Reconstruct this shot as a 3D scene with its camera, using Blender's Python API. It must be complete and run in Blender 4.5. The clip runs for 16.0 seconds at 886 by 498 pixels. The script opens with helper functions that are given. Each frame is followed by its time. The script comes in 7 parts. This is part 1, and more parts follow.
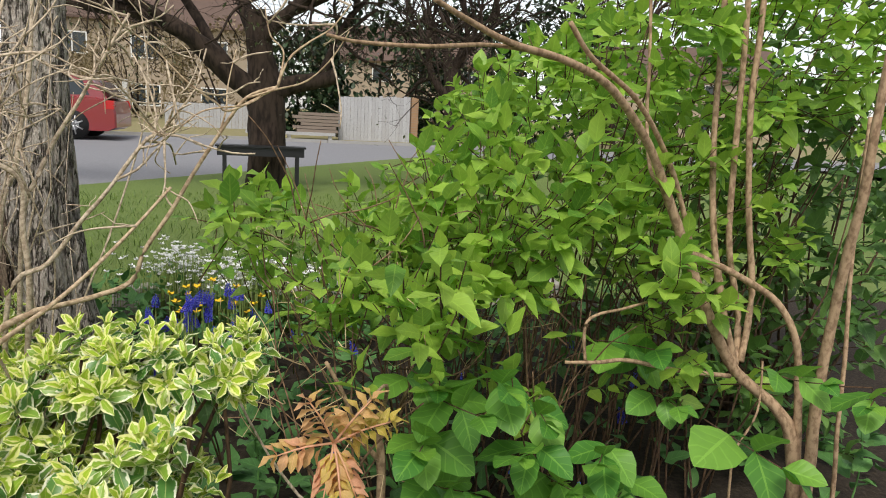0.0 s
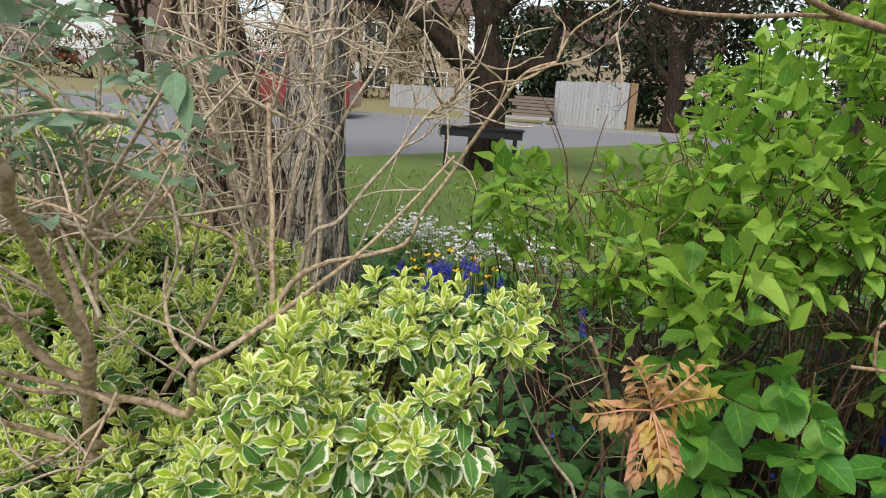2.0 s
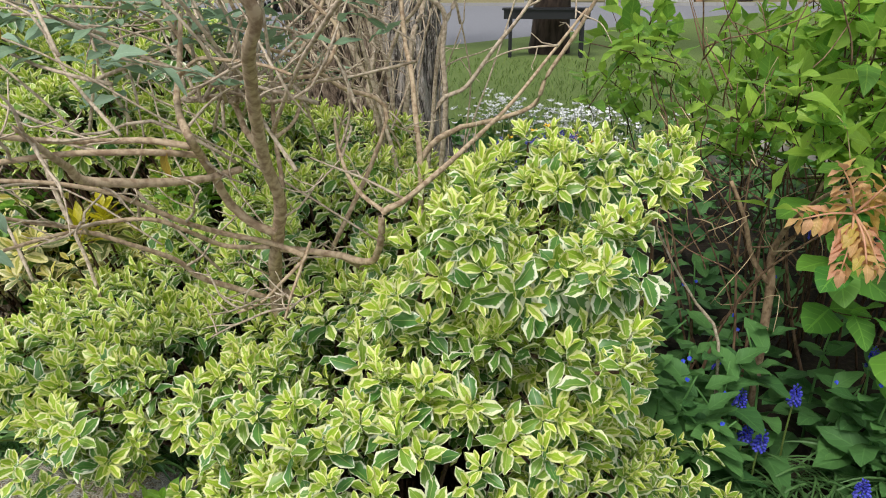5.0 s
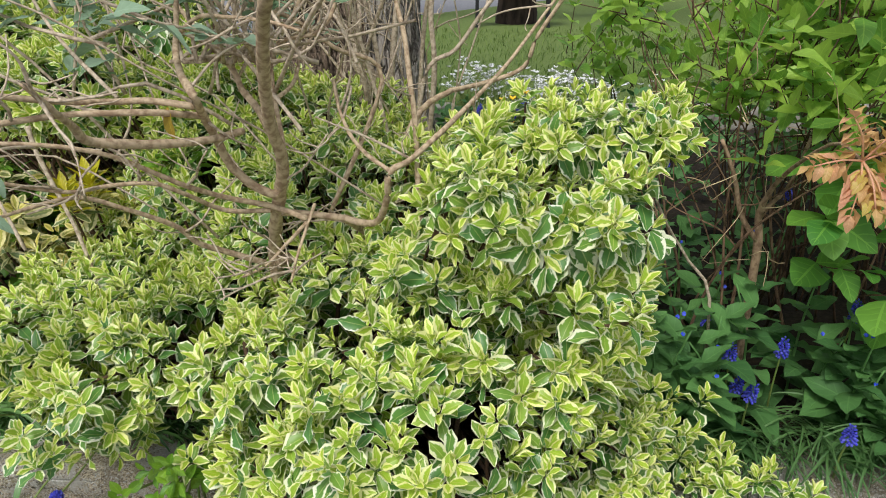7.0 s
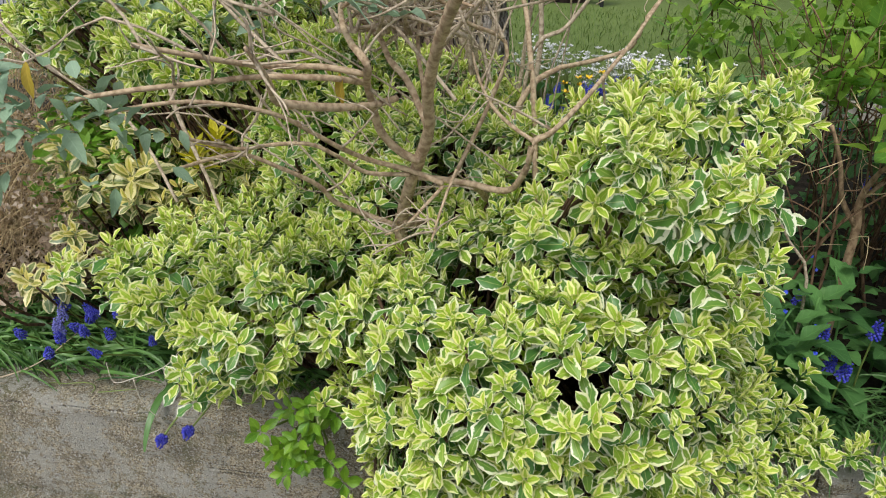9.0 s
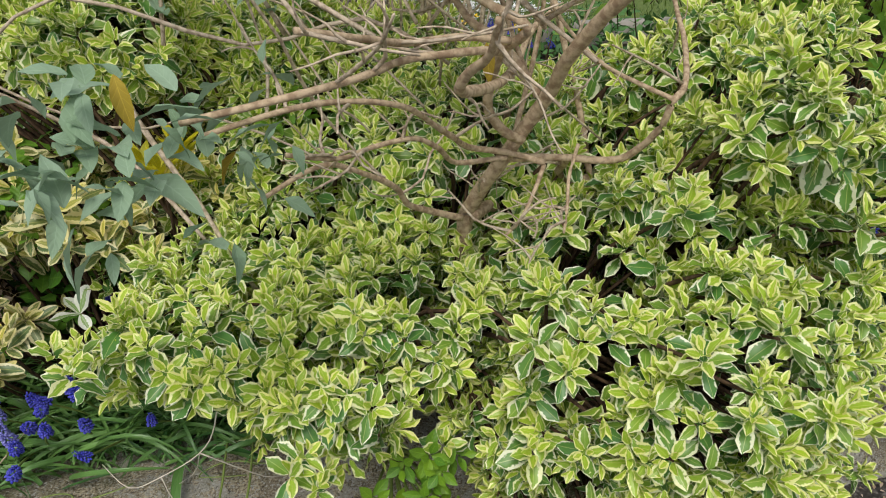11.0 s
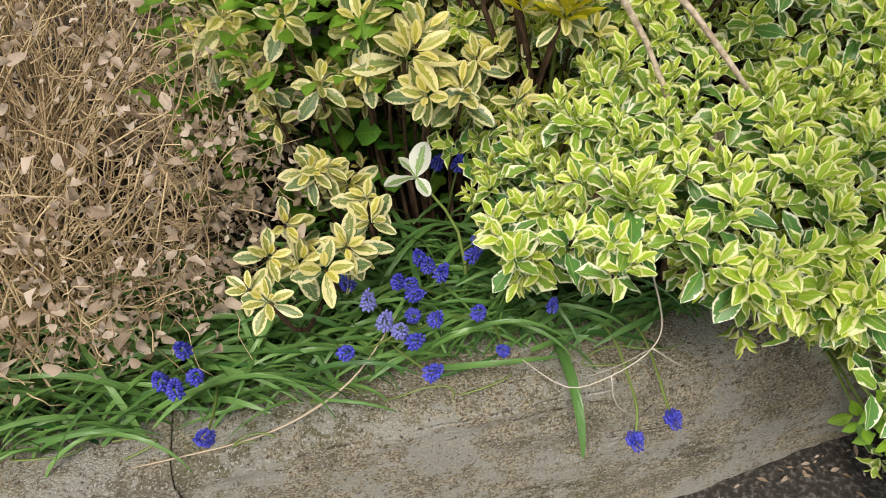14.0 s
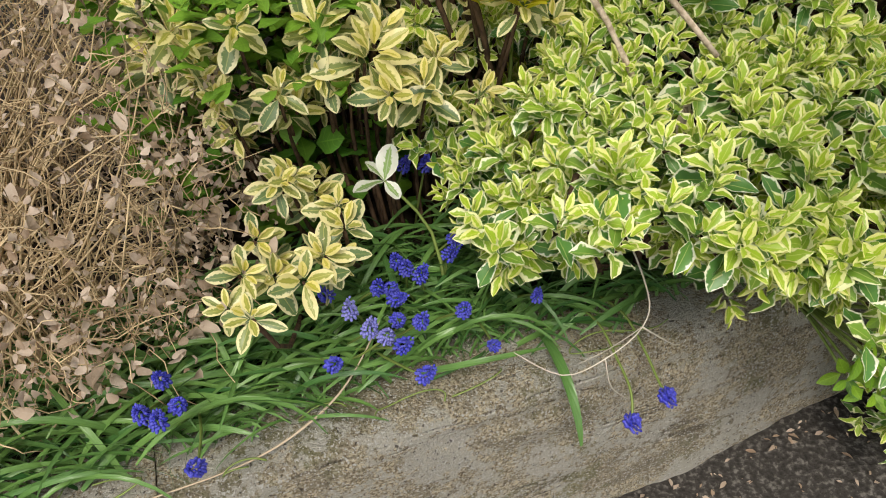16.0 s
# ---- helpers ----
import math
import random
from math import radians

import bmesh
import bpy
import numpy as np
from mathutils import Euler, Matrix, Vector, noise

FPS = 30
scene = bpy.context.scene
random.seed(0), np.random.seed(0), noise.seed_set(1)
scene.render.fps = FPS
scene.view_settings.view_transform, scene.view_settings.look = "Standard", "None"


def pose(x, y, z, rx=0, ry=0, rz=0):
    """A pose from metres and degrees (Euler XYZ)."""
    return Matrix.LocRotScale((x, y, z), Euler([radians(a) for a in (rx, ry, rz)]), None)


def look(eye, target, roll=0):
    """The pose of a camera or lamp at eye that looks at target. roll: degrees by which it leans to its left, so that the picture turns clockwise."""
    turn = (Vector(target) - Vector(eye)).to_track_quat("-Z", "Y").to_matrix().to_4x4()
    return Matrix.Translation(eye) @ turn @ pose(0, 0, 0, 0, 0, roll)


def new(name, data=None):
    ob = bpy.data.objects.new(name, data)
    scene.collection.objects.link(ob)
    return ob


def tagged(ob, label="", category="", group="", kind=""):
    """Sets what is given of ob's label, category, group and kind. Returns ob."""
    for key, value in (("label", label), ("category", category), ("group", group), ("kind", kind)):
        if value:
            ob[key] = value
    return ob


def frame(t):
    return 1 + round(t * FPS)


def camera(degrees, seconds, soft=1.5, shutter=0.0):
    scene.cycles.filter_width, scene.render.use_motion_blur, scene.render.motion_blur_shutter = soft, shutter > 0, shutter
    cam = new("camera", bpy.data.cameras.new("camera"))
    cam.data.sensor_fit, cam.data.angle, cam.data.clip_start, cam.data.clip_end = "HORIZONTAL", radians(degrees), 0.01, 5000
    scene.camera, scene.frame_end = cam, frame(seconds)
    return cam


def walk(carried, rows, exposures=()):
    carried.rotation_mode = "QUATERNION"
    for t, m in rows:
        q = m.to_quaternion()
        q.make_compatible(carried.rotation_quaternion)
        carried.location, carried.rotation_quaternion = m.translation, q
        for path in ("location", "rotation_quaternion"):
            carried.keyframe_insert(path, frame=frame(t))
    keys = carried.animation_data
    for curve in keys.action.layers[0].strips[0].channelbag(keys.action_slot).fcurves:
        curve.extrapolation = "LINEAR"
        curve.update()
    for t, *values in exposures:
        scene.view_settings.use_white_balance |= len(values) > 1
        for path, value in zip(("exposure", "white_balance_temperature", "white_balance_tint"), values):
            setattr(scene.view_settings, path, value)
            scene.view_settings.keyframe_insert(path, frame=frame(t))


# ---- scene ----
cam = camera(63.8, 16.0, 1.0)
PATH = [
    (0, (0.0, 0.0, 1.163), (0.509, 1.899, 0.795), 3.0),
    (0.5, (-0.031, 0.019, 1.158), (0.313, 1.947, 0.75), 3.3),
    (1, (-0.065, 0.027, 1.148), (0.092, 1.974, 0.72), 3.5),
    (1.5, (-0.096, 0.018, 1.146), (-0.065, 1.969, 0.709), 3.9),
    (2, (-0.102, -0.002, 1.142), (-0.147, 1.948, 0.7), 4.1),
    (2.5, (-0.101, -0.009, 1.136), (-0.244, 1.929, 0.663), 3.9),
    (3, (-0.107, -0.01, 1.133), (-0.317, 1.909, 0.61), 3.7),
    (3.5, (-0.11, -0.023, 1.128), (-0.395, 1.868, 0.542), 2.9),
    (4, (-0.148, -0.049, 1.108), (-0.445, 1.819, 0.457), 1.2),
    (6.3, (-0.253, -0.073, 1.085), (-0.356, 1.771, 0.318), -0.8),
    (6.5, (-0.256, -0.075, 1.082), (-0.36, 1.766, 0.306), -0.7),
    (7, (-0.262, -0.079, 1.078), (-0.37, 1.754, 0.286), -0.4),
    (7.5, (-0.267, -0.088, 1.077), (-0.372, 1.74, 0.271), -0.1),
    (8, (-0.281, -0.1, 1.079), (-0.379, 1.722, 0.261), 0.1),
    (8.5, (-0.282, -0.129, 1.092), (-0.431, 1.682, 0.255), 0.0),
    (9, (-0.384, -0.147, 1.086), (-0.574, 1.653, 0.235), 1.2),
    (9.2, (-0.465, -0.147, 1.087), (-0.679, 1.65, 0.236), 0.2),
    (11.3, (-0.821, 0.049, 1.051), (-0.332, 1.701, 0.034), -1.3),
    (11.5, (-0.868, 0.044, 1.043), (-0.374, 1.67, -0.012), -2.4),
    (12, (-0.982, 0.056, 1.045), (-0.589, 1.681, -0.054), -2.5),
    (12.5, (-1.051, 0.122, 1.014), (-0.747, 1.716, -0.155), 0.1),
    (13, (-1.101, 0.24, 0.994), (-0.848, 1.72, -0.327), 0.2),
    (13.5, (-1.143, 0.29, 1.001), (-0.857, 1.754, -0.331), 0.6),
    (14, (-1.207, 0.31, 0.994), (-0.856, 1.758, -0.34), -0.5),
    (14.5, (-1.254, 0.328, 0.981), (-0.86, 1.783, -0.333), -2.8),
    (15, (-1.253, 0.332, 0.978), (-0.816, 1.788, -0.321), -3.7),
    (15.5, (-1.243, 0.325, 0.972), (-0.764, 1.767, -0.327), -3.1),
    (16, (-1.235, 0.319, 0.973), (-0.746, 1.752, -0.334), -2.5),
]
walk(cam, [(t, look(eye, target, roll)) for t, eye, target, roll in PATH],
     exposures=[(0, -0.04, 6650, 10), (1, -0.04, 6500, 10), (2.5, -0.19, 6450, 10), (4, -0.10, 6400, 10), (6.5, -0.08, 6300, 10), (9, -0.17, 6350, 10),
                (11.3, -0.36, 6500, 10.5), (12, -0.32, 6550, 10.5), (12.8, 0.0, 6750, 11), (14, 0.04, 6850, 11.5), (16, 0.0, 6850, 11.5)])

# ---- light ----
world = bpy.data.worlds.new("sky")
scene.world = world
world.use_nodes = True
wn, wl = world.node_tree.nodes, world.node_tree.links
sky = wn.new("ShaderNodeTexSky")
sky.sky_type, sky.sun_disc = "NISHITA", False
sky.sun_elevation, sky.sun_rotation = radians(52), radians(200)
sky.air_density, sky.dust_density = 1.0, 1.0
haze = wn.new("ShaderNodeHueSaturation")
haze.inputs["Saturation"].default_value = 0.28
wl.new(sky.outputs[0], haze.inputs["Color"])
wl.new(haze.outputs[0], wn["Background"].inputs["Color"])
wn["Background"].inputs["Strength"].default_value = 0.18
sun_data = bpy.data.lights.new("sun", "SUN")
sun_data.energy, sun_data.angle, sun_data.color = 2.7, radians(20), (1.0, 0.96, 0.9)
sun = new("sun", sun_data)
sun.matrix_world = look((-2, -4, 8), (0, 0.8, 0))

# ---- materials ----


class Nodes:
    """A small shorthand for building a material."""

    def __init__(self, name, rough=0.6, spec=0.4):
        self.m = bpy.data.materials.new(name)
        self.m.use_nodes = True
        self.t = self.m.node_tree
        self.p = self.t.nodes["Principled BSDF"]
        self.p.inputs["Roughness"].default_value = rough
        self.p.inputs["Specular IOR Level"].default_value = spec

    def put(self, socket, value):
        if isinstance(value, bpy.types.NodeSocket):
            self.t.links.new(value, socket)
        elif value is not None:
            socket.default_value = value

    def attr(self, name):
        n = self.t.nodes.new("ShaderNodeAttribute")
        n.attribute_name = name
        return n.outputs["Fac"]

    def rand(self):
        a = self.t.nodes.new("ShaderNodeNewGeometry").outputs["Random Per Island"]
        b = self.t.nodes.new("ShaderNodeObjectInfo").outputs["Random"]
        return self.math("FRACT", self.math("ADD", a, b))

    def math(self, op, a, b=None, clamp=False):
        n = self.t.nodes.new("ShaderNodeMath")
        n.operation, n.use_clamp = op, clamp
        self.put(n.inputs[0], a)
        self.put(n.inputs[1], b)
        return n.outputs[0]

    def noise(self, scale, detail=3.0, coords="Object", rough=0.55, stretch=None):
        c = self.t.nodes.new("ShaderNodeTexCoord").outputs[coords]
        if stretch:
            mp = self.t.nodes.new("ShaderNodeMapping")
            mp.inputs["Scale"].default_value = stretch
            self.t.links.new(c, mp.inputs["Vector"])
            c = mp.outputs[0]
        n = self.t.nodes.new("ShaderNodeTexNoise")
        n.inputs["Scale"].default_value, n.inputs["Detail"].default_value = scale, detail
        n.inputs["Roughness"].default_value = rough
        self.t.links.new(c, n.inputs["Vector"])
        return n.outputs["Fac"]

    def ramp(self, fac, *stops):
        n = self.t.nodes.new("ShaderNodeValToRGB")
        e = n.color_ramp.elements
        while len(e) < len(stops):
            e.new(0.5)
        for k, (at, col) in zip(e, stops):
            k.position, k.color = at, (*col, 1)
        self.put(n.inputs[0], fac)
        return n.outputs[0]

    def mix(self, fac, a, b, how="MIX"):
        n = self.t.nodes.new("ShaderNodeMix")
        n.data_type, n.blend_type = "RGBA", how
        self.put(n.inputs[0], fac)
        self.put(n.inputs[6], a if isinstance(a, bpy.types.NodeSocket) else (*a, 1))
        self.put(n.inputs[7], b if isinstance(b, bpy.types.NodeSocket) else (*b, 1))
        return n.outputs[2]

    def bump(self, height, strength=0.3, distance=0.002):
        n = self.t.nodes.new("ShaderNodeBump")
        n.inputs["Strength"].default_value, n.inputs["Distance"].default_value = strength, distance
        self.put(n.inputs["Height"], height)
        self.put(self.p.inputs["Normal"], n.outputs[0])

    def done(self, colour, see_through=0.0):
        self.put(self.p.inputs["Base Color"], colour if isinstance(colour, bpy.types.NodeSocket) else (*colour, 1))
        if see_through:
            tr = self.t.nodes.new("ShaderNodeBsdfTranslucent")
            self.put(tr.inputs["Color"], colour if isinstance(colour, bpy.types.NodeSocket) else (*colour, 1))
            mx = self.t.nodes.new("ShaderNodeMixShader")
            mx.inputs[0].default_value = see_through
            self.t.links.new(self.p.outputs[0], mx.inputs[1])
            self.t.links.new(tr.outputs[0], mx.inputs[2])
            self.t.links.new(mx.outputs[0], self.t.nodes["Material Output"].inputs["Surface"])
        return self.m


def leaf_material(name, young, old, rough=0.42, vein=0.25, see_through=0.25, spread=0.5):
    """Plain leaves: colour runs from young to old, with a pale midrib, side veins and uneven patches."""
    n = Nodes(name, rough, 0.45)
    u, v, age = n.attr("lu"), n.attr("lv"), n.attr("age")
    a = n.math("ADD", age, n.math("MULTIPLY", n.math("SUBTRACT", n.rand(), 0.5), spread), True)
    c = n.mix(a, young, old)
    c = n.mix(n.math("MULTIPLY", n.noise(60, 3), 0.35), c, tuple(x * 0.6 for x in old))
    au = n.math("ABSOLUTE", u)
    rib = n.math("LESS_THAN", au, 0.06)
    side = n.math("SINE", n.math("MULTIPLY", n.math("SUBTRACT", n.math("MULTIPLY", v, 5.5), n.math("MULTIPLY", au, 1.3)), 6.283))
    sidev = n.math("GREATER_THAN", side, 0.9)
    pale = tuple(min(1, x * 1.5 + 0.02) for x in young)
    c = n.mix(n.math("MULTIPLY", n.math("MAXIMUM", rib, n.math("MULTIPLY", sidev, 0.5)), vein), c, pale)
    n.bump(n.math("MULTIPLY", side, -1.0), 0.14, 0.001)
    return n.done(c, see_through)


def variegated_material(name, mid_young, mid_old, rim_young, rim_old, width=0.55, rough=0.38):
    """Leaves with a green middle and a pale, ragged margin."""
    n = Nodes(name, rough, 0.5)
    u, v, age = n.attr("lu"), n.attr("lv"), n.attr("age")
    r = n.rand()
    a = n.math("ADD", age, n.math("MULTIPLY", n.math("SUBTRACT", r, 0.5), 0.28), True)
    wob = n.math("MULTIPLY", n.math("SUBTRACT", n.noise(160, 2), 0.5), 0.9)
    streak = n.math("MULTIPLY", n.math("SUBTRACT", n.noise(420, 2), 0.5), 0.35)
    edge = n.math("ADD", n.math("ABSOLUTE", u), n.math("ADD", wob, streak))
    tip = n.math("MULTIPLY", n.math("POWER", v, 6.0), 0.35)
    edge = n.math("ADD", edge, tip)
    limit = n.math("ADD", n.math("ADD", width, n.math("MULTIPLY", a, 0.22)), n.math("MULTIPLY", n.math("SUBTRACT", r, 0.5), 0.25))
    mask = n.math("MULTIPLY", n.math("SUBTRACT", edge, limit), 8.0, True)
    mid = n.mix(a, mid_young, mid_old)
    mid = n.mix(n.math("MULTIPLY", n.noise(220, 2), 0.3), mid, tuple(0.5 * (p + q) for p, q in zip(mid_young, mid_old)))
    rim = n.mix(a, rim_young, rim_old)
    c = n.mix(mask, mid, rim)
    rib = n.math("LESS_THAN", n.math("ABSOLUTE", u), 0.05)
    c = n.mix(n.math("MULTIPLY", rib, 0.3), c, rim_young)
    n.bump(n.math("ABSOLUTE", u), 0.2, 0.001)
    return n.done(c, 0.2)


def bark_material(name, pale, dark, scale=90, rough=0.85, strength=0.5, stretch=(1, 1, 0.25)):
    n = Nodes(name, rough, 0.25)
    f = n.noise(scale, 5, stretch=stretch)
    g = n.noise(scale * 0.15, 2)
    c = n.ramp(f, (0.38, dark), (0.58, pale))
    c = n.mix(n.math("MULTIPLY", g, 0.4), c, tuple(0.6 * (p + q) for p, q in zip(pale, dark)))
    n.bump(f, strength, 0.12 / scale)
    return n.done(c)


def furrow_material(name, pale, mid, dark, scale=26):
    """Plated bark: pale ridges parted by dark, mostly upright cracks."""
    n = Nodes(name, 0.95, 0.2)
    f = n.noise(scale, 4, stretch=(1, 1, 0.22), rough=0.6)
    crack = n.math("ABSOLUTE", n.math("SUBTRACT", f, 0.5))
    fine = n.noise(160, 4, stretch=(1, 1, 0.4))
    c = n.mix(n.ramp(fine, (0.35, (0, 0, 0)), (0.65, (1, 1, 1))), mid, pale)
    c = n.mix(n.math("MULTIPLY", n.noise(9, 3), 0.5), c, mid)
    c = n.mix(n.ramp(crack, (0.004, (0.9, 0.9, 0.9)), (0.03, (0, 0, 0))), c, dark)
    n.bump(n.math("ADD", n.math("MULTIPLY", n.ramp(crack, (0.0, (0, 0, 0)), (0.06, (1, 1, 1))), 2.0), fine), 1.0, 0.012)
    return n.done(c)


def ground_material(name, a, b, c3, fine=120, coarse=4, rough=0.9, strength=0.6):
    n = Nodes(name, rough, 0.3)
    f = n.noise(fine, 5)
    c = n.ramp(f, (0.3, a), (0.55, b), (0.75, c3))
    c = n.mix(n.math("MULTIPLY", n.noise(coarse, 4), 0.6), c, tuple(0.5 * (p + q) for p, q in zip(a, b)))
    n.bump(f, strength, 0.006)
    return n.done(c)


EUO = variegated_material("silver_edged_leaf", (0.46, 0.62, 0.035), (0.065, 0.215, 0.045), (0.86, 0.86, 0.32), (0.86, 0.88, 0.66), 0.47)
GOLD = variegated_material("gold_edged_leaf", (0.60, 0.54, 0.06), (0.10, 0.19, 0.08), (0.82, 0.72, 0.24), (0.78, 0.73, 0.42), 0.30)
CREAM = variegated_material("cream_leaf", (0.34, 0.50, 0.14), (0.20, 0.36, 0.14), (0.84, 0.86, 0.74), (0.84, 0.86, 0.76), 0.22)
MOCK = leaf_material("fresh_green_leaf", (0.49, 0.72, 0.10), (0.16, 0.36, 0.05), 0.46, 0.2, 0.42, 0.9)
# lower leaves of the fresh green shrub: shade is put into this darker green
SHADEDBROAD = leaf_material("shaded_broad_leaf", (0.27, 0.52, 0.065), (0.085, 0.27, 0.04), 0.5, 0.3, 0.35, 0.8)
# duller leaf green, with the shade of the deeper layers mixed into it
SHADEDULL = leaf_material("shade_dulled_leaf", (0.17, 0.32, 0.07), (0.06, 0.15, 0.035), 0.5, 0.2, 0.3, 0.8)
PLAINGREEN = leaf_material("bright_green_leaf", (0.26, 0.48, 0.05), (0.08, 0.24, 0.03), 0.4, 0.2, 0.3)
HAIRY = leaf_material("dull_hairy_leaf", (0.14, 0.315, 0.08), (0.045, 0.14, 0.038), 0.62, 0.2, 0.2, 0.7)
GREY = leaf_material("grey_felted_leaf", (0.37, 0.51, 0.36), (0.22, 0.345, 0.19), 0.85, 0.15, 0.25)
YELLOWED = leaf_material("yellowed_leaf", (0.55, 0.40, 0.04), (0.35, 0.25, 0.03), 0.7, 0.3, 0.3)
COPPER = leaf_material("copper_young_leaf", (0.78, 0.40, 0.26), (0.62, 0.50, 0.10), 0.5, 0.3, 0.35, 0.6)
STRAP = leaf_material("strap_leaf", (0.19, 0.36, 0.09), (0.04, 0.135, 0.033), 0.33, 0.1, 0.15, 0.8)
GRASSY = leaf_material("thin_grass_leaf", (0.12, 0.24, 0.068), (0.043, 0.12, 0.034), 0.5, 0.1, 0.15)
DEADLEAF = leaf_material("dead_leaf", (0.80, 0.665, 0.54), (0.42, 0.30, 0.20), 0.85, 0.06, 0.35, 1.0)
STRAW = bark_material("dry_straw", (0.70, 0.55, 0.33), (0.31, 0.215, 0.12), 22)
BUDBARK = bark_material("tan_peeling_bark", (0.58, 0.45, 0.30), (0.27, 0.18, 0.11), 130, strength=0.9, stretch=(1, 1, 1))
CANEBARK = bark_material("brown_cane_bark", (0.46, 0.32, 0.20), (0.19, 0.12, 0.07), 120, strength=0.8, stretch=(1, 1, 0.6))
PALETWIG = bark_material("pale_twig_bark", (0.64, 0.53, 0.40), (0.29, 0.22, 0.15), 150, strength=0.9, stretch=(1, 1, 1))
DARKTWIG = bark_material("dark_twig_bark", (0.13, 0.078, 0.045), (0.04, 0.024, 0.015), 200)
BROWNTWIG = bark_material("red_brown_twig_bark", (0.30, 0.19, 0.115), (0.10, 0.058, 0.034), 200)
TREEBARK = furrow_material("furrowed_brown_bark", (0.38, 0.29, 0.21), (0.20, 0.145, 0.105), (0.03, 0.02, 0.014))
GREYBARK = furrow_material("furrowed_grey_bark", (0.56, 0.51, 0.45), (0.36, 0.31, 0.26), (0.09, 0.07, 0.055), 34)
BLACKBARK = bark_material("dark_tree_bark", (0.055, 0.038, 0.028), (0.013, 0.009, 0.007), 18, 0.95, 1.0)
SOIL = ground_material("damp_soil", (0.012, 0.009, 0.006), (0.035, 0.025, 0.016), (0.075, 0.055, 0.035), 90, 6)
LAWN = ground_material("lawn_grass", (0.09, 0.14, 0.03), (0.15, 0.21, 0.05), (0.23, 0.26, 0.09), 60, 1.2)
ASPHALT = ground_material("road_asphalt", (0.20, 0.20, 0.215), (0.25, 0.25, 0.265), (0.31, 0.31, 0.32), 30, 0.5, 0.85, 0.2)
VERGE = ground_material("dry_verge", (0.20, 0.19, 0.08), (0.28, 0.24, 0.12), (0.36, 0.31, 0.19), 12, 0.7)


def path_material():
    n = Nodes("dark_path", 0.9, 0.3)
    f = n.noise(130, 5)
    g = n.noise(14, 4)
    c = n.ramp(f, (0.32, (0.014, 0.012, 0.010)), (0.52, (0.05, 0.045, 0.04)), (0.66, (0.20, 0.185, 0.165)))
    c = n.mix(n.math("MULTIPLY", g, 0.7), c, (0.045, 0.04, 0.034))
    n.bump(f, 0.8, 0.006)
    return n.done(c)


PATHMAT = path_material()


def wall_material():
    """Weathered sandy concrete: beige grit with thin strata, grey crust, white specks and lichen."""
    n = Nodes("weathered_concrete", 0.92, 0.25)
    grit = n.noise(300, 5, rough=0.7)
    clod = n.noise(48, 5, rough=0.7)
    course = n.noise(7, 6, stretch=(0.6, 1, 3.5), rough=0.75)
    blot = n.noise(6, 7, stretch=(0.7, 1, 1.6), rough=0.75)
    c = n.ramp(grit, (0.40, (0.225, 0.17, 0.10)), (0.50, (0.65, 0.55, 0.37)), (0.59, (0.92, 0.83, 0.63)))
    c = n.mix(n.ramp(clod, (0.40, (0.55, 0.55, 0.55)), (0.52, (0, 0, 0))), c, (0.30, 0.26, 0.195))
    c = n.mix(n.ramp(course, (0.38, (0.5, 0.5, 0.5)), (0.45, (0, 0, 0))), c, (0.25, 0.21, 0.155))
    c = n.mix(n.ramp(blot, (0.49, (0, 0, 0)), (0.56, (0.55, 0.55, 0.55))), c, (0.26, 0.225, 0.165))
    line = n.noise(1.6, 3, stretch=(0.15, 1, 8), rough=0.5)
    broken = n.ramp(n.noise(11, 5, rough=0.7), (0.49, (0, 0, 0)), (0.57, (0.8, 0.8, 0.8)))
    crease = n.ramp(n.math("ABSOLUTE", n.math("SUBTRACT", line, 0.5)), (0.003, (1, 1, 1)), (0.010, (0, 0, 0)))
    crease = n.math("MULTIPLY", crease, broken)
    c = n.mix(crease, c, (0.15, 0.125, 0.09))
    moss = n.ramp(n.math("MULTIPLY", n.noise(30, 5, rough=0.7), n.noise(4, 3)), (0.27, (0, 0, 0)), (0.36, (0.6, 0.6, 0.6)))
    c = n.mix(moss, c, (0.22, 0.225, 0.10))
    lich = n.ramp(n.math("MULTIPLY", n.noise(70, 5, rough=0.75), n.noise(9, 3)), (0.25, (0, 0, 0)), (0.285, (0.85, 0.85, 0.85)))
    c = n.mix(lich, c, (0.70, 0.67, 0.58))
    speck = n.ramp(n.noise(330, 1), (0.60, (0, 0, 0)), (0.63, (1, 1, 1)))
    c = n.mix(speck, c, (0.82, 0.80, 0.74))
    pits = n.ramp(n.noise(190, 3), (0.33, (0.8, 0.8, 0.8)), (0.37, (0, 0, 0)))
    c = n.mix(pits, c, (0.07, 0.058, 0.045))
    n.bump(n.math("ADD", n.math("ADD", n.math("MULTIPLY", grit, 1.2), clod), n.math("MULTIPLY", crease, -0.6)), 1.0, 0.014)
    return n.done(c)


CONCRETE = wall_material()


def simple(name, colour, rough=0.6, metal=0.0, vary=0.25, scale=20):
    n = Nodes(name, rough)
    n.p.inputs["Metallic"].default_value = metal
    return n.done(n.mix(n.math("MULTIPLY", n.noise(scale, 4), vary), colour, tuple(x * 0.45 for x in colour)))


def muscari_material():
    n = Nodes("muscari_blue", 0.5, 0.4)
    c = n.mix(n.rand(), (0.02, 0.03, 0.46), (0.08, 0.085, 0.70))
    c = n.mix(n.math("MULTIPLY", n.attr("age"), 0.75), c, (0.42, 0.42, 0.78))
    return n.done(c, 0.15)


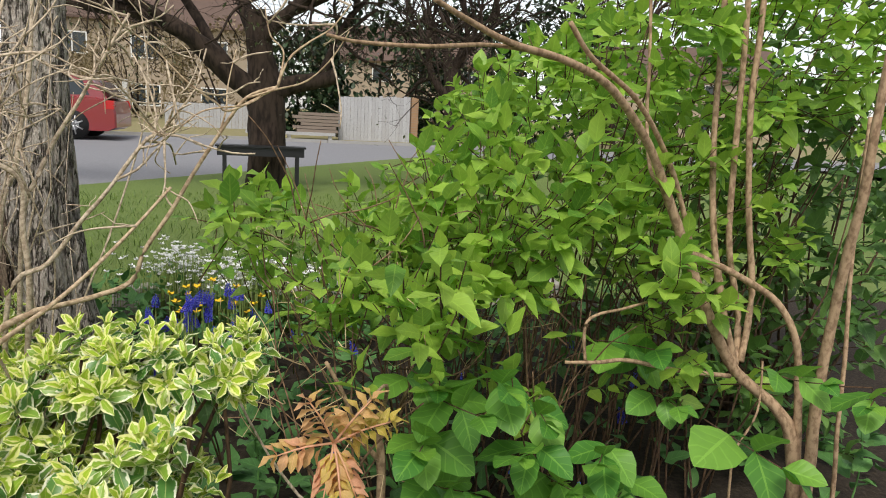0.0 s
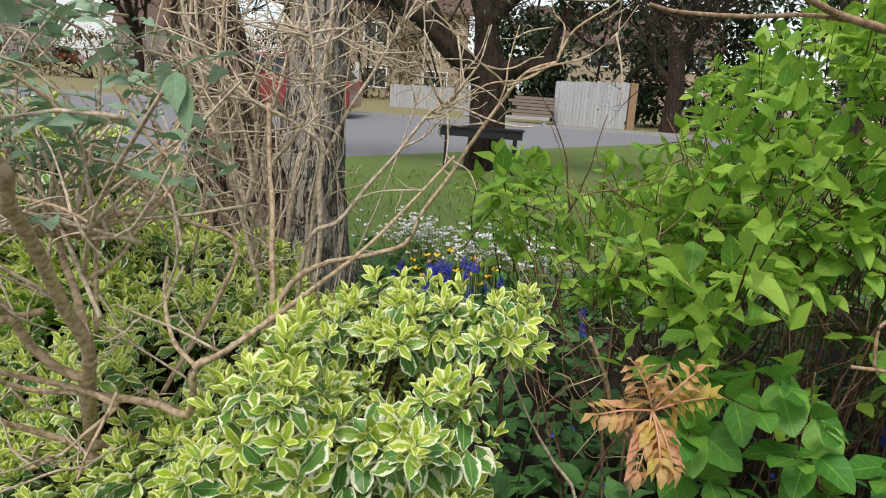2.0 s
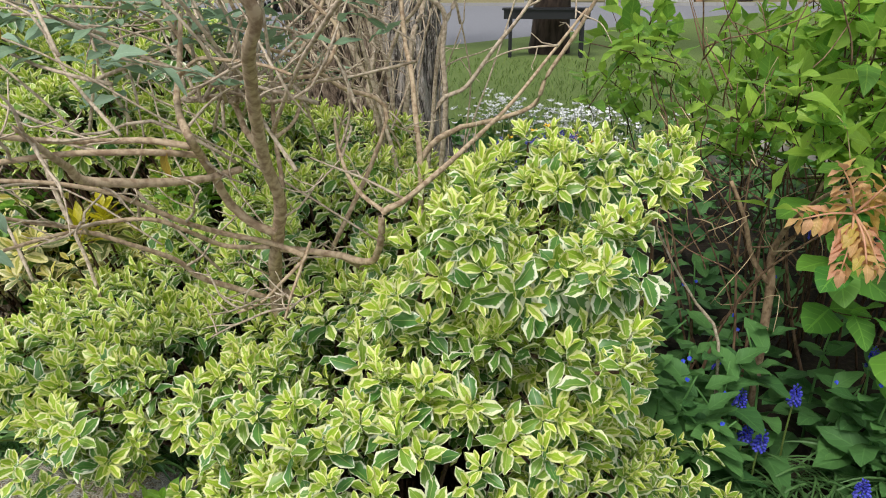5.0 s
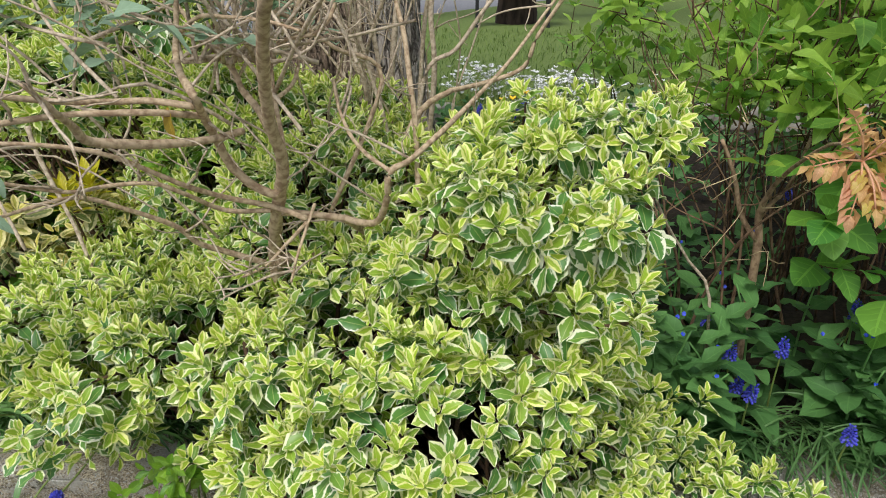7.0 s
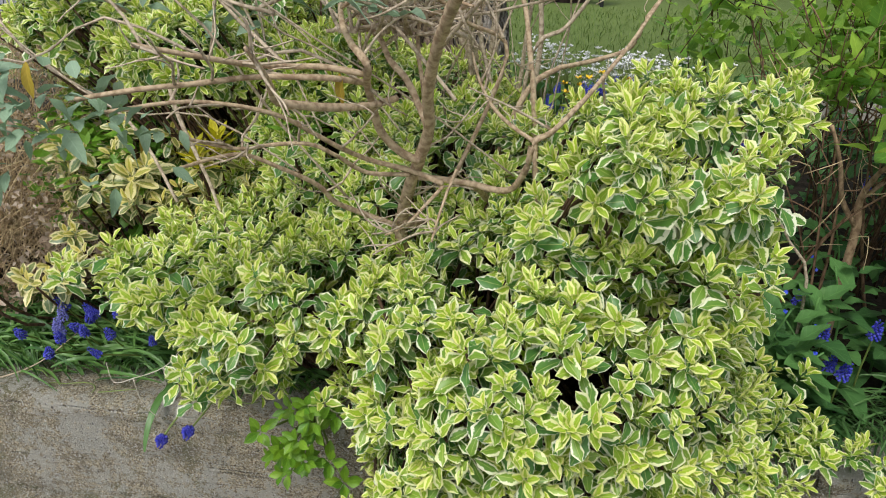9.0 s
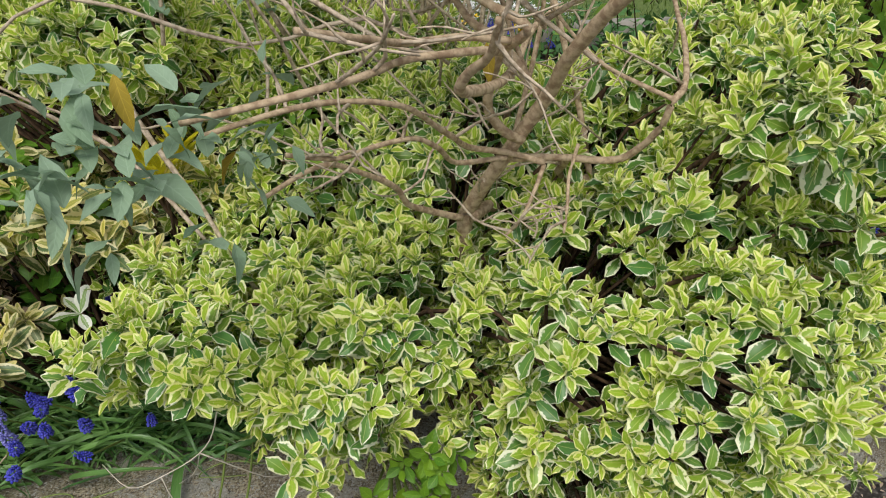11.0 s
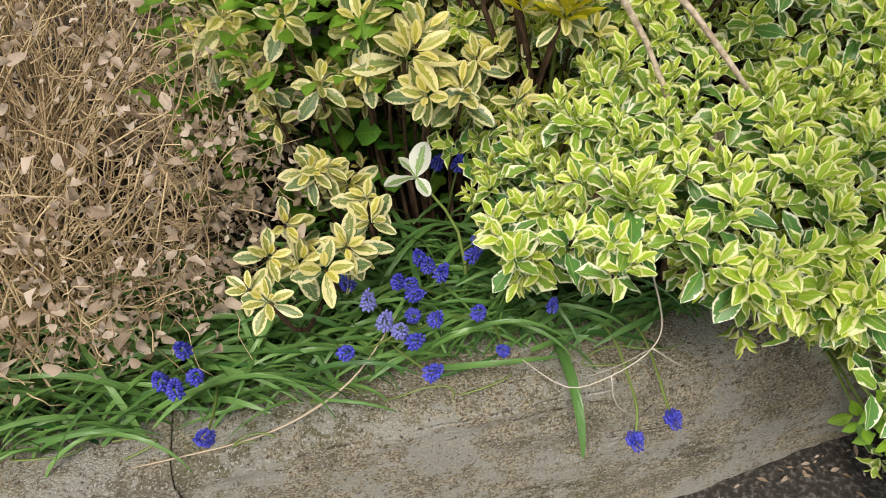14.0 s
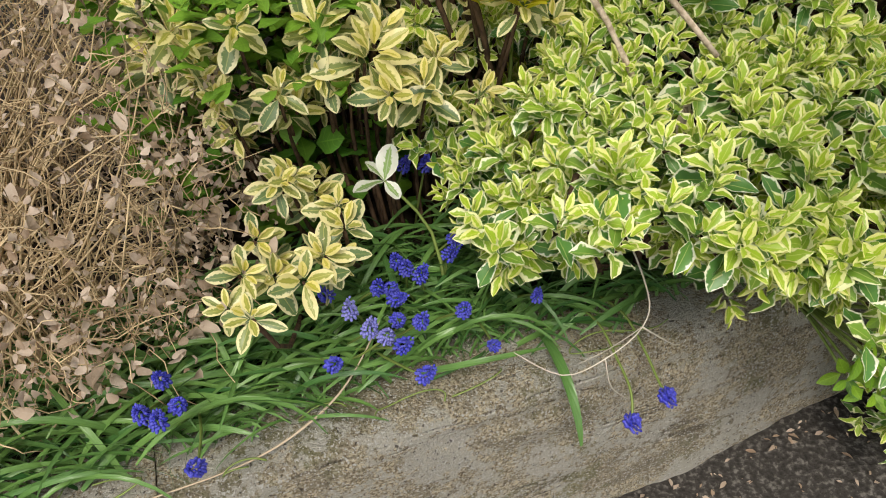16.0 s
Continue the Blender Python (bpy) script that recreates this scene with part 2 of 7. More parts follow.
MUSCARI = muscari_material()
BLUEPETAL = simple("blue_petal", (0.03, 0.07, 0.62), 0.5, vary=0.3, scale=300)
WHITEPETAL = simple("white_petal", (0.82, 0.82, 0.8), 0.6, vary=0.15, scale=200)
YELLOWPETAL = simple("yellow_petal", (0.85, 0.55, 0.02), 0.6, vary=0.2, scale=200)
PALESTEM = simple("pale_flower_stem", (0.22, 0.30, 0.07), 0.5, vary=0.4, scale=100)

# ---- mesh helpers ----
rng = np.random.default_rng(7)


class Geo:
    """Gathers pieces (places, faces, and three values for each place) into one mesh."""

    def __init__(self):
        self.v, self.f, self.a, self.n = [], [], [], 0

    def add(self, v, f, a=None):
        v = np.asarray(v, float)
        self.v.append(v)
        self.a.append(np.zeros((len(v), 3)) if a is None else a)
        self.f += [[i + self.n for i in q] for q in f]
        self.n += len(v)
        return self

    def spread(self, piece, mats):
        """Adds a copy of the piece at each matrix."""
        v, f, a = piece
        m = np.asarray(mats, float)
        if not len(m):
            return self
        w = np.einsum("mij,vj->mvi", m[:, :3, :3], v) + m[:, None, :3, 3]
        fa = np.asarray([list(q) + [-1] * (4 - len(q)) for q in f])
        for k in range(len(m)):
            self.a.append(a)
            self.v.append(w[k])
            self.f += [[i for i in q if i >= 0] for q in (fa + np.where(fa >= 0, self.n, 0)).tolist()]
            self.n += len(v)
        return self

    def mesh(self, name, mat, smooth=True):
        me = bpy.data.meshes.new(name)
        v = np.concatenate(self.v) if self.v else np.zeros((0, 3))
        me.from_pydata(v.tolist(), [], self.f)
        a = np.concatenate(self.a) if self.a else np.zeros((0, 3))
        for k, key in enumerate(("lu", "lv", "age")):
            me.attributes.new(key, "FLOAT", "POINT").data.foreach_set("value", a[:, k].astype(np.float32))
        me.materials.append(mat)
        if smooth:
            me.polygons.foreach_set("use_smooth", np.ones(len(me.polygons), bool))
        me.update()
        return me


def part(name, geo, mat, parent, label="", kind="", smooth=True, m=None):
    """Links the geometry as one mesh object under a thing. A bmesh, a Geo or a ready mesh will do."""
    if isinstance(geo, bmesh.types.BMesh):
        me = bpy.data.meshes.new(name)
        geo.to_mesh(me)
        geo.free()
        me.materials.append(mat)
        if smooth:
            me.polygons.foreach_set("use_smooth", np.ones(len(me.polygons), bool))
    elif isinstance(geo, Geo):
        me = geo.mesh(name, mat, smooth)
    else:
        me = geo
    ob = new(name, me)
    if parent is not None:
        ob.parent = parent
        base = Matrix.Translation(parent.location) if parent.parent is None else Matrix.Translation(parent.parent.location) @ parent.matrix_basis
        ob.matrix_basis = base.inverted() @ (m or Matrix())
    elif m is not None:
        ob.matrix_basis = m
    return tagged(ob, label=label, kind=kind)


def thing(name, at, label, category, group="", kind=""):
    ob = new(name)
    ob.location = at
    ob.empty_display_size = 0.05
    return tagged(ob, label=label, category=category, group=group, kind=kind)


def leaf(length=1.0, width=0.5, fat=0.45, fold=0.25, droop=0.15, wave=0.0, nl=6, nw=2, age=0.0, tip=1.0):
    """A leaf along +y, its upper side to +z. fat: where it is widest; nw: strips on each side of the midrib."""
    v, a, f = [], [], []
    p = math.log(0.5) / math.log(fat)
    for i in range(nl + 1):
        s = i / nl
        half = width / 2 * max(0.03, math.sin(math.pi * s**p) ** tip)
        for j in range(-nw, nw + 1):
            u = j / nw
            z = fold * abs(u) * half - droop * length * s * s + wave * half * math.sin(s * 11 + u * 2) * abs(u)
            v.append((u * half, s * length, z))
            a.append((u, s, age))
    c = 2 * nw + 1
    for i in range(nl):
        for j in range(2 * nw):
            k = i * c + j
            f.append((k, k + 1, k + c + 1, k + c))
    return np.array(v), f, np.array(a)


def blade(length, width, fat=0.5, fold=0.2, droop=0.15, wave=0.0, nl=6, nw=1, age=0.0, point=1.0, teeth=0.0):
    """A leaf along +y with a rounded base; point: 0.5 gives a round tip, 1 and more a sharp one."""
    v, a, f = [], [], []
    for i in range(nl + 1):
        s = 0.5 - 0.5 * math.cos(math.pi * (i / nl) ** 0.92)
        if s < fat:
            half = math.sin(math.pi / 2 * s / fat) ** 0.85
        else:
            half = (1 - ((s - fat) / (1 - fat)) ** 2) ** point
        half = width / 2 * max(0.04, half) * (1 + (teeth if i % 2 else -teeth))
        for j in range(-nw, nw + 1):
            u = j / nw
            z = fold * abs(u) * half - droop * length * s * s + wave * half * math.sin(s * 9 + u * 2) * abs(u)
            v.append((u * half, s * length, z))
            a.append((u, s, age))
    c = 2 * nw + 1
    for i in range(nl):
        for j in range(2 * nw):
            k = i * c + j
            f.append((k, k + 1, k + c + 1, k + c))
    return np.array(v), f, np.array(a)


def ribbon(length, width, bend, twist, rise, n=8, age=0.0):
    """A strap leaf that rises and arches over along +y."""
    v, a, f = [], [], []
    y = z = 0.0
    ang = rise
    for i in range(n + 1):
        s = i / n
        w = width / 2 * (1 - 0.75 * s**4) * (0.7 + 0.3 * min(1, s * 4))
        tw = twist * s
        for u in (-1, 0, 1):
            v.append((u * w * math.cos(tw), y, z + abs(u) * w * 0.35 + u * w * math.sin(tw)))
            a.append((u, s, age))
        y += math.cos(ang) * length / n
        z += math.sin(ang) * length / n
        ang -= bend / n
    for i in range(n):
        for j in range(2):
            k = i * 3 + j
            f.append((k, k + 1, k + 4, k + 3))
    return np.array(v), f, np.array(a)


def tube(points, radii, sides=6, rough=0.0, smooth=3):
    """A tapered, slightly uneven branch through the given points."""
    p = np.asarray(points, float)
    n = len(p)
    r = np.interp(np.arange(n), np.linspace(0, n - 1, len(radii)), radii) if np.ndim(radii) else np.full(n, radii)
    if smooth > 1 and n > 2:
        t = np.linspace(0, n - 1, (n - 1) * smooth + 1)
        i = np.clip(t.astype(int), 0, n - 2)
        u = (t - i)[:, None]
        p0, p1, p2, p3 = p[np.maximum(i - 1, 0)], p[i], p[i + 1], p[np.minimum(i + 2, n - 1)]
        p = 0.5 * (2 * p1 + (p2 - p0) * u + (2 * p0 - 5 * p1 + 4 * p2 - p3) * u**2 + (3 * p1 - p0 - 3 * p2 + p3) * u**3)
        r = np.interp(t, np.arange(n), r)
    n = len(p)
    d = np.gradient(p, axis=0)
    d /= np.linalg.norm(d, axis=1)[:, None] + 1e-9
    ref = np.where(np.abs(d[:, 2:3]) > 0.9, [[1.0, 0, 0]], [[0, 0, 1.0]])
    e1 = np.cross(d, ref)
    e1 /= np.linalg.norm(e1, axis=1)[:, None] + 1e-9
    e2 = np.cross(d, e1)
    ang = np.linspace(0, 2 * math.pi, sides, endpoint=False)
    rr = r[:, None] * (1 + rough * rng.standard_normal((n, sides)))
    v = p[:, None] + rr[..., None] * (np.cos(ang)[None, :, None] * e1[:, None] + np.sin(ang)[None, :, None] * e2[:, None])
    f = []
    for i in range(n - 1):
        for j in range(sides):
            k = (j + 1) % sides
            f.append((i * sides + j, i * sides + k, (i + 1) * sides + k, (i + 1) * sides + j))
    f.append(tuple(range(sides))[::-1])
    f.append(tuple((n - 1) * sides + j for j in range(sides)))
    a = np.zeros((n * sides, 3))
    a[:, 1] = np.repeat(np.linspace(0, 1, n), sides)
    return v.reshape(-1, 3), f, a


def facing(at, normal, spin=0.0, size=1.0, tilt=0.0):
    """A matrix whose +z goes along the normal."""
    q = Vector(normal).to_track_quat("Z", "Y").to_matrix().to_4x4()
    return Matrix.Translation(at) @ q @ pose(0, 0, 0, math.degrees(tilt), 0, math.degrees(spin)) @ Matrix.Scale(size, 4)


def along(at, way, spin=0.0, size=1.0):
    """A matrix whose +y goes along the way, with +z turned upwards as far as it goes, then spun about the way."""
    q = Vector(way).to_track_quat("Y", "Z").to_matrix().to_4x4()
    return Matrix.Translation(at) @ q @ pose(0, 0, 0, 0, math.degrees(spin), 0) @ Matrix.Scale(size, 4)


def join(pieces):
    """Several pieces with their matrices as one piece."""
    g = Geo()
    for piece, m in pieces:
        g.spread(piece, [np.array(m)])
    return np.concatenate(g.v), g.f, np.concatenate(g.a)


def box(x0, x1, y0, y1, z0, z1):
    v = [(x, y, z) for z in (z0, z1) for y in (y0, y1) for x in (x0, x1)]
    f = [(0, 2, 3, 1), (4, 5, 7, 6), (0, 1, 5, 4), (2, 6, 7, 3), (0, 4, 6, 2), (1, 3, 7, 5)]
    return np.array(v, float), f, np.zeros((8, 3))


def scatter_leaves(owner, name, variants, mats, mat, parts=300):
    """The nearest pieces become objects that share meshes; the rest are joined."""
    order = sorted(range(len(mats)), key=lambda i: mats[i].translation.y)
    shared = [Geo().add(*v).mesh(name, mat) for v in variants]
    for n, i in enumerate(order[:parts]):
        part(name, shared[i % len(shared)], mat, owner, m=mats[i])
    g = Geo()
    for k, v in enumerate(variants):
        g.spread(v, [np.array(mats[i]) for i in order[parts:] if i % len(variants) == k])
    if g.n:
        part("foliage", g, mat, owner, kind="stuff")


def blob_points(blobs, count, shell=(0.9, 1.05), keep=lambda p: True):
    """Points on the outside of a union of ellipsoids, with outward normals."""
    out = []
    areas = np.array([(b[3] * b[4] + b[4] * b[5] + b[3] * b[5]) for b in blobs])
    tries = 0
    while len(out) < count and tries < count * 30:
        tries += 1
        b = blobs[rng.choice(len(blobs), p=areas / areas.sum())]
        d = rng.standard_normal(3)
        d /= np.linalg.norm(d)
        k = rng.uniform(*shell)
        p = np.array(b[:3]) + d * b[3:6] * k
        if any((((p - np.array(o[:3])) / o[3:6]) ** 2).sum() < (k * 0.93) ** 2 for o in blobs if o is not b):
            continue
        if not keep(p):
            continue
        nn = d / np.array(b[3:6])
        out.append((p, nn / np.linalg.norm(nn)))
    return out

# ---- ground, wall and bed ----


def sheet(name, fn, x0, x1, y0, y1, nx, ny, mat, label, category):
    xs, ys = np.linspace(x0, x1, nx), np.linspace(y0, y1, ny)
    v = [(x, y, fn(x, y)) for y in ys for x in xs]
    f = [(j * nx + i, j * nx + i + 1, (j + 1) * nx + i + 1, (j + 1) * nx + i) for j in range(ny - 1) for i in range(nx - 1)]
    return tagged(part(name, Geo().add(v, f), mat, None), label, category, kind="structure")


def land(x, y):
    if y < 0.8:
        return -0.004
    if y < 3.0:
        return 0.29 + 0.05 * min(1, (y - 0.8)) + 0.02 * noise.noise((x * 3, y * 3, 0))
    return 0.34 - 0.2 * min(1, (y - 3.0) / 5.0) + 0.010 * max(0, min(y, 22) - 9)


sheet("ground", lambda x, y: -0.3, -900, 900, -500, 2500, 7, 13, VERGE, "wide flat ground of dry verge grass", "ground")
def path_z(x, y):
    """Level but for a bank of litter and soil against the wall under the overhang."""
    a, b = min(1, max(0, (x + 0.74) / 0.3)), min(1, max(0, (y - 0.15) / 0.5))
    return 0.006 * noise.noise((x * 6, y * 6, 1)) + 0.065 * a * a * (3 - 2 * a) * b


sheet("path", path_z, -6, 6, -4, 0.775, 60, 40, PATHMAT, "dark gritty path strewn with leaf litter", "path")
sheet("flower_bed", land, -6, 6, 0.86, 3.0, 80, 20, SOIL, "dark soil of the raised flower bed", "soil")


def strip(name, near, far, z, mat, label, category, x0=-40, x1=40, nx=80, ny=14):
    xs = np.linspace(x0, x1, nx)
    v, f = [], []
    for k in range(ny + 1):
        for x in xs:
            y = near(x) + (far(x) - near(x)) * k / ny
            v.append((x, y, z(x, y)))
    for k in range(ny):
        for i in range(nx - 1):
            f.append((k * nx + i, k * nx + i + 1, (k + 1) * nx + i + 1, (k + 1) * nx + i))
    return tagged(part(name, Geo().add(v, f), mat, None), label, category, kind="structure")


lawn_edge = lambda x: max(3.05, min(17.0, 11.6 + 1.2 * x))
road_z = lambda x, y: 0.07 + 0.012 * max(0, min(y, 22) - 9)
strip("lawn", lambda x: 3.0, lawn_edge, lambda x, y: land(x, max(3.0, y)), LAWN, "short green lawn behind the flower bed", "lawn", -12, 14)
strip("road", lambda x: lawn_edge(x) + 0.02, lambda x: 21.0, road_z, ASPHALT, "pale grey asphalt road beyond the lawn", "road", -40, 40)
strip("far_verge", lambda x: 21.02, lambda x: 60.0, lambda x, y: 0.24 + 0.012 * (y - 21), VERGE, "dry grass verge across the road", "verge", -60, 60)

WALL_Y, WALL_TOP = 0.76, 0.325
wall = thing("garden_wall", (-0.6, 0.85, 0), "low weathered concrete retaining wall in front of a raised bed", "wall", kind="structure")


def rough_block(x0, x1, y0, y1, z0, z1, nx, seed):
    """A wall block with a rounded, chipped front edge."""
    prof = [(y1, z0), (y0 + 0.002, z0), (y0, z0 + 0.005)]
    nz = 22
    for k in range(1, nz):
        prof.append((y0, z0 + (z1 - z0 - 0.015) * k / nz))
    prof += [(y0, z1 - 0.016), (y0 + 0.004, z1 - 0.006), (y0 + 0.013, z1), (y0 + 0.05, z1 + 0.001), (y1, z1)]
    v, f = [], []
    m = len(prof)
    for i in range(nx + 1):
        x = x0 + (x1 - x0) * i / nx
        for k, (y, z) in enumerate(prof):
            w = noise.noise((x * 9 + seed, z * 22, seed)) * 0.004 + noise.noise((x * 40, z * 60, seed)) * 0.0025
            edge = 1.7 if m - 7 <= k <= m - 3 else 1.0
            board = 0.002 * ((z * 17 + 0.6 * noise.noise((x * 2, seed, 0))) % 1.0 > 0.82) + 0.006 * max(0, noise.noise((x * 2.5, z * 30, seed + 4)) - 0.25)
            w += board if y == y0 else 0
            v.append((x, y + w * edge if y < y1 else y, z + (w * edge if k > m - 6 else 0)))
    for i in range(nx):
        for k in range(m - 1):
            f.append((i * m + k, i * m + k + 1, (i + 1) * m + k + 1, (i + 1) * m + k))
    f.append(tuple(range(m)))
    f.append(tuple(nx * m + k for k in range(m))[::-1])
    return np.array(v), f, np.zeros((len(v), 3))


for a, b in ((-5.9, -4.4), (-4.399, -2.9), (-2.899, -1.392), (-1.3908, 0.11), (0.111, 1.61), (1.611, 3.1), (3.101, 5.5)):
    part("block", Geo().add(*rough_block(a, b, WALL_Y, WALL_Y + 0.12, -0.03, WALL_TOP, 130 if -3 < a < 0.2 else 12, a * 3.1)), CONCRETE, wall)

# ---- silver-edged evergreen shrub that spills over the wall ----


def rosette(seed, pairs=5, size=0.036, open_=1.0, fine=4):
    """A shoot tip: opposite pairs of leaves, each turned a quarter from the one below."""
    r = random.Random(seed)
    pieces = []
    for k in range(pairs):
        s = k / max(1, pairs - 1)
        for side in (0, 1):
            ln = size * (1.0 - 0.42 * s) * r.uniform(0.88, 1.1)
            lf = blade(ln, ln * r.uniform(0.44, 0.58), 0.5, r.uniform(0.25, 0.6), r.uniform(0.02, 0.3), 0.3, fine + 1 if s < 0.55 else fine, 1, 0.95 * (1 - s) ** 1.5, 0.9, 0.07 if fine > 2 else 0)
            lift = -6 + 74 * s * open_ + r.uniform(-14, 14)
            m = pose(0, 0, 0.030 * s, 0, 0, 90 * k + 180 * side + r.uniform(-18, 18)) @ pose(0, 0.003, 0, lift, r.uniform(-12, 12), 0)
            pieces.append((lf, m))
    return join(pieces)


ROSETTES = [rosette(s, p, z) for s, p, z in ((1, 5, 0.034), (2, 5, 0.036), (3, 5, 0.032), (4, 5, 0.036), (5, 5, 0.037), (6, 5, 0.033))]
INNER = [rosette(k, 5, 0.032, fine=2) for k in range(1, 7)]


def shoots_on(points, up=0.75, front=0.35, jitter=0.35, size=(0.72, 1.02)):
    mats = []
    for p, nn in points:
        d = nn * 0.8 + np.array([0, -front, up]) + rng.normal(0, jitter, 3)
        mats.append(facing(p, d, rng.uniform(0, 6.28), rng.uniform(*size)))
    return mats


# rounded masses of the shrub: centre and half-sizes
FRONT = [(-0.34, 0.74, 0.42, 0.22, 0.25, 0.21), (-0.33, 0.62, 0.50, 0.17, 0.16, 0.13), (-0.465, 0.63, 0.44, 0.105, 0.14, 0.12), (-0.28, 0.68, 0.24, 0.25, 0.13, 0.20), (-0.42, 0.60, 0.56, 0.13, 0.12, 0.08), (-0.29, 0.57, 0.57, 0.12, 0.09, 0.08), (-0.38, 0.53, 0.56, 0.10, 0.09, 0.07), (-0.38, 0.62, 0.34, 0.14, 0.13, 0.12), (-0.40, 0.62, 0.50, 0.10, 0.10, 0.09)]
WEST = [(-0.62, 0.76, 0.575, 0.16, 0.13, 0.055), (-0.73, 0.65, 0.545, 0.07, 0.07, 0.04), (-0.85, 0.74, 0.592, 0.12, 0.09, 0.032), (-0.80, 0.70, 0.575, 0.08, 0.06, 0.03), (-0.94, 0.89, 0.485, 0.07, 0.08, 0.03), (-0.91, 1.0, 0.51, 0.08, 0.07, 0.04), (-0.80, 0.72, 0.515, 0.06, 0.06, 0.03), (-0.86, 0.86, 0.53, 0.08, 0.08, 0.03), (-0.82, 0.86, 0.595, 0.14, 0.10, 0.035), (-0.68, 0.88, 0.575, 0.14, 0.10, 0.05), (-0.965, 0.70, 0.615, 0.03, 0.03, 0.018)]
TRAIL = [(-0.12, 0.76, 0.34, 0.13, 0.13, 0.15), (-0.03, 0.76, 0.35, 0.10, 0.08, 0.06), (0.08, 0.745, 0.345, 0.07, 0.05, 0.04), (0.155, 0.725, 0.345, 0.05, 0.035, 0.028)]
CROWN = [(-0.28, 0.86, 0.64, 0.10, 0.13, 0.11), (-0.23, 0.90, 0.80, 0.08, 0.07, 0.04), (-0.10, 0.89, 0.84, 0.08, 0.04, 0.02), (-0.22, 0.70, 0.79, 0.08, 0.06, 0.03), (-0.125, 0.67, 0.795, 0.04, 0.03, 0.018), (-0.262, 0.63, 0.82, 0.045, 0.05, 0.04), (-0.31, 0.72, 0.67, 0.07, 0.07, 0.07), (-0.38, 0.78, 0.60, 0.17, 0.15, 0.09), (-0.17, 0.74, 0.58, 0.07, 0.09, 0.10), (-0.17, 0.70, 0.47, 0.08, 0.10, 0.10), (-0.12, 0.73, 0.46, 0.07, 0.09, 0.12), (-0.23, 0.76, 0.63, 0.14, 0.09, 0.09), (-0.15, 0.73, 0.64, 0.07, 0.07, 0.08), (-0.22, 0.63, 0.66, 0.10, 0.06, 0.055), (-0.23, 0.59, 0.615, 0.10, 0.05, 0.04)]
BACK = [(-0.47, 1.04, 0.63, 0.33, 0.22, 0.13), (-0.66, 1.30, 0.68, 0.28, 0.2, 0.13), (-1.12, 1.45, 0.90, 0.26, 0.22, 0.11), (-0.98, 1.10, 0.84, 0.11, 0.09, 0.06), (-0.72, 1.09, 0.69, 0.15, 0.10, 0.08), (-1.18, 1.22, 0.88, 0.18, 0.12, 0.09), (-0.80, 1.2, 0.80, 0.12, 0.1, 0.06)]
UNDER = [(-0.72, 1.02, 0.56, 0.16, 0.18, 0.09), (-0.98, 1.42, 0.62, 0.16, 0.1, 0.07), (-1.2, 1.45, 0.62, 0.12, 0.1, 0.06), (-0.95, 1.28, 0.59, 0.13, 0.1, 0.07), (-0.90, 1.12, 0.62, 0.09, 0.06, 0.05), (-1.22, 1.32, 0.70, 0.14, 0.08, 0.07), (-1.02, 1.33, 0.72, 0.12, 0.07, 0.06)]
EUO_BLOBS = FRONT + WEST + TRAIL + CROWN + BACK + UNDER
euonymus = thing("variegated_shrub", (-0.45, 0.95, 0.31), "low evergreen shrub with white-edged green leaves spilling over the wall", "shrub")
on = lambda p: p[2] > 0.05 and not (p[1] > 0.70 and p[2] < 0.36)
outer = blob_points(EUO_BLOBS, 2800, (0.84, 1.07), on)
for p, nn in blob_points(EUO_BLOBS, 230, (1.0, 1.1), on):
    mid = p + nn * 0.012 + np.array((0, 0, 0.012))
    for _ in range(int(rng.integers(3, 7))):
        outer.append((mid + rng.normal(0, 1, 3) * (0.02, 0.02, 0.009), nn + rng.normal(0, 0.25, 3)))
inner = blob_points(EUO_BLOBS, 1300, (0.6, 0.9), on)
outer += blob_points([b for b in EUO_BLOBS if b[1] > 1.05 and b[2] > 0.62], 700, (0.92, 1.1), lambda p: p[2] > 0.7)
tips = [(np.array(c) + rng.normal(0, 0.014, 3), np.array((0.3, -0.3, 0.7))) for c in ((-0.005, 0.885, 0.868), (0.0, 0.88, 0.855), (-0.04, 0.88, 0.865), (-0.08, 0.67, 0.805), (-0.095, 0.68, 0.815), (-0.12, 0.67, 0.80), (-0.27, 0.59, 0.865), (-0.25, 0.61, 0.855), (-0.785, 0.56, 0.535), (-0.765, 0.57, 0.515), (0.195, 0.72, 0.35), (-1.005, 0.665, 0.62)) for _ in range(2)]
BIGOLD = [blade(k, k * 0.68, 0.52, 0.2, 0.15, 0.2, 8, 2, 1.0, 0.6, 0.02) for k in (0.038, 0.044, 0.034)]
old_mats = []
for c, n in (((-0.11, 0.87, 0.815), 9), ((-0.14, 0.665, 0.772), 14), ((-0.19, 0.65, 0.765), 12), ((-0.10, 0.665, 0.778), 6), ((-0.06, 0.885, 0.825), 4), ((-0.9, 1.3, 0.92), 10), ((-1.1, 1.15, 0.86), 10), ((-0.45, 0.9, 0.72), 10), ((-0.09, 0.72, 0.45), 8), ((-0.3, 1.0, 0.78), 8)):
    for _ in range(n):
        old_mats.append(along(np.array(c) + rng.normal(0, 0.017, 3), (rng.normal(0.1, 0.5), -0.6 + rng.normal(0, 0.3), -0.6 + rng.normal(0, 0.35)), rng.normal(0, 0.4), rng.uniform(0.8, 1.1)))
scatter_leaves(euonymus, "old_leaf", BIGOLD, old_mats, EUO, 120)
scatter_leaves(euonymus, "shoot_tip", ROSETTES, shoots_on(outer + tips), EUO, 300)
g = Geo()
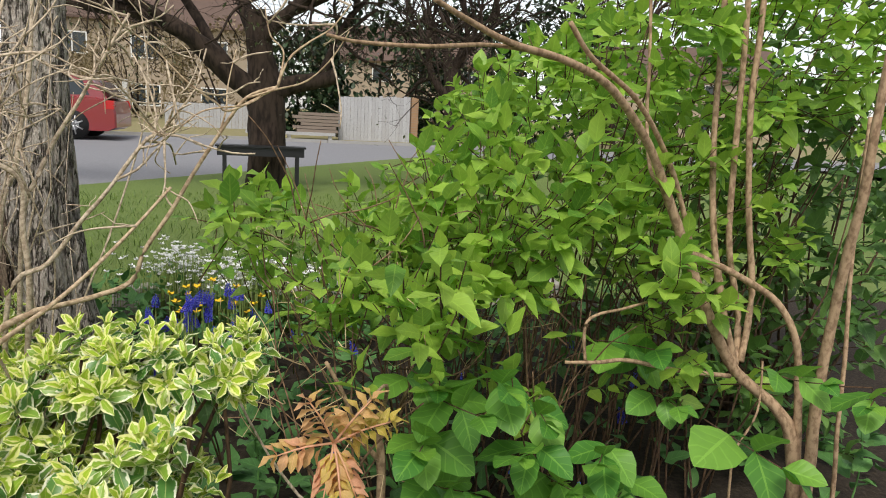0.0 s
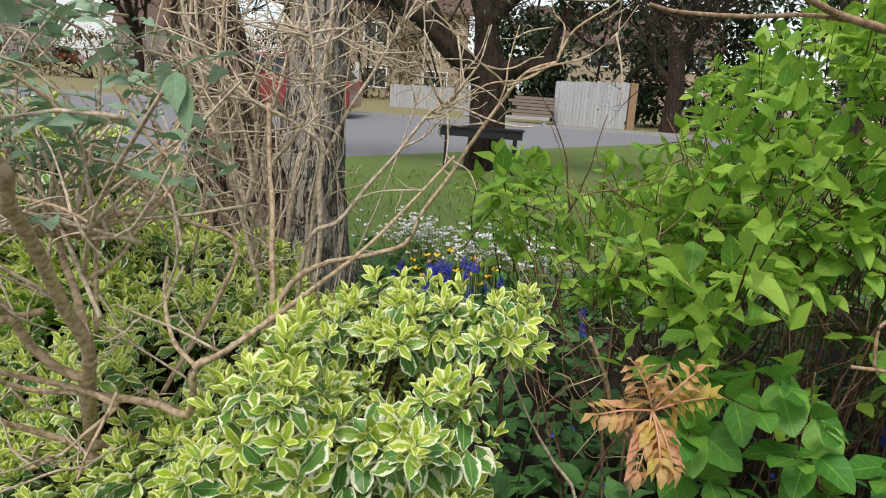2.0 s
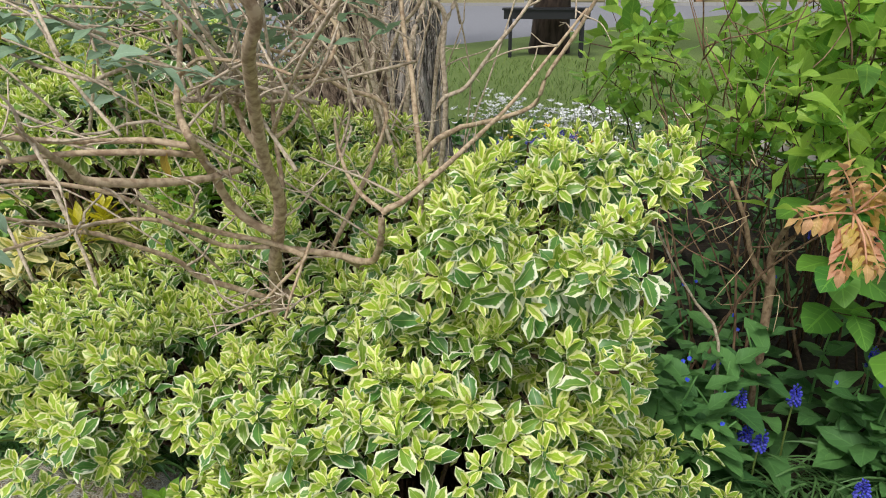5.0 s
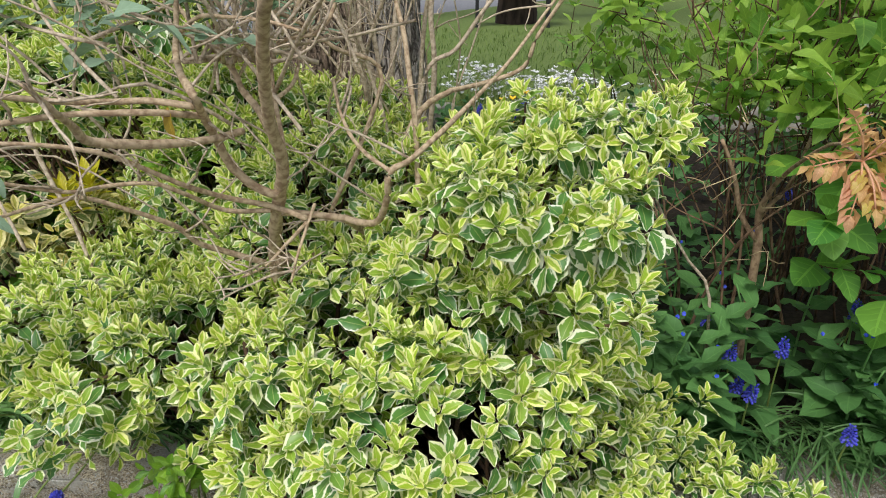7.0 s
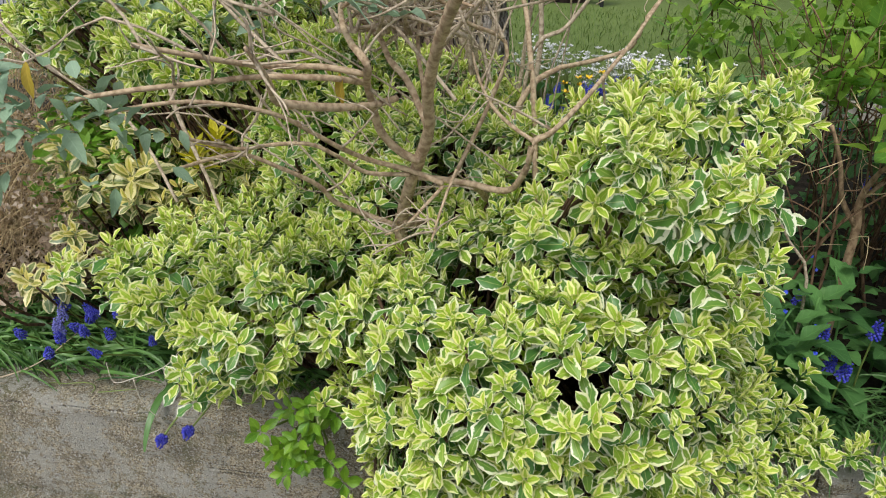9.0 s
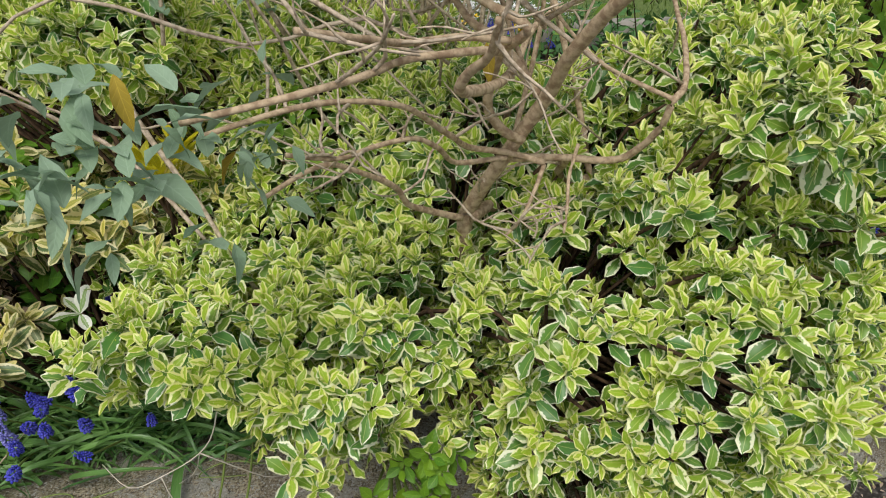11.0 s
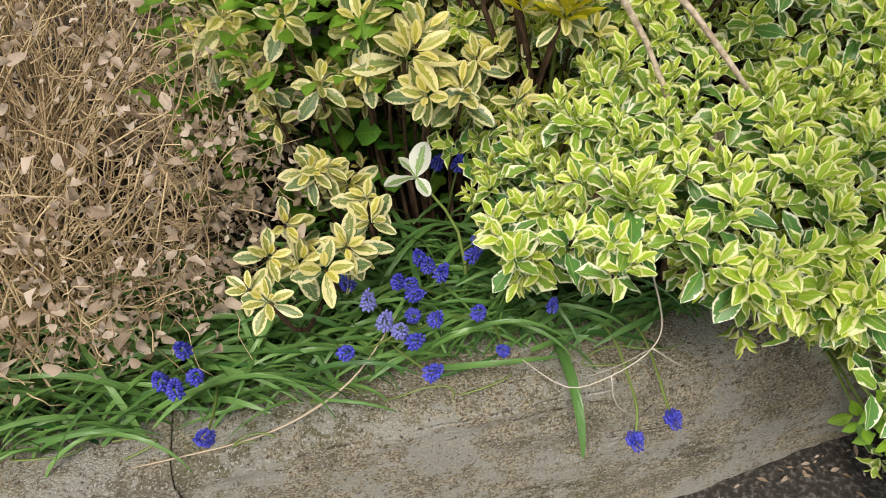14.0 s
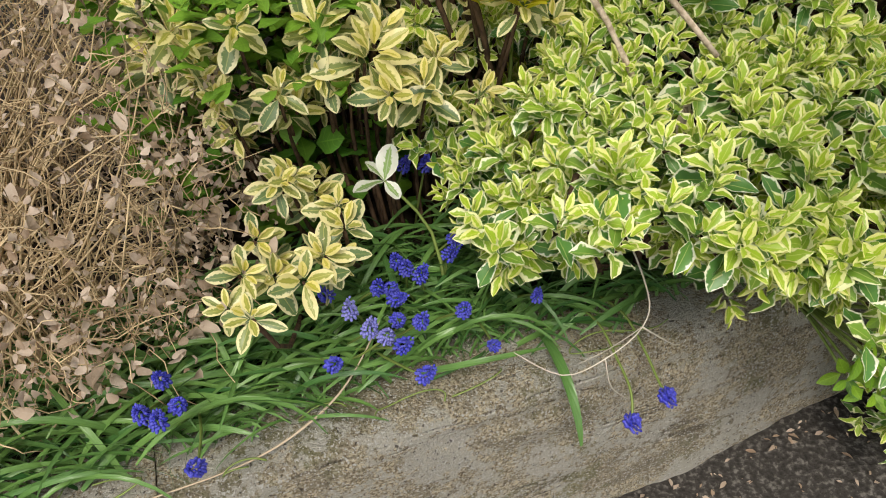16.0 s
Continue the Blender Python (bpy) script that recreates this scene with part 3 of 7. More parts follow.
for k, r in enumerate(INNER):
    g.spread(r, [np.array(m) for i, m in enumerate(shoots_on(inner, 0.4, 0.1, 0.5)) if i % 6 == k])
part("inner_foliage", g, EUO, euonymus, kind="stuff")
g = Geo()
for p, nn in outer[::3]:
    if p[0] > -0.04 and p[2] < 0.5:
        continue
    base = np.array((np.clip(p[0] * 0.7 - 0.16, -0.85, -0.1), max(0.88, min(1.3, p[1] + 0.1)), 0.34))
    mid = (base + p) / 2 + rng.normal(0, 0.03, 3) + np.array((0, 0, 0.06))
    g.add(*tube([base, mid, p], [0.005, 0.0035, 0.0018], 4, 0.1))
part("stem_tangle", g, DARKTWIG, euonymus, kind="stuff")

# ---- tan-barked shrub with arching branches ----
buddleja = thing("arching_shrub", (-0.53, 0.80, 0.33), "half-bare shrub with tan peeling stems and grey-green leaves", "shrub")
BOUGHS = []


def bough(radii, *points):
    BOUGHS.append((points, radii))


bough((0.017, 0.0115, 0.0095, 0.008, 0.006), (-0.53, 0.86, 0.33), (-0.549, 0.82, 0.634), (-0.543, 0.8, 0.695), (-0.524, 0.76, 0.76), (-0.501, 0.725, 0.824), (-0.493, 0.7, 0.858), (-0.492, 0.67, 0.895), (-0.48, 0.625, 0.943), (-0.465, 0.58, 0.983), (-0.448, 0.535, 1.017), (-0.434, 0.5, 1.037), (-0.415, 0.47, 1.065), (-0.43, 0.45, 1.092), (-0.476, 0.43, 1.113), (-0.54, 0.42, 1.12), (-0.62, 0.43, 1.125))
bough((0.0085, 0.0065, 0.004), (-0.511, 0.73, 0.795), (-0.535, 0.72, 0.811), (-0.556, 0.71, 0.838), (-0.561, 0.69, 0.874), (-0.561, 0.66, 0.909), (-0.552, 0.62, 0.938), (-0.579, 0.66, 0.954), (-0.598, 0.7, 0.971), (-0.606, 0.73, 0.992), (-0.61, 0.76, 1.05))
bough((0.007, 0.004), (-0.499, 0.72, 0.846), (-0.528, 0.75, 0.893), (-0.556, 0.78, 0.913), (-0.573, 0.8, 0.937), (-0.606, 0.82, 0.962), (-0.642, 0.85, 0.993), (-0.69, 0.88, 1.04))
bough((0.006, 0.0075, 0.003), (-0.534, 0.7, 0.883), (-0.558, 0.66, 0.883), (-0.585, 0.62, 0.889), (-0.611, 0.58, 0.899), (-0.63, 0.55, 0.91), (-0.629, 0.53, 0.928), (-0.623, 0.5, 0.947), (-0.627, 0.47, 0.977))
bough((0.0055, 0.0035), (-0.562, 0.66, 0.909), (-0.591, 0.62, 0.921), (-0.627, 0.6, 0.925), (-0.668, 0.58, 0.927), (-0.703, 0.54, 0.928), (-0.76, 0.51, 0.925), (-0.83, 0.52, 0.91))
bough((0.0055, 0.0035), (-0.561, 0.64, 0.923), (-0.6, 0.63, 0.931), (-0.636, 0.62, 0.932), (-0.665, 0.58, 0.94), (-0.697, 0.54, 0.953), (-0.75, 0.5, 0.97))
bough((0.0055, 0.003), (-0.479, 0.74, 0.762), (-0.523, 0.74, 0.778), (-0.572, 0.72, 0.796), (-0.6, 0.68, 0.823), (-0.622, 0.66, 0.843), (-0.664, 0.62, 0.879), (-0.737, 0.58, 0.898), (-0.82, 0.55, 0.89))
bough((0.0045, 0.003), (-0.524, 0.74, 0.773), (-0.581, 0.74, 0.772), (-0.611, 0.7, 0.806), (-0.64, 0.68, 0.826), (-0.682, 0.66, 0.829), (-0.717, 0.64, 0.828), (-0.763, 0.6, 0.851))
bough((0.0065, 0.003), (-0.559, 0.8, 0.673), (-0.605, 0.78, 0.698), (-0.633, 0.76, 0.719), (-0.65, 0.74, 0.75), (-0.69, 0.7, 0.787), (-0.731, 0.67, 0.811), (-0.788, 0.62, 0.805))
bough((0.013, 0.011, 0.008), (-0.545, 0.8, 0.675), (-0.511, 0.83, 0.671), (-0.498, 0.86, 0.634), (-0.518, 0.9, 0.5))
bough((0.007, 0.006, 0.0045, 0.003), (-0.515, 0.755, 0.765), (-0.444, 0.76, 0.757), (-0.411, 0.74, 0.758), (-0.387, 0.72, 0.769), (-0.371, 0.69, 0.809), (-0.366, 0.68, 0.842), (-0.342, 0.7, 0.853), (-0.3, 0.78, 0.877), (-0.267, 0.86, 0.896), (-0.228, 0.95, 0.922), (-0.176, 1.05, 0.974), (-0.12, 1.1, 1.04))
bough((0.004, 0.0025), (-0.365, 0.68, 0.844), (-0.393, 0.7, 0.856), (-0.419, 0.74, 0.869), (-0.439, 0.78, 0.893), (-0.452, 0.82, 0.92))
bough((0.009, 0.006), (-0.35, 0.87, 0.677), (-0.392, 0.85, 0.685), (-0.421, 0.83, 0.708), (-0.43, 0.8, 0.73), (-0.44, 0.76, 0.757))
bough((0.007, 0.0065, 0.005), (-0.36, 0.92, 0.34), (-0.341, 0.9, 0.618), (-0.352, 0.9, 0.701), (-0.357, 0.92, 0.755), (-0.364, 0.97, 0.828), (-0.374, 1.0, 0.889), (-0.385, 1.04, 0.95), (-0.401, 1.08, 1.0), (-0.41, 1.1, 1.1))
bough((0.003, 0.002), (-0.458, 0.7, 0.797), (-0.47, 0.69, 0.765), (-0.478, 0.67, 0.738), (-0.484, 0.66, 0.713))
bough((0.004, 0.002), (-0.479, 0.74, 0.759), (-0.502, 0.71, 0.738), (-0.522, 0.69, 0.72), (-0.545, 0.67, 0.714))
bough((0.004, 0.002), (-0.497, 0.72, 0.916), (-0.492, 0.78, 0.924), (-0.496, 0.85, 0.951), (-0.487, 0.9, 0.973), (-0.472, 0.95, 1.04))
bough((0.0035, 0.002), (-0.6, 0.71, 0.985), (-0.56, 0.68, 1.008), (-0.523, 0.66, 1.01), (-0.477, 0.64, 1.008), (-0.439, 0.62, 1.001))
bough((0.005, 0.003), (-0.48, 0.86, 0.72), (-0.409, 0.95, 0.897), (-0.468, 0.92, 0.945), (-0.519, 0.9, 0.986), (-0.56, 0.88, 1.004), (-0.583, 0.86, 1.046), (-0.597, 0.84, 1.093), (-0.648, 0.8, 1.14))
bough((0.0045, 0.003), (-0.519, 0.9, 0.986), (-0.489, 0.92, 1.049), (-0.478, 0.95, 1.092), (-0.458, 1.0, 1.139), (-0.45, 1.02, 1.25))
bough((0.004, 0.003), (-0.5, 0.74, 0.85), (-0.521, 0.8, 0.957), (-0.46, 0.8, 0.981), (-0.441, 0.82, 1.027), (-0.474, 0.82, 1.064), (-0.513, 0.82, 1.12))
# the long arch over the flowers, with its fan of fine twigs
bough((0.0065, 0.0055, 0.0045, 0.003), (-0.318, 1.15, 0.844), (-0.251, 1.2, 0.851), (-0.193, 1.2, 0.876), (-0.172, 1.2, 0.927), (-0.132, 1.2, 0.989), (-0.099, 1.2, 1.048), (-0.057, 1.2, 1.116), (-0.016, 1.2, 1.174), (0.033, 1.2, 1.195))
bough((0.003, 0.0012), (0.033, 1.2, 1.195), (-0.038, 1.19, 1.154), (-0.062, 1.18, 1.166), (-0.101, 1.17, 1.193), (-0.149, 1.16, 1.241), (-0.194, 1.15, 1.271))
bough((0.003, 0.0012), (0.033, 1.2, 1.195), (0.051, 1.2, 1.24), (0.084, 1.2, 1.269), (0.117, 1.2, 1.292), (0.148, 1.2, 1.333))
bough((0.0025, 0.001), (0.033, 1.2, 1.195), (0.043, 1.22, 1.25), (0.022, 1.22, 1.275), (0.013, 1.22, 1.318))
bough((0.0025, 0.001), (-0.057, 1.2, 1.116), (-0.046, 1.2, 1.154), (-0.044, 1.21, 1.19), (-0.031, 1.22, 1.25))
bough((0.0025, 0.001), (0.02, 1.2, 1.188), (-0.016, 1.18, 1.164), (-0.079, 1.16, 1.151), (-0.13, 1.14, 1.113), (-0.167, 1.12, 1.145))
bough((0.0025, 0.001), (-0.016, 1.2, 1.174), (0.031, 1.18, 1.19), (0.076, 1.16, 1.205), (0.112, 1.14, 1.24), (0.136, 1.12, 1.281))
for pts, rad in BOUGHS:
    part("branch", Geo().add(*tube(pts, [0.66 * k + 0.0002 for k in rad], 9, 0.05, 5)), BUDBARK, buddleja)
part("branch", Geo().add(*tube([(-0.48, 0.92, 0.34), (-0.44, 1.02, 0.62), (-0.38, 1.1, 0.80), (-0.318, 1.15, 0.844)], [0.006, 0.0052], 8, 0.05, 5)), BUDBARK, buddleja)
g = Geo()
twig_tips = []


def twigs_from(g, pts, count, length, r0, up=0.3, depth=1):
    p = np.asarray(pts, float)
    for _ in range(count):
        i = rng.integers(1, len(p))
        b = p[i - 1] + (p[i] - p[i - 1]) * rng.random()
        d = rng.standard_normal(3) * (1, 0.8, 0.7) + np.array((-0.2, -0.1, up))
        d /= np.linalg.norm(d)
        ln = length * rng.uniform(0.5, 1.3)
        if b[0] + d[0] * ln > -0.14 and b[2] < 1.02:
            continue
        q = [b]
        for k in range(4):
            d = d + rng.normal(0, 0.22, 3)
            d /= np.linalg.norm(d)
            q.append(q[-1] + d * ln / 4)
        g.add(*tube(q, [r0, r0 * 0.5], 5, 0.08, 2))
        twig_tips.append((q[-1], d))
        if depth:
            twigs_from(g, q, 2, length * 0.5, r0 * 0.6, up, depth - 1)


for pts, rad in BOUGHS:
    twigs_from(g, pts[2:], 3 if rad[0] > 0.0028 else 1, 0.10, 0.0019)
part("twig_tangle", g, PALETWIG, buddleja, kind="stuff")


def grey_leaf(seed):
    r = random.Random(seed)
    ln = 0.036 * r.uniform(0.75, 1.2)
    return blade(ln, ln * 0.42, 0.36, 0.3, r.uniform(0.1, 0.45), 0.25, 8, 2, r.uniform(0, 0.7), 0.9)


GREYS = [grey_leaf(s) for s in range(5)]
mats = []
for c, count in (((-0.90, 0.48, 0.90), 30), ((-0.87, 0.50, 0.905), 30), ((-0.84, 0.53, 0.87), 22), ((-0.80, 0.56, 0.88), 14), ((-0.32, 0.55, 1.13), 5), ((-0.62, 0.5, 1.16), 10), ((-0.78, 0.62, 1.02), 8), ((-0.6, 0.7, 1.2), 10), ((-0.55, 0.55, 1.16), 8), ((-0.72, 0.66, 1.12), 10), ((-0.7, 0.8, 1.08), 8), ((-0.85, 0.75, 1.1), 10)):
    for _ in range(count):
        d = rng.standard_normal(3) + np.array((0, 0, 0.3))
        mats.append(along(np.array(c) + rng.normal(0, 0.026, 3), d, rng.uniform(-0.6, 0.6), rng.uniform(0.6, 1.1)))
scatter_leaves(buddleja, "leaf", GREYS, mats, GREY, 300)
for c in ((-0.56, 0.56, 1.12), (-0.62, 0.72, 1.10), (-0.72, 0.6, 1.05), (-0.86, 0.5, 0.95), (-0.585, 0.63, 0.925), (-0.8, 0.6, 0.86)):
    part("yellow_leaf", Geo().add(*blade(0.034, 0.012, 0.4, 0.4, 0.3, 0.3, 7, 2, rng.random(), 0.9)), YELLOWED, buddleja, "yellowed dying leaf", m=along(c, (rng.normal(0, 0.5), rng.normal(0, 0.4), -0.8), 0.3, 1.0))

# leafy side shoots of the arching shrub
mats, older = [], []
g = Geo()
for turn in range(44):
    x, y = rng.uniform(-1.3, -0.5), rng.uniform(0.55, 1.3)
    tip = np.array((x, y, rng.uniform(max(0.97, 1.14 - 0.2 * y), 1.34)))
    d = np.array((rng.normal(-0.3, 0.5), rng.normal(-0.2, 0.4), rng.uniform(-0.1, 0.9)))
    d /= np.linalg.norm(d)
    ln = rng.uniform(0.12, 0.25)
    g.add(*tube([tip - d * ln, tip - d * ln * 0.5 + rng.normal(0, 0.01, 3), tip], [0.003, 0.0015], 5, 0.05, 2))
    root = np.array((-0.60 + rng.normal(0, 0.1), 0.82 + rng.normal(0, 0.12), 0.86 + rng.normal(0, 0.1)))
    way = [root + (tip - d * ln - root) * q + rng.normal(0, 0.028, 3) * math.sin(3.14 * q) + np.array((0, 0, 0.06 * math.sin(3.14 * q))) for q in np.linspace(0, 1, 7)]
    rr = rng.uniform(0.0014, 0.003)
    if turn % 3 == 0:
        g.add(*tube(way, [rr, rr * 0.6], 6, 0.12, 3))
    for k in range(int(rng.integers(4, 8))):
        p = tip - d * ln * 0.14 * k
        ang = rng.uniform(0, 6.28)
        e = np.array((math.cos(ang), math.sin(ang), 0.15))
        for sg in (1, -1):
            mats.append(along(p, sg * e + d * 0.5 + rng.normal(0, 0.15, 3), rng.normal(0, 0.4), rng.uniform(0.8, 1.6)))
for _ in range(30):
    tip = np.array((rng.uniform(-0.74, -0.42), rng.uniform(0.62, 1.0), rng.uniform(1.02, 1.2)))
    d = np.array((rng.normal(-0.1, 0.4), rng.normal(-0.2, 0.3), rng.uniform(0.2, 0.9)))
    d /= np.linalg.norm(d)
    g.add(*tube([(-0.56 + rng.normal(0, 0.05), 0.76, 0.95), tip - d * 0.1 + rng.normal(0, 0.015, 3), tip], [0.0026, 0.0012], 5, 0.05, 3))
    for k in range(3):
        e = np.array((math.cos(1.57 * k + d[0]), math.sin(1.57 * k + d[0]), -0.15))
        for sg in (1, -1):
            older.append(along(tip - d * 0.028 * k, sg * e + d * 0.25 + rng.normal(0, 0.2, 3), rng.normal(0, 0.4), rng.uniform(0.7, 1.25)))
hub = (-0.3, 0.48, 1.14)
g.add(*tube([(-0.50, 0.72, 0.92), (-0.42, 0.6, 1.02), hub], [0.003, 0.0016], 6, 0.05, 3))
part("shoot_tangle", g, PALETWIG, buddleja, kind="stuff")
for tip, w in (((-0.263, 0.47, 1.16), 0.2), ((-0.283, 0.46, 1.102), 0.34), ((-0.325, 0.46, 1.132), 0.22), ((-0.292, 0.46, 1.116), 0.5)):
    way = np.array(tip) - np.array(hub)
    ln = float(np.linalg.norm(way))
    part("leaf", Geo().add(*leaf(ln, ln * w, 0.4, 0.3, 0.12, 0.2, 9, 2, 0.9)), GREY, buddleja, m=along(hub, way, 0.3, 1.0))
scatter_leaves(buddleja, "leaf", [leaf(0.04, 0.013, 0.42, 0.3, dr, 0.2, 8, 2, ag) for dr, ag in ((0.2, 0.6), (0.35, 0.9), (0.1, 0.75))], older, GREY, 0)
gg = Geo()
for k, v in enumerate(GREYS):
    gg.spread(v, [np.array(m) for m in mats[k::5]])
part("foliage", gg, GREY, buddleja, kind="stuff")

# ---- fresh green shrub ----
mock = thing("green_shrub", (0.55, 1.25, 0.33), "leafy shrub with fresh green toothed leaves on dark stems", "shrub")


def toothed(seed, size=0.058):
    r = random.Random(seed)
    ln = size * r.uniform(0.85, 1.15)
    return blade(ln, ln * r.uniform(0.46, 0.6), 0.38, r.uniform(0.1, 0.4), r.uniform(0.05, 0.35), 0.16, 9, 1, r.uniform(0.0, 0.8), 1.1, 0.035)


TOOTHED = [toothed(s) for s in range(6)]


def leafy_shoot(g, mats, tip, way, length, pairs, size):
    tip, way = np.asarray(tip, float), np.asarray(way, float)
    way = way / np.linalg.norm(way)
    base = tip - way * length + rng.normal(0, 0.01, 3)
    g.add(*tube([base, (base + tip) / 2 + rng.normal(0, 0.006, 3), tip], [0.0012, 0.0008], 4, 0.05, 2))
    side = np.cross(way, (0, 0, 1))
    side /= np.linalg.norm(side) + 1e-6
    other = np.cross(side, way)
    for k in range(pairs):
        s = k / max(1, pairs - 1)
        p = base + (tip - base) * (0.35 + 0.65 * s)
        ax = side if k % 2 == 0 else other
        for sg in (1, -1):
            d = sg * ax * (1 - 0.5 * s) + way * (0.3 + 0.45 * s) + rng.normal(0, 0.17, 3) + np.array((0, -0.3, -0.1 + 0.2 * s))
            mats.append(along(p, d, rng.normal(0, 0.35), size * (1.05 - 0.35 * s) * rng.uniform(0.8, 1.15)))
    return base


MOCK_BLOBS = [(0.60, 1.15, 0.85, 0.32, 0.25, 0.32), (0.95, 1.38, 0.95, 0.35, 0.24, 0.45), (0.55, 1.35, 1.1, 0.4, 0.3, 0.3), (0.46, 1.08, 0.62, 0.12, 0.12, 0.12), (0.42, 1.1, 1.0, 0.2, 0.2, 0.2), (0.95, 1.35, 1.35, 0.6, 0.3, 0.28), (0.6, 1.5, 1.35, 0.4, 0.3, 0.2), (0.95, 1.85, 1.35, 0.75, 0.25, 0.45)]
THIN_BLOBS = [(0.05, 1.5, 0.85, 0.25, 0.2, 0.2), (0.15, 1.12, 0.90, 0.13, 0.2, 0.13), (0.26, 1.0, 0.90, 0.16, 0.18, 0.17), (0.30, 1.4, 0.88, 0.22, 0.22, 0.2), (0.36, 1.05, 1.02, 0.14, 0.16, 0.10), (-0.03, 1.2, 1.04, 0.10, 0.12, 0.08)]
g, mats = Geo(), []
bases = []
def shrub_top(p):
    """The crown slopes down towards the tree."""
    k = p[1] / 1.2
    if p[2] < 0.86 and rng.random() < 0.72:
        return False
    return 0.45 < p[2] < 1.13 + (np.interp(p[0] / k, (-0.3, 0.05, 0.2, 0.3, 0.36, 0.5, 0.62, 0.75), (1.03, 1.05, 1.08, 1.17, 1.25, 1.34, 1.45, 2.0)) - 1.13) * k


for p, nn in blob_points(MOCK_BLOBS, 700, (0.55, 1.05), shrub_top):
    bases.append(leafy_shoot(g, mats, p, nn + np.array((-0.1, -0.35, 0.5)) + rng.normal(0, 0.35, 3), rng.uniform(0.07, 0.13), rng.integers(2, 5), rng.uniform(0.75, 1.15)))
for p, nn in blob_points(THIN_BLOBS, 145, (0.3, 1.05), shrub_top):
    bases.append(leafy_shoot(g, mats, p, nn * 0.5 + np.array((-0.15, -0.2, 0.8)) + rng.normal(0, 0.3, 3), rng.uniform(0.08, 0.16), rng.integers(3, 5), rng.uniform(0.65, 1.0)))
# broad low leaves at the front, their green darkened to give the shade down there
big = []
for c in ((0.79, 0.80, 0.812), (0.883, 0.80, 0.772), (0.604, 0.65, 0.773), (0.659, 1.048, 0.763), (0.64, 1.0, 0.80), (0.29, 0.85, 0.77), (0.21, 0.85, 0.725), (0.36, 0.86, 0.70), (0.38, 0.84, 0.6), (0.46, 0.9, 0.62), (0.34, 0.88, 0.79), (0.42, 0.92, 0.72), (0.30, 0.9, 0.63), (0.48, 0.86, 0.68), (0.42, 0.88, 0.55), (0.54, 0.9, 0.60), (0.25, 0.92, 0.78), (0.66, 0.95, 0.72)):
    bases.append(leafy_shoot(g, big, c, (rng.normal(0, 0.4), -0.7, 0.1), 0.12, 3, rng.uniform(0.8, 1.1)))
# the spray that reaches out towards the path
for dx, dy, dz in ((0, 0, 0), (0.05, 0.08, -0.03), (-0.04, 0.06, 0.0), (-0.06, 0.2, -0.05), (0.07, 0.2, -0.06), (0.02, 0.14, -0.12)):
    bases.append(leafy_shoot(g, mats, (0.17 + dx, 0.64 + dy, 1.04 + dz), (-0.2 + dx * 2, -0.7, 0.5), 0.16, 4, 0.8))
# dark backing mass: same leaves, shade carried by their darker colour
g2, far_mats = Geo(), []
backing = thing("shaded_backing_shrub", (1.4, 1.75, 0.33), "dark green shrub behind the fresh green one, its leaves dulled further for shade", "shrub")
for p, nn in blob_points([(1.4, 1.6, 0.95, 0.4, 0.35, 0.55), (1.7, 1.9, 1.1, 0.5, 0.3, 0.6), (1.0, 1.95, 0.75, 0.6, 0.25, 0.4), (1.25, 1.35, 0.6, 0.3, 0.2, 0.3)], 340, (0.5, 1.05), lambda p: p[2] > 0.4):
    b = leafy_shoot(g2, far_mats, p, nn + np.array((-0.1, -0.35, 0.5)) + rng.normal(0, 0.35, 3), rng.uniform(0.08, 0.14), 4, rng.uniform(0.8, 1.2))
    if rng.random() < 0.12:
        root = np.array((1.4 + rng.normal(0, 0.12), 1.75 + rng.normal(0, 0.08), 0.33))
        g2.add(*tube([root, (root + b) / 2 + rng.normal(0, 0.05, 3), b], [0.006, 0.002], 5, 0.05, 2))
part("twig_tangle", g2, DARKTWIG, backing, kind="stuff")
for c, d, k in (((-0.25, 1.3, 0.775), (0.8, -0.6, 0.35), 1.0), ((-0.30, 1.3, 0.765), (-0.6, -0.7, 0.0), 0.8)):
    mats.append(along(c, d, 0.2, k))
    g.add(*tube([(-0.2, 1.35, 0.4), (-0.25, 1.33, 0.65), c], [0.002, 0.0012], 5))
for c, d, k in (((-0.09, 1.0, 0.775), (0.9, -0.5, -0.1), 1.0), ((-0.07, 0.99, 0.76), (0.2, -0.7, -0.6), 1.0)):
    far_mats.append(along(c, d, 0.2, k))
    g.add(*tube([(0.0, 1.05, 0.35), (-0.04, 1.03, 0.6), c], [0.002, 0.0012], 5))
scatter_leaves(backing, "leaf", TOOTHED, far_mats, SHADEDULL, 60)
scatter_leaves(mock, "leaf", TOOTHED, mats, MOCK, 220)
scatter_leaves(mock, "broad_leaf", [blade(k, k * w, 0.42, f, d, 0.12, 13, 2, a, 0.85, 0.025) for k, w, f, d, a in ((0.078, 0.74, 0.12, 0.2, 0.6), (0.07, 0.78, 0.15, 0.3, 0.9), (0.062, 0.72, 0.25, 0.15, 0.4))], big, SHADEDBROAD, 150)
for b in bases[::9]:
    root = np.array((0.35 + 0.6 * (b[0] - 0.3), 1.25 + 0.3 * rng.random(), 0.33))
    mid = root + (b - root) * 0.55 + rng.normal(0, 0.05, 3) + np.array((0, 0.05, 0.03))
    g.add(*tube([root, root + (mid - root) * 0.5 + rng.normal(0, 0.015, 3), mid, b], [0.0028, 0.002, 0.0013], 5, 0.05, 2))
part("twig_tangle", g, DARKTWIG, mock, kind="stuff")
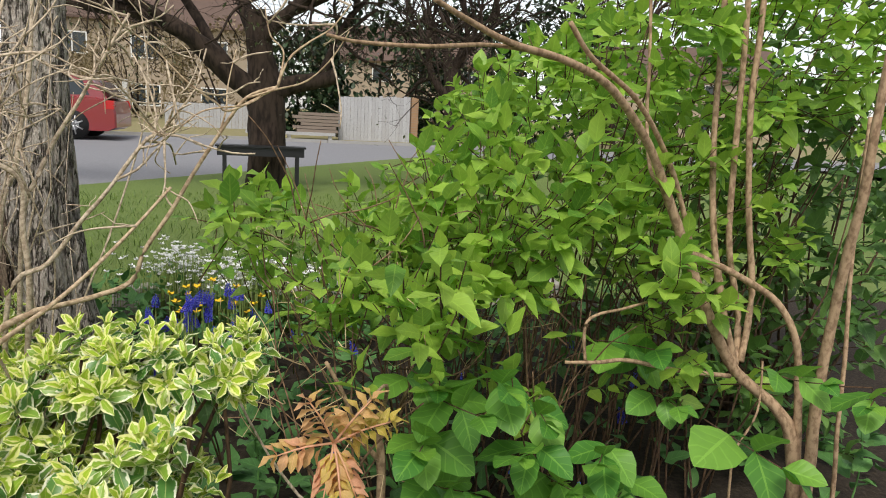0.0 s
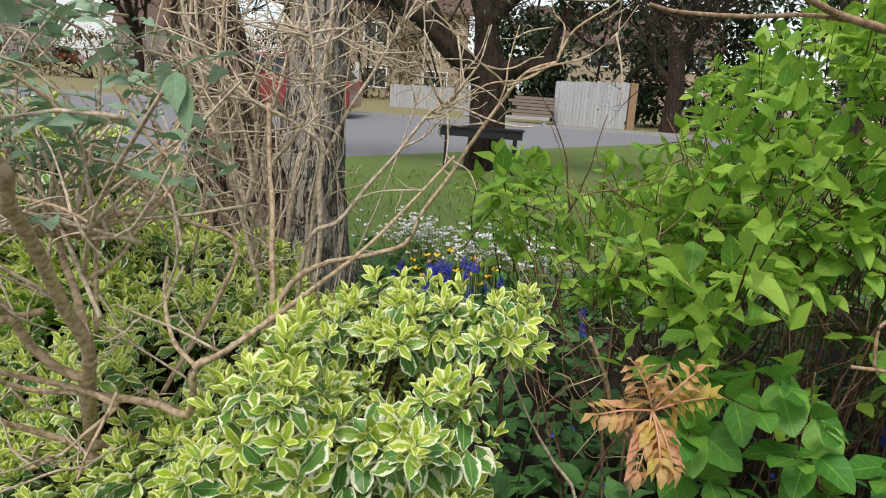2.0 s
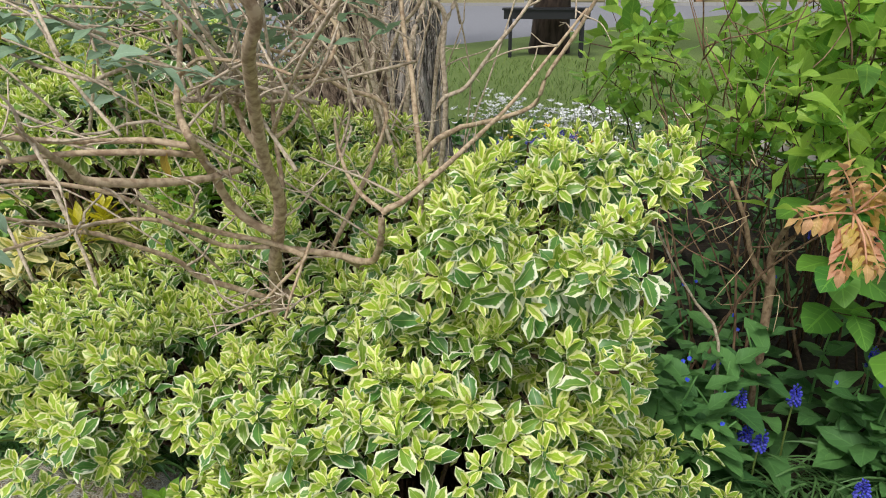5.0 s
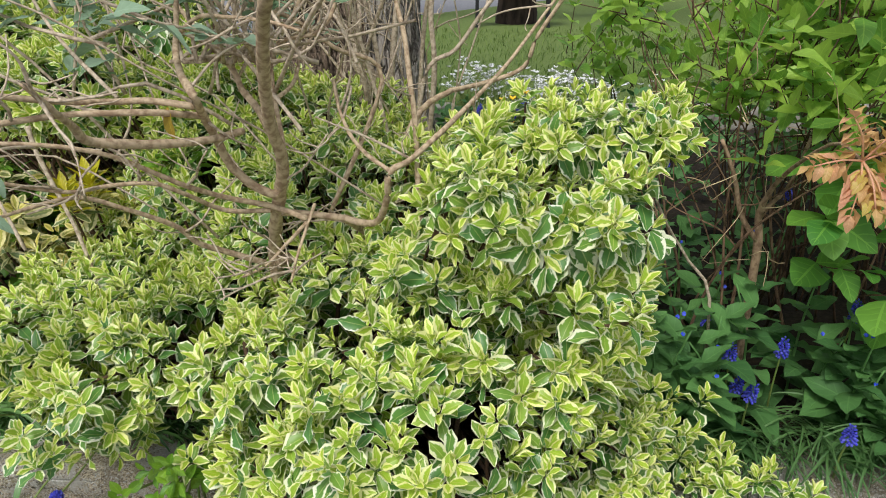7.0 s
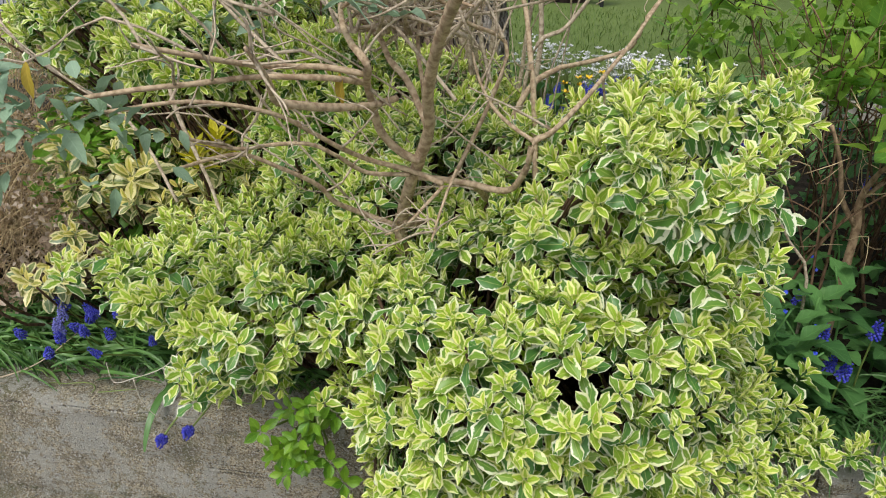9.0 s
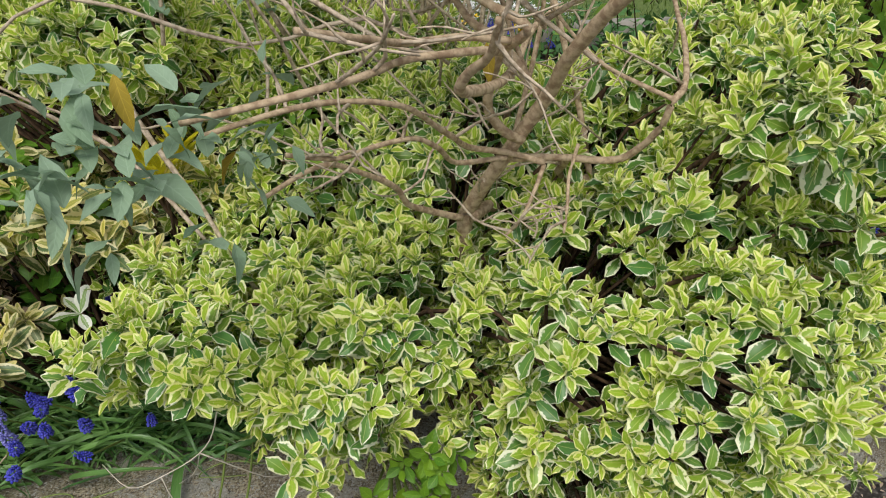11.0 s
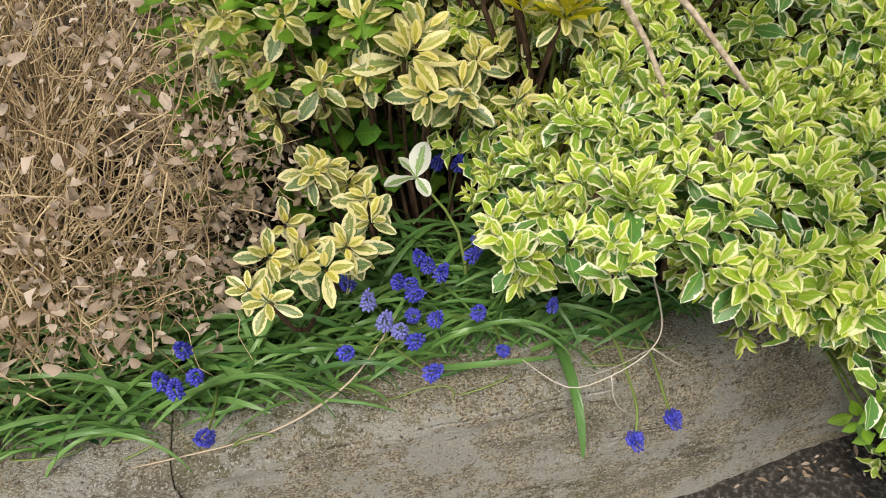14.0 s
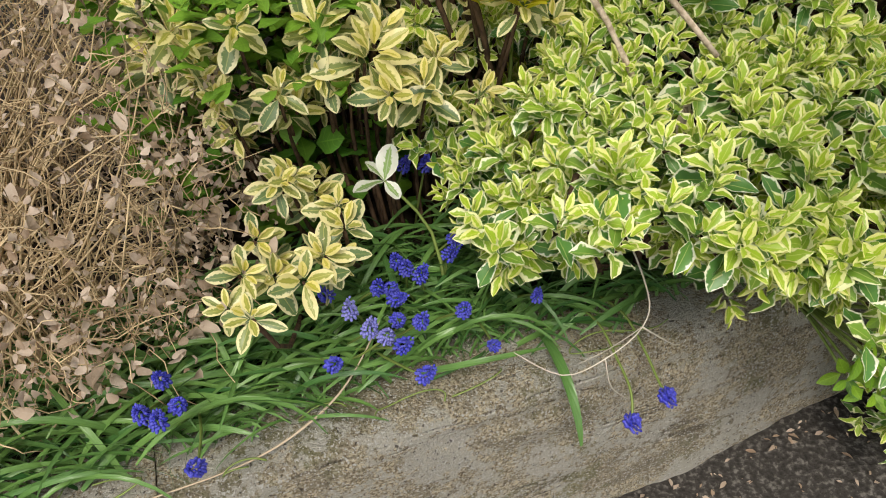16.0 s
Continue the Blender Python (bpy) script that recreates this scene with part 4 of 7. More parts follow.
for k in range(14):
    root = np.array((rng.uniform(0.1, 0.6), rng.uniform(1.05, 1.25), 0.33))
    d = np.array((rng.normal(0, 0.22), rng.normal(-0.05, 0.15), 1.0))
    q = [root]
    for i in range(5):
        d = d + rng.normal(0, 0.12, 3)
        d /= np.linalg.norm(d)
        q.append(q[-1] + d * rng.uniform(0.08, 0.13))
    part("stem", Geo().add(*tube(q, [rng.uniform(0.002, 0.0045), 0.0012], 6, 0.06, 3)), BROWNTWIG, mock)
g = Geo()
for k in range(60):
    c = np.array((rng.uniform(0.0, 0.45), rng.uniform(0.95, 1.3), rng.uniform(0.55, 0.95)))
    d = rng.standard_normal(3) + np.array((-0.3, -0.3, 0.6))
    d /= np.linalg.norm(d)
    ln = rng.uniform(0.05, 0.13)
    g.add(*tube([c, c + d * ln * 0.35 + rng.normal(0, 0.012, 3), c + d * ln * 0.7 + rng.normal(0, 0.014, 3), c + d * ln], [0.001, 0.0005], 4, 0, 2))
part("dead_twig_tangle", g, STRAW, mock, kind="stuff")
g = Geo()
for k in range(110):
    q = [np.array((rng.uniform(0.02, 0.55), rng.uniform(1.0, 1.35), rng.uniform(0.55, 0.98)))]
    d = np.array((rng.normal(-0.1, 0.5), rng.normal(-0.1, 0.35), 0.8))
    step = rng.uniform(0.02, 0.045)
    for i in range(5):
        d = d + rng.normal(0, 0.22, 3)
        d /= np.linalg.norm(d)
        q.append(q[-1] + d * step)
    g.add(*tube(q, [0.0016, 0.0007], 5, 0.05, 2))
part("fine_twig_tangle", g, BROWNTWIG, mock, kind="stuff")

# ---- upright tan canes behind the green shrub ----
canes = thing("tan_cane_shrub", (0.95, 1.0, 0.33), "shrub of upright tan canes with few leaves", "shrub")


def cane(radii, *points):
    part("cane", Geo().add(*tube(points, [0.9 * r for r in radii], 9, 0.05, 5)), CANEBARK, canes)


cane((0.014, 0.011, 0.009, 0.006, 0.003), (0.99, 1.0, 0.33), (0.94, 1.0, 0.607), (0.909, 1.02, 0.676), (0.839, 1.05, 0.738), (0.772, 1.05, 0.84), (0.713, 1.05, 0.952), (0.663, 1.04, 1.04), (0.603, 1.02, 1.131), (0.504, 0.97, 1.212), (0.416, 0.93, 1.243), (0.304, 0.87, 1.257), (0.23, 0.82, 1.275), (0.186, 0.78, 1.285))
cane((0.006, 0.004), (0.78, 1.05, 0.83), (0.758, 1.06, 0.869), (0.713, 1.06, 0.999), (0.661, 1.05, 1.104), (0.564, 1.0, 1.199), (0.459, 0.95, 1.252), (0.411, 0.93, 1.296))
cane((0.008, 0.0065, 0.005), (0.838, 1.05, 0.744), (0.812, 1.08, 0.873), (0.794, 1.1, 0.994), (0.789, 1.12, 1.138), (0.788, 1.13, 1.29), (0.785, 1.14, 1.5))
cane((0.007, 0.006), (0.838, 1.05, 0.749), (0.87, 1.1, 0.824), (0.846, 1.12, 0.959), (0.843, 1.13, 1.114), (0.844, 1.14, 1.275), (0.84, 1.15, 1.5))
cane((0.007, 0.006), (0.849, 1.05, 0.754), (0.894, 1.1, 0.867), (0.881, 1.12, 1.013), (0.864, 1.13, 1.196), (0.871, 1.14, 1.336), (0.875, 1.15, 1.5))
cane((0.009, 0.007, 0.006), (0.99, 1.0, 0.33), (0.953, 1.0, 0.606), (0.935, 1.0, 0.726), (0.915, 1.0, 0.811), (0.883, 1.02, 0.872), (0.809, 1.03, 0.916), (0.734, 1.04, 0.949), (0.689, 1.05, 0.967))
cane((0.013, 0.01, 0.0085, 0.007), (0.97, 0.97, 0.33), (0.956, 0.97, 0.609), (0.942, 0.96, 0.741), (0.939, 0.95, 0.866), (0.928, 0.93, 0.976), (0.921, 0.91, 1.08), (0.913, 0.9, 1.176), (0.92, 0.9, 1.35))
cane((0.005, 0.004), (1.06, 1.0, 0.33), (1.049, 1.0, 0.519), (1.037, 1.0, 0.633), (1.049, 1.02, 0.757), (1.06, 1.04, 0.837), (1.068, 1.06, 0.961), (1.08, 1.08, 1.2))
cane((0.003, 0.005), (0.466, 0.97, 0.796), (0.529, 0.98, 0.79), (0.591, 1.0, 0.784), (0.691, 1.02, 0.756), (0.83, 1.05, 0.727))
cane((0.003, 0.0025), (0.505, 0.98, 0.792), (0.499, 0.98, 0.848), (0.522, 0.99, 0.865), (0.571, 1.0, 0.871), (0.616, 1.0, 0.882))
cane((0.002, 0.0035), (0.069, 0.75, 1.237), (0.108, 0.78, 1.235), (0.191, 0.82, 1.24), (0.282, 0.87, 1.252), (0.36, 0.9, 1.25))
cane((0.004, 0.003), (0.64, 1.03, 1.07), (0.626, 1.05, 1.094), (0.639, 1.1, 1.185), (0.645, 1.12, 1.28), (0.629, 1.13, 1.5))
cane((0.003, 0.002), (0.83, 1.0, 0.33), (0.821, 1.0, 0.528), (0.822, 1.0, 0.605), (0.857, 1.0, 0.677), (0.871, 1.02, 0.764))

# ---- twin-stemmed tree ----
tree = thing("twin_stem_tree", (-0.6, 2.0, 0.3), "tree with two furrowed grey-brown trunks rising from one base", "tree")


def trunk(points, radii, sides=100, furrow=0.13):
    v, f, a = tube(points, radii, sides, 0.0, 14)
    n = len(v) // sides
    vv = v.reshape(n, sides, 3)
    c = vv.mean(1, keepdims=True)
    for i in range(n):
        for j in range(sides):
            ang = 2 * math.pi * j / sides
            k = noise.noise((math.cos(ang) * 3.2, math.sin(ang) * 3.2, vv[i, j, 2] * 2.2)) + 0.6 * noise.noise((math.cos(ang) * 8, math.sin(ang) * 8, vv[i, j, 2] * 5)) - 1.1 * abs(noise.noise((math.cos(ang) * 9 + 5, math.sin(ang) * 9, vv[i, j, 2] * 3.5))) - 0.8 * abs(noise.noise((math.cos(ang) * 19 + 2, math.sin(ang) * 19, vv[i, j, 2] * 8)))
            vv[i, j] = c[i, 0] + (vv[i, j] - c[i, 0]) * (1 + furrow * k * 1.6)
    return vv.reshape(-1, 3), f, a


part("trunk", Geo().add(*trunk([(-0.62, 1.95, 0.25), (-0.66, 1.95, 0.55), (-0.70, 1.95, 0.80), (-0.77, 1.95, 1.05), (-0.84, 1.97, 1.30), (-0.97, 2.0, 1.8), (-1.15, 2.1, 2.6)], (0.20, 0.13, 0.10, 0.09), furrow=0.10)), TREEBARK, tree)
part("trunk", Geo().add(*trunk([(-0.56, 1.99, 0.25), (-0.55, 2.0, 0.55), (-0.54, 2.0, 0.85), (-0.53, 2.0, 1.1), (-0.52, 2.0, 1.4), (-0.50, 2.05, 1.8), (-0.45, 2.1, 2.6)], (0.19, 0.10, 0.068, 0.065), furrow=0.08)), GREYBARK, tree, "grey furrowed trunk")


# ---- gold-edged evergreen at the back of the bed ----
gold = thing("gold_edged_shrub", (-1.05, 1.05, 0.32), "evergreen shrub with large gold-edged green leaves", "shrub")


def gold_rosette(seed, pairs, size):
    r = random.Random(seed)
    pieces = []
    for k in range(pairs):
        s = k / max(1, pairs - 1)
        for side in (0, 1):
            ln = size * (1.0 - 0.5 * s) * r.uniform(0.85, 1.15)
            lf = blade(ln, ln * r.uniform(0.38, 0.5), 0.56, r.uniform(0.1, 0.35), r.uniform(0.05, 0.35), 0.18, 8, 2, 0.95 * (1 - s) ** 0.7, 0.62, 0.02)
            m = pose(0, 0, 0.03 * s, 0, 0, 90 * k + 180 * side + r.uniform(-25, 25)) @ pose(0, 0.004, 0, -4 + 62 * s + r.uniform(-14, 14), r.uniform(-15, 15), 0)
            pieces.append((lf, m))
    return join(pieces)


GOLDS = [gold_rosette(s, p, z) for s, p, z in ((1, 6, 0.054), (2, 5, 0.048), (3, 4, 0.048), (4, 5, 0.044))]
spots = [(-1.078, 1.013, 0.628, 1.15), (-1.06, 1.03, 0.645, 0.9), (-1.162, 1.074, 0.551, 1.0), (-1.198, 0.973, 0.528, 0.8), (-1.151, 1.019, 0.469, 0.8), (-1.144, 0.90, 0.502, 0.75), (-1.20, 0.86, 0.485, 0.85), (-1.254, 0.79, 0.52, 0.7), (-1.17, 0.89, 0.485, 0.75), (-0.965, 1.056, 0.512, 0.9), (-0.96, 1.05, 0.60, 0.8), (-0.921, 0.965, 0.675, 0.85), (-0.95, 1.1, 0.65, 0.9), (-0.88, 1.1, 0.69, 0.9), (-1.051, 1.0, 0.589, 0.9), (-0.99, 1.03, 0.60, 0.9), (-0.903, 1.0, 0.674, 0.9), (-0.87, 1.04, 0.66, 0.8), (-1.0, 1.12, 0.66, 0.9), (-1.22, 1.05, 0.55, 0.8), (-1.016, 1.0, 0.579, 0.9), (-0.957, 0.99, 0.57, 0.8), (-1.062, 0.98, 0.60, 0.8), (-1.172, 1.03, 0.60, 0.8), (-1.114, 1.04, 0.653, 0.9), (-1.2, 1.07, 0.665, 0.8), (-1.13, 1.10, 0.70, 0.9), (-1.04, 1.10, 0.69, 0.9), (-0.98, 1.12, 0.70, 0.9), (-1.26, 1.1, 0.63, 0.8)]
mats = [facing((x, y, z), (rng.normal(0, 0.25), -0.55 + rng.normal(0, 0.2), 0.75), rng.uniform(0, 6.28), k) for x, y, z, k in spots]
for x, y, z, k in spots:
    for _ in range(2 if z > 0.61 or x < -1.15 else 0):
        mats.append(facing((x + rng.normal(0, 0.045), y + 0.05 + rng.normal(0, 0.03), z - 0.03 + rng.normal(0, 0.03)), (rng.normal(0, 0.4), -0.5 + rng.normal(0, 0.3), 0.6), rng.uniform(0, 6.28), rng.uniform(0.55, 0.85)))
for _ in range(75):
    mats.append(facing((rng.uniform(-1.32, -0.85), rng.uniform(1.08, 1.45), rng.uniform(0.5, 0.75)), (rng.normal(0, 0.3), -0.4, 0.8), rng.uniform(0, 6.28), rng.uniform(0.6, 1.0)))
scatter_leaves(gold, "shoot_tip", GOLDS, mats, GOLD, 80)
for m in mats:
    p = m.translation
    part("stem", Geo().add(*tube([(p.x * 0.7 - 0.3, max(p.y, 1.0) + 0.05, 0.32), (p.x * 0.9 - 0.1, p.y + 0.06, p.z * 0.6 + 0.1), tuple(p)], [0.004, 0.002], 5, 0.1)), DARKTWIG, gold)

spurge = thing("yellow_leaved_shoot", (-0.9, 1.05, 0.33), "bright yellow-green shoot tip among the gold-edged leaves", "plant")
under = thing("low_green_leaves", (-1.1, 1.1, 0.33), "shaded dark green leaves below the gold-edged shrub", "foliage", kind="stuff")
g = Geo()
for k, v in enumerate([leaf(0.045, 0.036, 0.55, 0.2, 0.1, 0.2, 6, 2, a) for a in (0.2, 0.6, 0.9)]):
    g.spread(v, [np.array(along((rng.uniform(-1.35, -0.8), rng.uniform(1.08, 1.35), 0.34 + 0.2 * rng.random()), (rng.normal(), rng.normal() - 0.5, 0.3), rng.normal(0, 0.3), rng.uniform(0.6, 1.1))) for _ in range(170)])
for k, v in enumerate([blade(0.046, 0.024, 0.45, 0.25, 0.2, 0.2, 7, 1, a) for a in (0.1, 0.4, 0.7)]):
    g.spread(v, [np.array(along((rng.uniform(-1.36, -0.9), rng.uniform(1.1, 1.5), 0.50 + 0.22 * rng.random()), (rng.normal(), rng.normal() - 0.5, 0.5), rng.normal(0, 0.3), rng.uniform(0.6, 1.1))) for _ in range(330)])
for v in [blade(0.042, 0.022, 0.45, 0.25, 0.2, 0.2, 7, 1, a) for a in (0.0, 0.15, 0.3)]:
    g.spread(v, [np.array(along((rng.uniform(-1.26, -1.06), rng.uniform(1.0, 1.16), rng.uniform(0.60, 0.72)), (rng.normal(), rng.normal() - 0.5, 0.6), rng.normal(0, 0.3), rng.uniform(0.6, 1.0))) for _ in range(34)])
part("foliage", g, PLAINGREEN, under, kind="stuff")
tuft = thing("green_tuft", (-0.75, 1.05, 0.33), "tuft of plain bright green leaves among white-edged ones", "plant")
part("stem", Geo().add(*tube([(-0.75, 1.05, 0.33), (-0.76, 1.04, 0.6), (-0.765, 1.03, 0.74)], [0.003, 0.0016], 6, 0.05, 3)), PALESTEM, tuft)
ms = [along(np.array((-0.765, 1.025, 0.748)) + rng.normal(0, 1, 3) * (0.032, 0.02, 0.016), (rng.normal(), rng.normal() - 0.4, 0.6 + rng.normal(0, 0.4)), rng.normal(0, 0.3), rng.uniform(0.7, 1.1)) for _ in range(90)]
scatter_leaves(tuft, "leaf", [blade(0.026, 0.012, 0.5, 0.25, 0.15, 0.2, 6, 1, a, 0.8) for a in (0.0, 0.2, 0.4)], ms, PLAINGREEN, 90)
YELLOWGREEN = leaf_material("yellow_green_leaf", (0.72, 0.62, 0.02), (0.36, 0.40, 0.03), 0.4, 0.3, 0.3)
ms = []
for c in ((-0.921, 0.952, 0.683), (-0.90, 0.99, 0.70), (-0.95, 1.0, 0.675)):
    for k in range(16):
        d = np.array((math.cos(k * 2.4), math.sin(k * 2.4), 0.35 + 0.08 * k))
        ms.append(along(np.array(c) + np.array((0, 0, 0.002 * k)), d, 0, rng.uniform(0.7, 1.0)))
scatter_leaves(spurge, "leaf", [leaf(0.046, 0.016, 0.5, 0.2, 0.1, 0, 5, 1, a) for a in (0.1, 0.4)], ms, YELLOWGREEN, 60)
part("stem", Geo().add(*tube([(-0.9, 1.05, 0.33), (-0.89, 1.05, 0.5), (-0.89, 1.04, 0.69)], [0.004, 0.002], 6)), PALESTEM, spurge)

# a few cream leaves near the flowers
cream = thing("cream_leaved_sprig", (-1.07, 0.95, 0.33), "small sprig with nearly white leaves beside blue flowers", "plant")
top = (-1.074, 0.993, 0.488)
part("stem", Geo().add(*tube([(-1.03, 0.9, 0.33), (-1.03, 0.96, 0.42), top], [0.003, 0.0015], 6)), PALESTEM, cream)
for d, z in (((0.35, 0.3, 1.0), 0.95), ((-1.0, -0.2, 0.1), 0.9), ((-0.5, 0.3, 0.8), 0.7), ((0.4, -0.7, -0.5), 0.6)):
    part("leaf", Geo().add(*blade(0.046, 0.03, 0.56, 0.2, 0.1, 0.15, 8, 2, 0.3, 0.55)), CREAM, cream, m=along(top, d, 0.2, z))

# ---- dry, dead plant ----
dry = thing("dead_plant", (-1.65, 1.1, 0.32), "mound of dead brown stalks and papery dry leaves", "plant")
DRY_BLOBS = [(-1.62, 1.1, 0.52, 0.40, 0.32, 0.26), (-1.5, 0.99, 0.42, 0.2, 0.17, 0.19), (-2.0, 1.1, 0.5, 0.4, 0.34, 0.28), (-1.6, 1.35, 0.62, 0.42, 0.3, 0.26)]
low_edge = lambda p: p[2] > 0.36 + max(0, 0.98 - p[1]) * 0.5 and p[1] < 1.62
pts = blob_points(DRY_BLOBS, 6000, (0.66, 1.07), low_edge)
variants = [blade(0.013 * k, 0.0088 * k, 0.5, 0.7 * c, d, 0.6, 4, 1, a, 0.5) for k, c, d, a in ((1.0, 0.7, 0.5, 0.0), (1.2, 1.0, 0.7, 0.45), (0.8, 0.6, 0.9, 0.1), (0.85, 0.9, 0.3, 0.9), (1.25, 0.8, 0.5, 0.25))]
mats = []
for p, nn in blob_points(DRY_BLOBS, 2900, (0.80, 1.08), low_edge):
    low = 1.0 + 0.4 * max(0, min(1, (0.52 - p[2]) / 0.14))
    for _ in range(int(rng.integers(2, 9))):
        mats.append(along(p + rng.normal(0, 0.012 * low, 3), nn * 0.3 + rng.standard_normal(3), rng.uniform(0, 6.28), low * (0.35 + 0.75 * rng.random() ** 1.5)))
scatter_leaves(dry, "dry_leaf", variants, mats, DEADLEAF, 150)
g = Geo()
for p, nn in pts:
    d = nn * 0.4 + np.array((0.15, -0.1, 0.25)) + rng.standard_normal(3) * 0.8
    d /= np.linalg.norm(d)
    ln = rng.uniform(0.03, 0.11)
    q = [p - d * ln * 0.5]
    for k in range(5):
        d = d + rng.normal(0, 0.42, 3)
        d /= np.linalg.norm(d)
        q.append(q[-1] + d * ln / 5)
    g.add(*tube(q, [0.00085, 0.00045], 3, 0, 1))
part("straw_tangle", g, STRAW, dry, kind="stuff")
g = Geo()
for b in DRY_BLOBS:
    for k in range(120):
        root = np.array((b[0] + rng.uniform(-0.1, 0.1), max(0.9, b[1] + rng.uniform(-0.1, 0.1)), 0.33))
        d = rng.standard_normal(3)
        d[2] = abs(d[2]) + 0.3
        tip = np.array(b[:3]) + d / np.linalg.norm(d) * b[3:6] * 0.95
        g.add(*tube([root, root + (tip - root) * 0.3 + rng.normal(0, 0.03, 3), root + (tip - root) * 0.7 + rng.normal(0, 0.03, 3), tip], [0.0018, 0.0009], 4, 0, 2))
part("inner_straw", g, STRAW, dry, kind="stuff")

# ---- grape hyacinths on the wall ----


def floret_head(seed, length=0.032, width=0.0095, pale=0.0):
    """A spike of small urn-shaped flowers, densest at the tip."""
    r = random.Random(seed)
    urn = []
    for z, w in ((0, 0.25), (0.35, 1.0), (0.75, 0.85), (1.0, 0.5)):
        for k in range(5):
            urn.append((w * math.cos(k * 1.2566), w * math.sin(k * 1.2566), z * 2.2))
    uf = [(i * 5 + k, i * 5 + (k + 1) % 5, i * 5 + 5 + (k + 1) % 5, i * 5 + 5 + k) for i in range(3) for k in range(5)]
    urn = np.array(urn) * 0.0024
    pieces = []
    rows = 9
    for i in range(rows):
        s = i / (rows - 1)
        n = max(3, int(9 * (1 - s**2.5)))
        for k in range(n):
            ang = 6.283 * (k + 0.5 * (i % 2)) / n + r.uniform(-0.15, 0.15)
            rad = width * (0.55 - 0.4 * s) + 0.001
            at = (rad * math.cos(ang), rad * math.sin(ang), s * length)
            d = (math.cos(ang), math.sin(ang), -0.55 + 1.5 * s)
            a = np.zeros((20, 3))
            a[:, 2] = pale + r.uniform(0, 0.25)
            pieces.append(((urn, uf, a), facing(at, d, 0, (1.15 - 0.45 * s) * r.uniform(0.85, 1.1))))
    return join(pieces)


HEADS = [Geo().add(*floret_head(s, ln, 0.0095, p)).mesh("flower_head", MUSCARI) for s, ln, p in ((1, 0.034, 0.0), (2, 0.030, 0.0), (3, 0.026, 0.05), (4, 0.036, 0.0))]
DROOPHEAD = Geo().add(*join([(floret_head(5, 0.017, 0.011), Matrix()), (floret_head(6, 0.010, 0.011), pose(0, 0, 0.003, 180, 0, 0))])).mesh("flower_head", MUSCARI)
PALEHEAD = Geo().add(*floret_head(9, 0.03, 0.011, 0.7)).mesh("flower_head", MUSCARI)


def muscari_flower(head_at, root, lean=(0, 0, 1), head=None, group="grape hyacinths on the wall", size=1.0):
    h, r0 = np.array(head_at, float), np.array(root, float)
    fl = thing("grape_hyacinth", tuple(r0), "blue grape hyacinth flower spike on a pale green stem", "flower", group)
    mid = (h + r0) / 2 + rng.normal(0, 0.006, 3)
    part("stem", Geo().add(*tube([r0, mid, h], [0.0017, 0.0014], 6, 0, 4)), PALESTEM, fl)
    part("flower_head", head or HEADS[int(rng.integers(4))], MUSCARI, fl, m=facing(tuple(h), lean, rng.uniform(0, 6.28), size))


for k, (x, y) in enumerate([(-1.04, 1.03), (-1.015, 1.02), (-1.014, 0.927), (-1.031, 0.901), (-1.089, 0.911), (-1.083, 0.896), (-1.073, 0.879), (-1.122, 0.879), (-1.108, 0.873), (-1.11, 0.856), (-1.176, 0.89), (-1.047, 0.812), (-0.967, 0.8), (-1.116, 0.826), (-1.095, 0.813), (-1.148, 0.822), (-1.134, 0.807), (-1.123, 0.789), (-1.194, 0.792), (-1.115, 0.745), (-1.036, 0.755), (-1.354, 0.835), (-1.343, 0.798), (-1.375, 0.799), (-1.361, 0.784), (-1.332, 0.724), (-1.549, 0.837), (-1.16, 0.855)]):
    z = 0.48 if k < 2 else 0.435
    muscari_flower((x, y, z - 0.005), (x + rng.normal(0, 0.02), max(0.9, y + 0.06), 0.33), (rng.normal(0, 0.3), -0.5 + rng.normal(0, 0.25), 1.0), PALEHEAD if k in (15, 16, 27) else None, size=0.78 if k != 12 and k != 20 else 0.6)
for x, y, z, rx in ((-0.908, 0.69, 0.322, -0.885), (-0.865, 0.695, 0.339, -0.85)):
    fl = thing("grape_hyacinth", (rx, 0.85, 0.33), "blue grape hyacinth drooping over the edge of the wall", "flower", "grape hyacinths on the wall")
    part("stem", Geo().add(*tube([(rx, 0.88, 0.33), (rx, 0.80, 0.36), (rx - 0.005, 0.745, 0.355), (rx - 0.012, 0.705, 0.30 + 0.05), (x, y - 0.01, z + 0.012)], [0.0017, 0.0015], 6, 0, 5)), PALESTEM, fl)
    part("flower_head", DROOPHEAD, MUSCARI, fl, m=facing((x, y - 0.008, z + 0.012), (0.1, -1.0, -0.45), 0.4, 0.8))

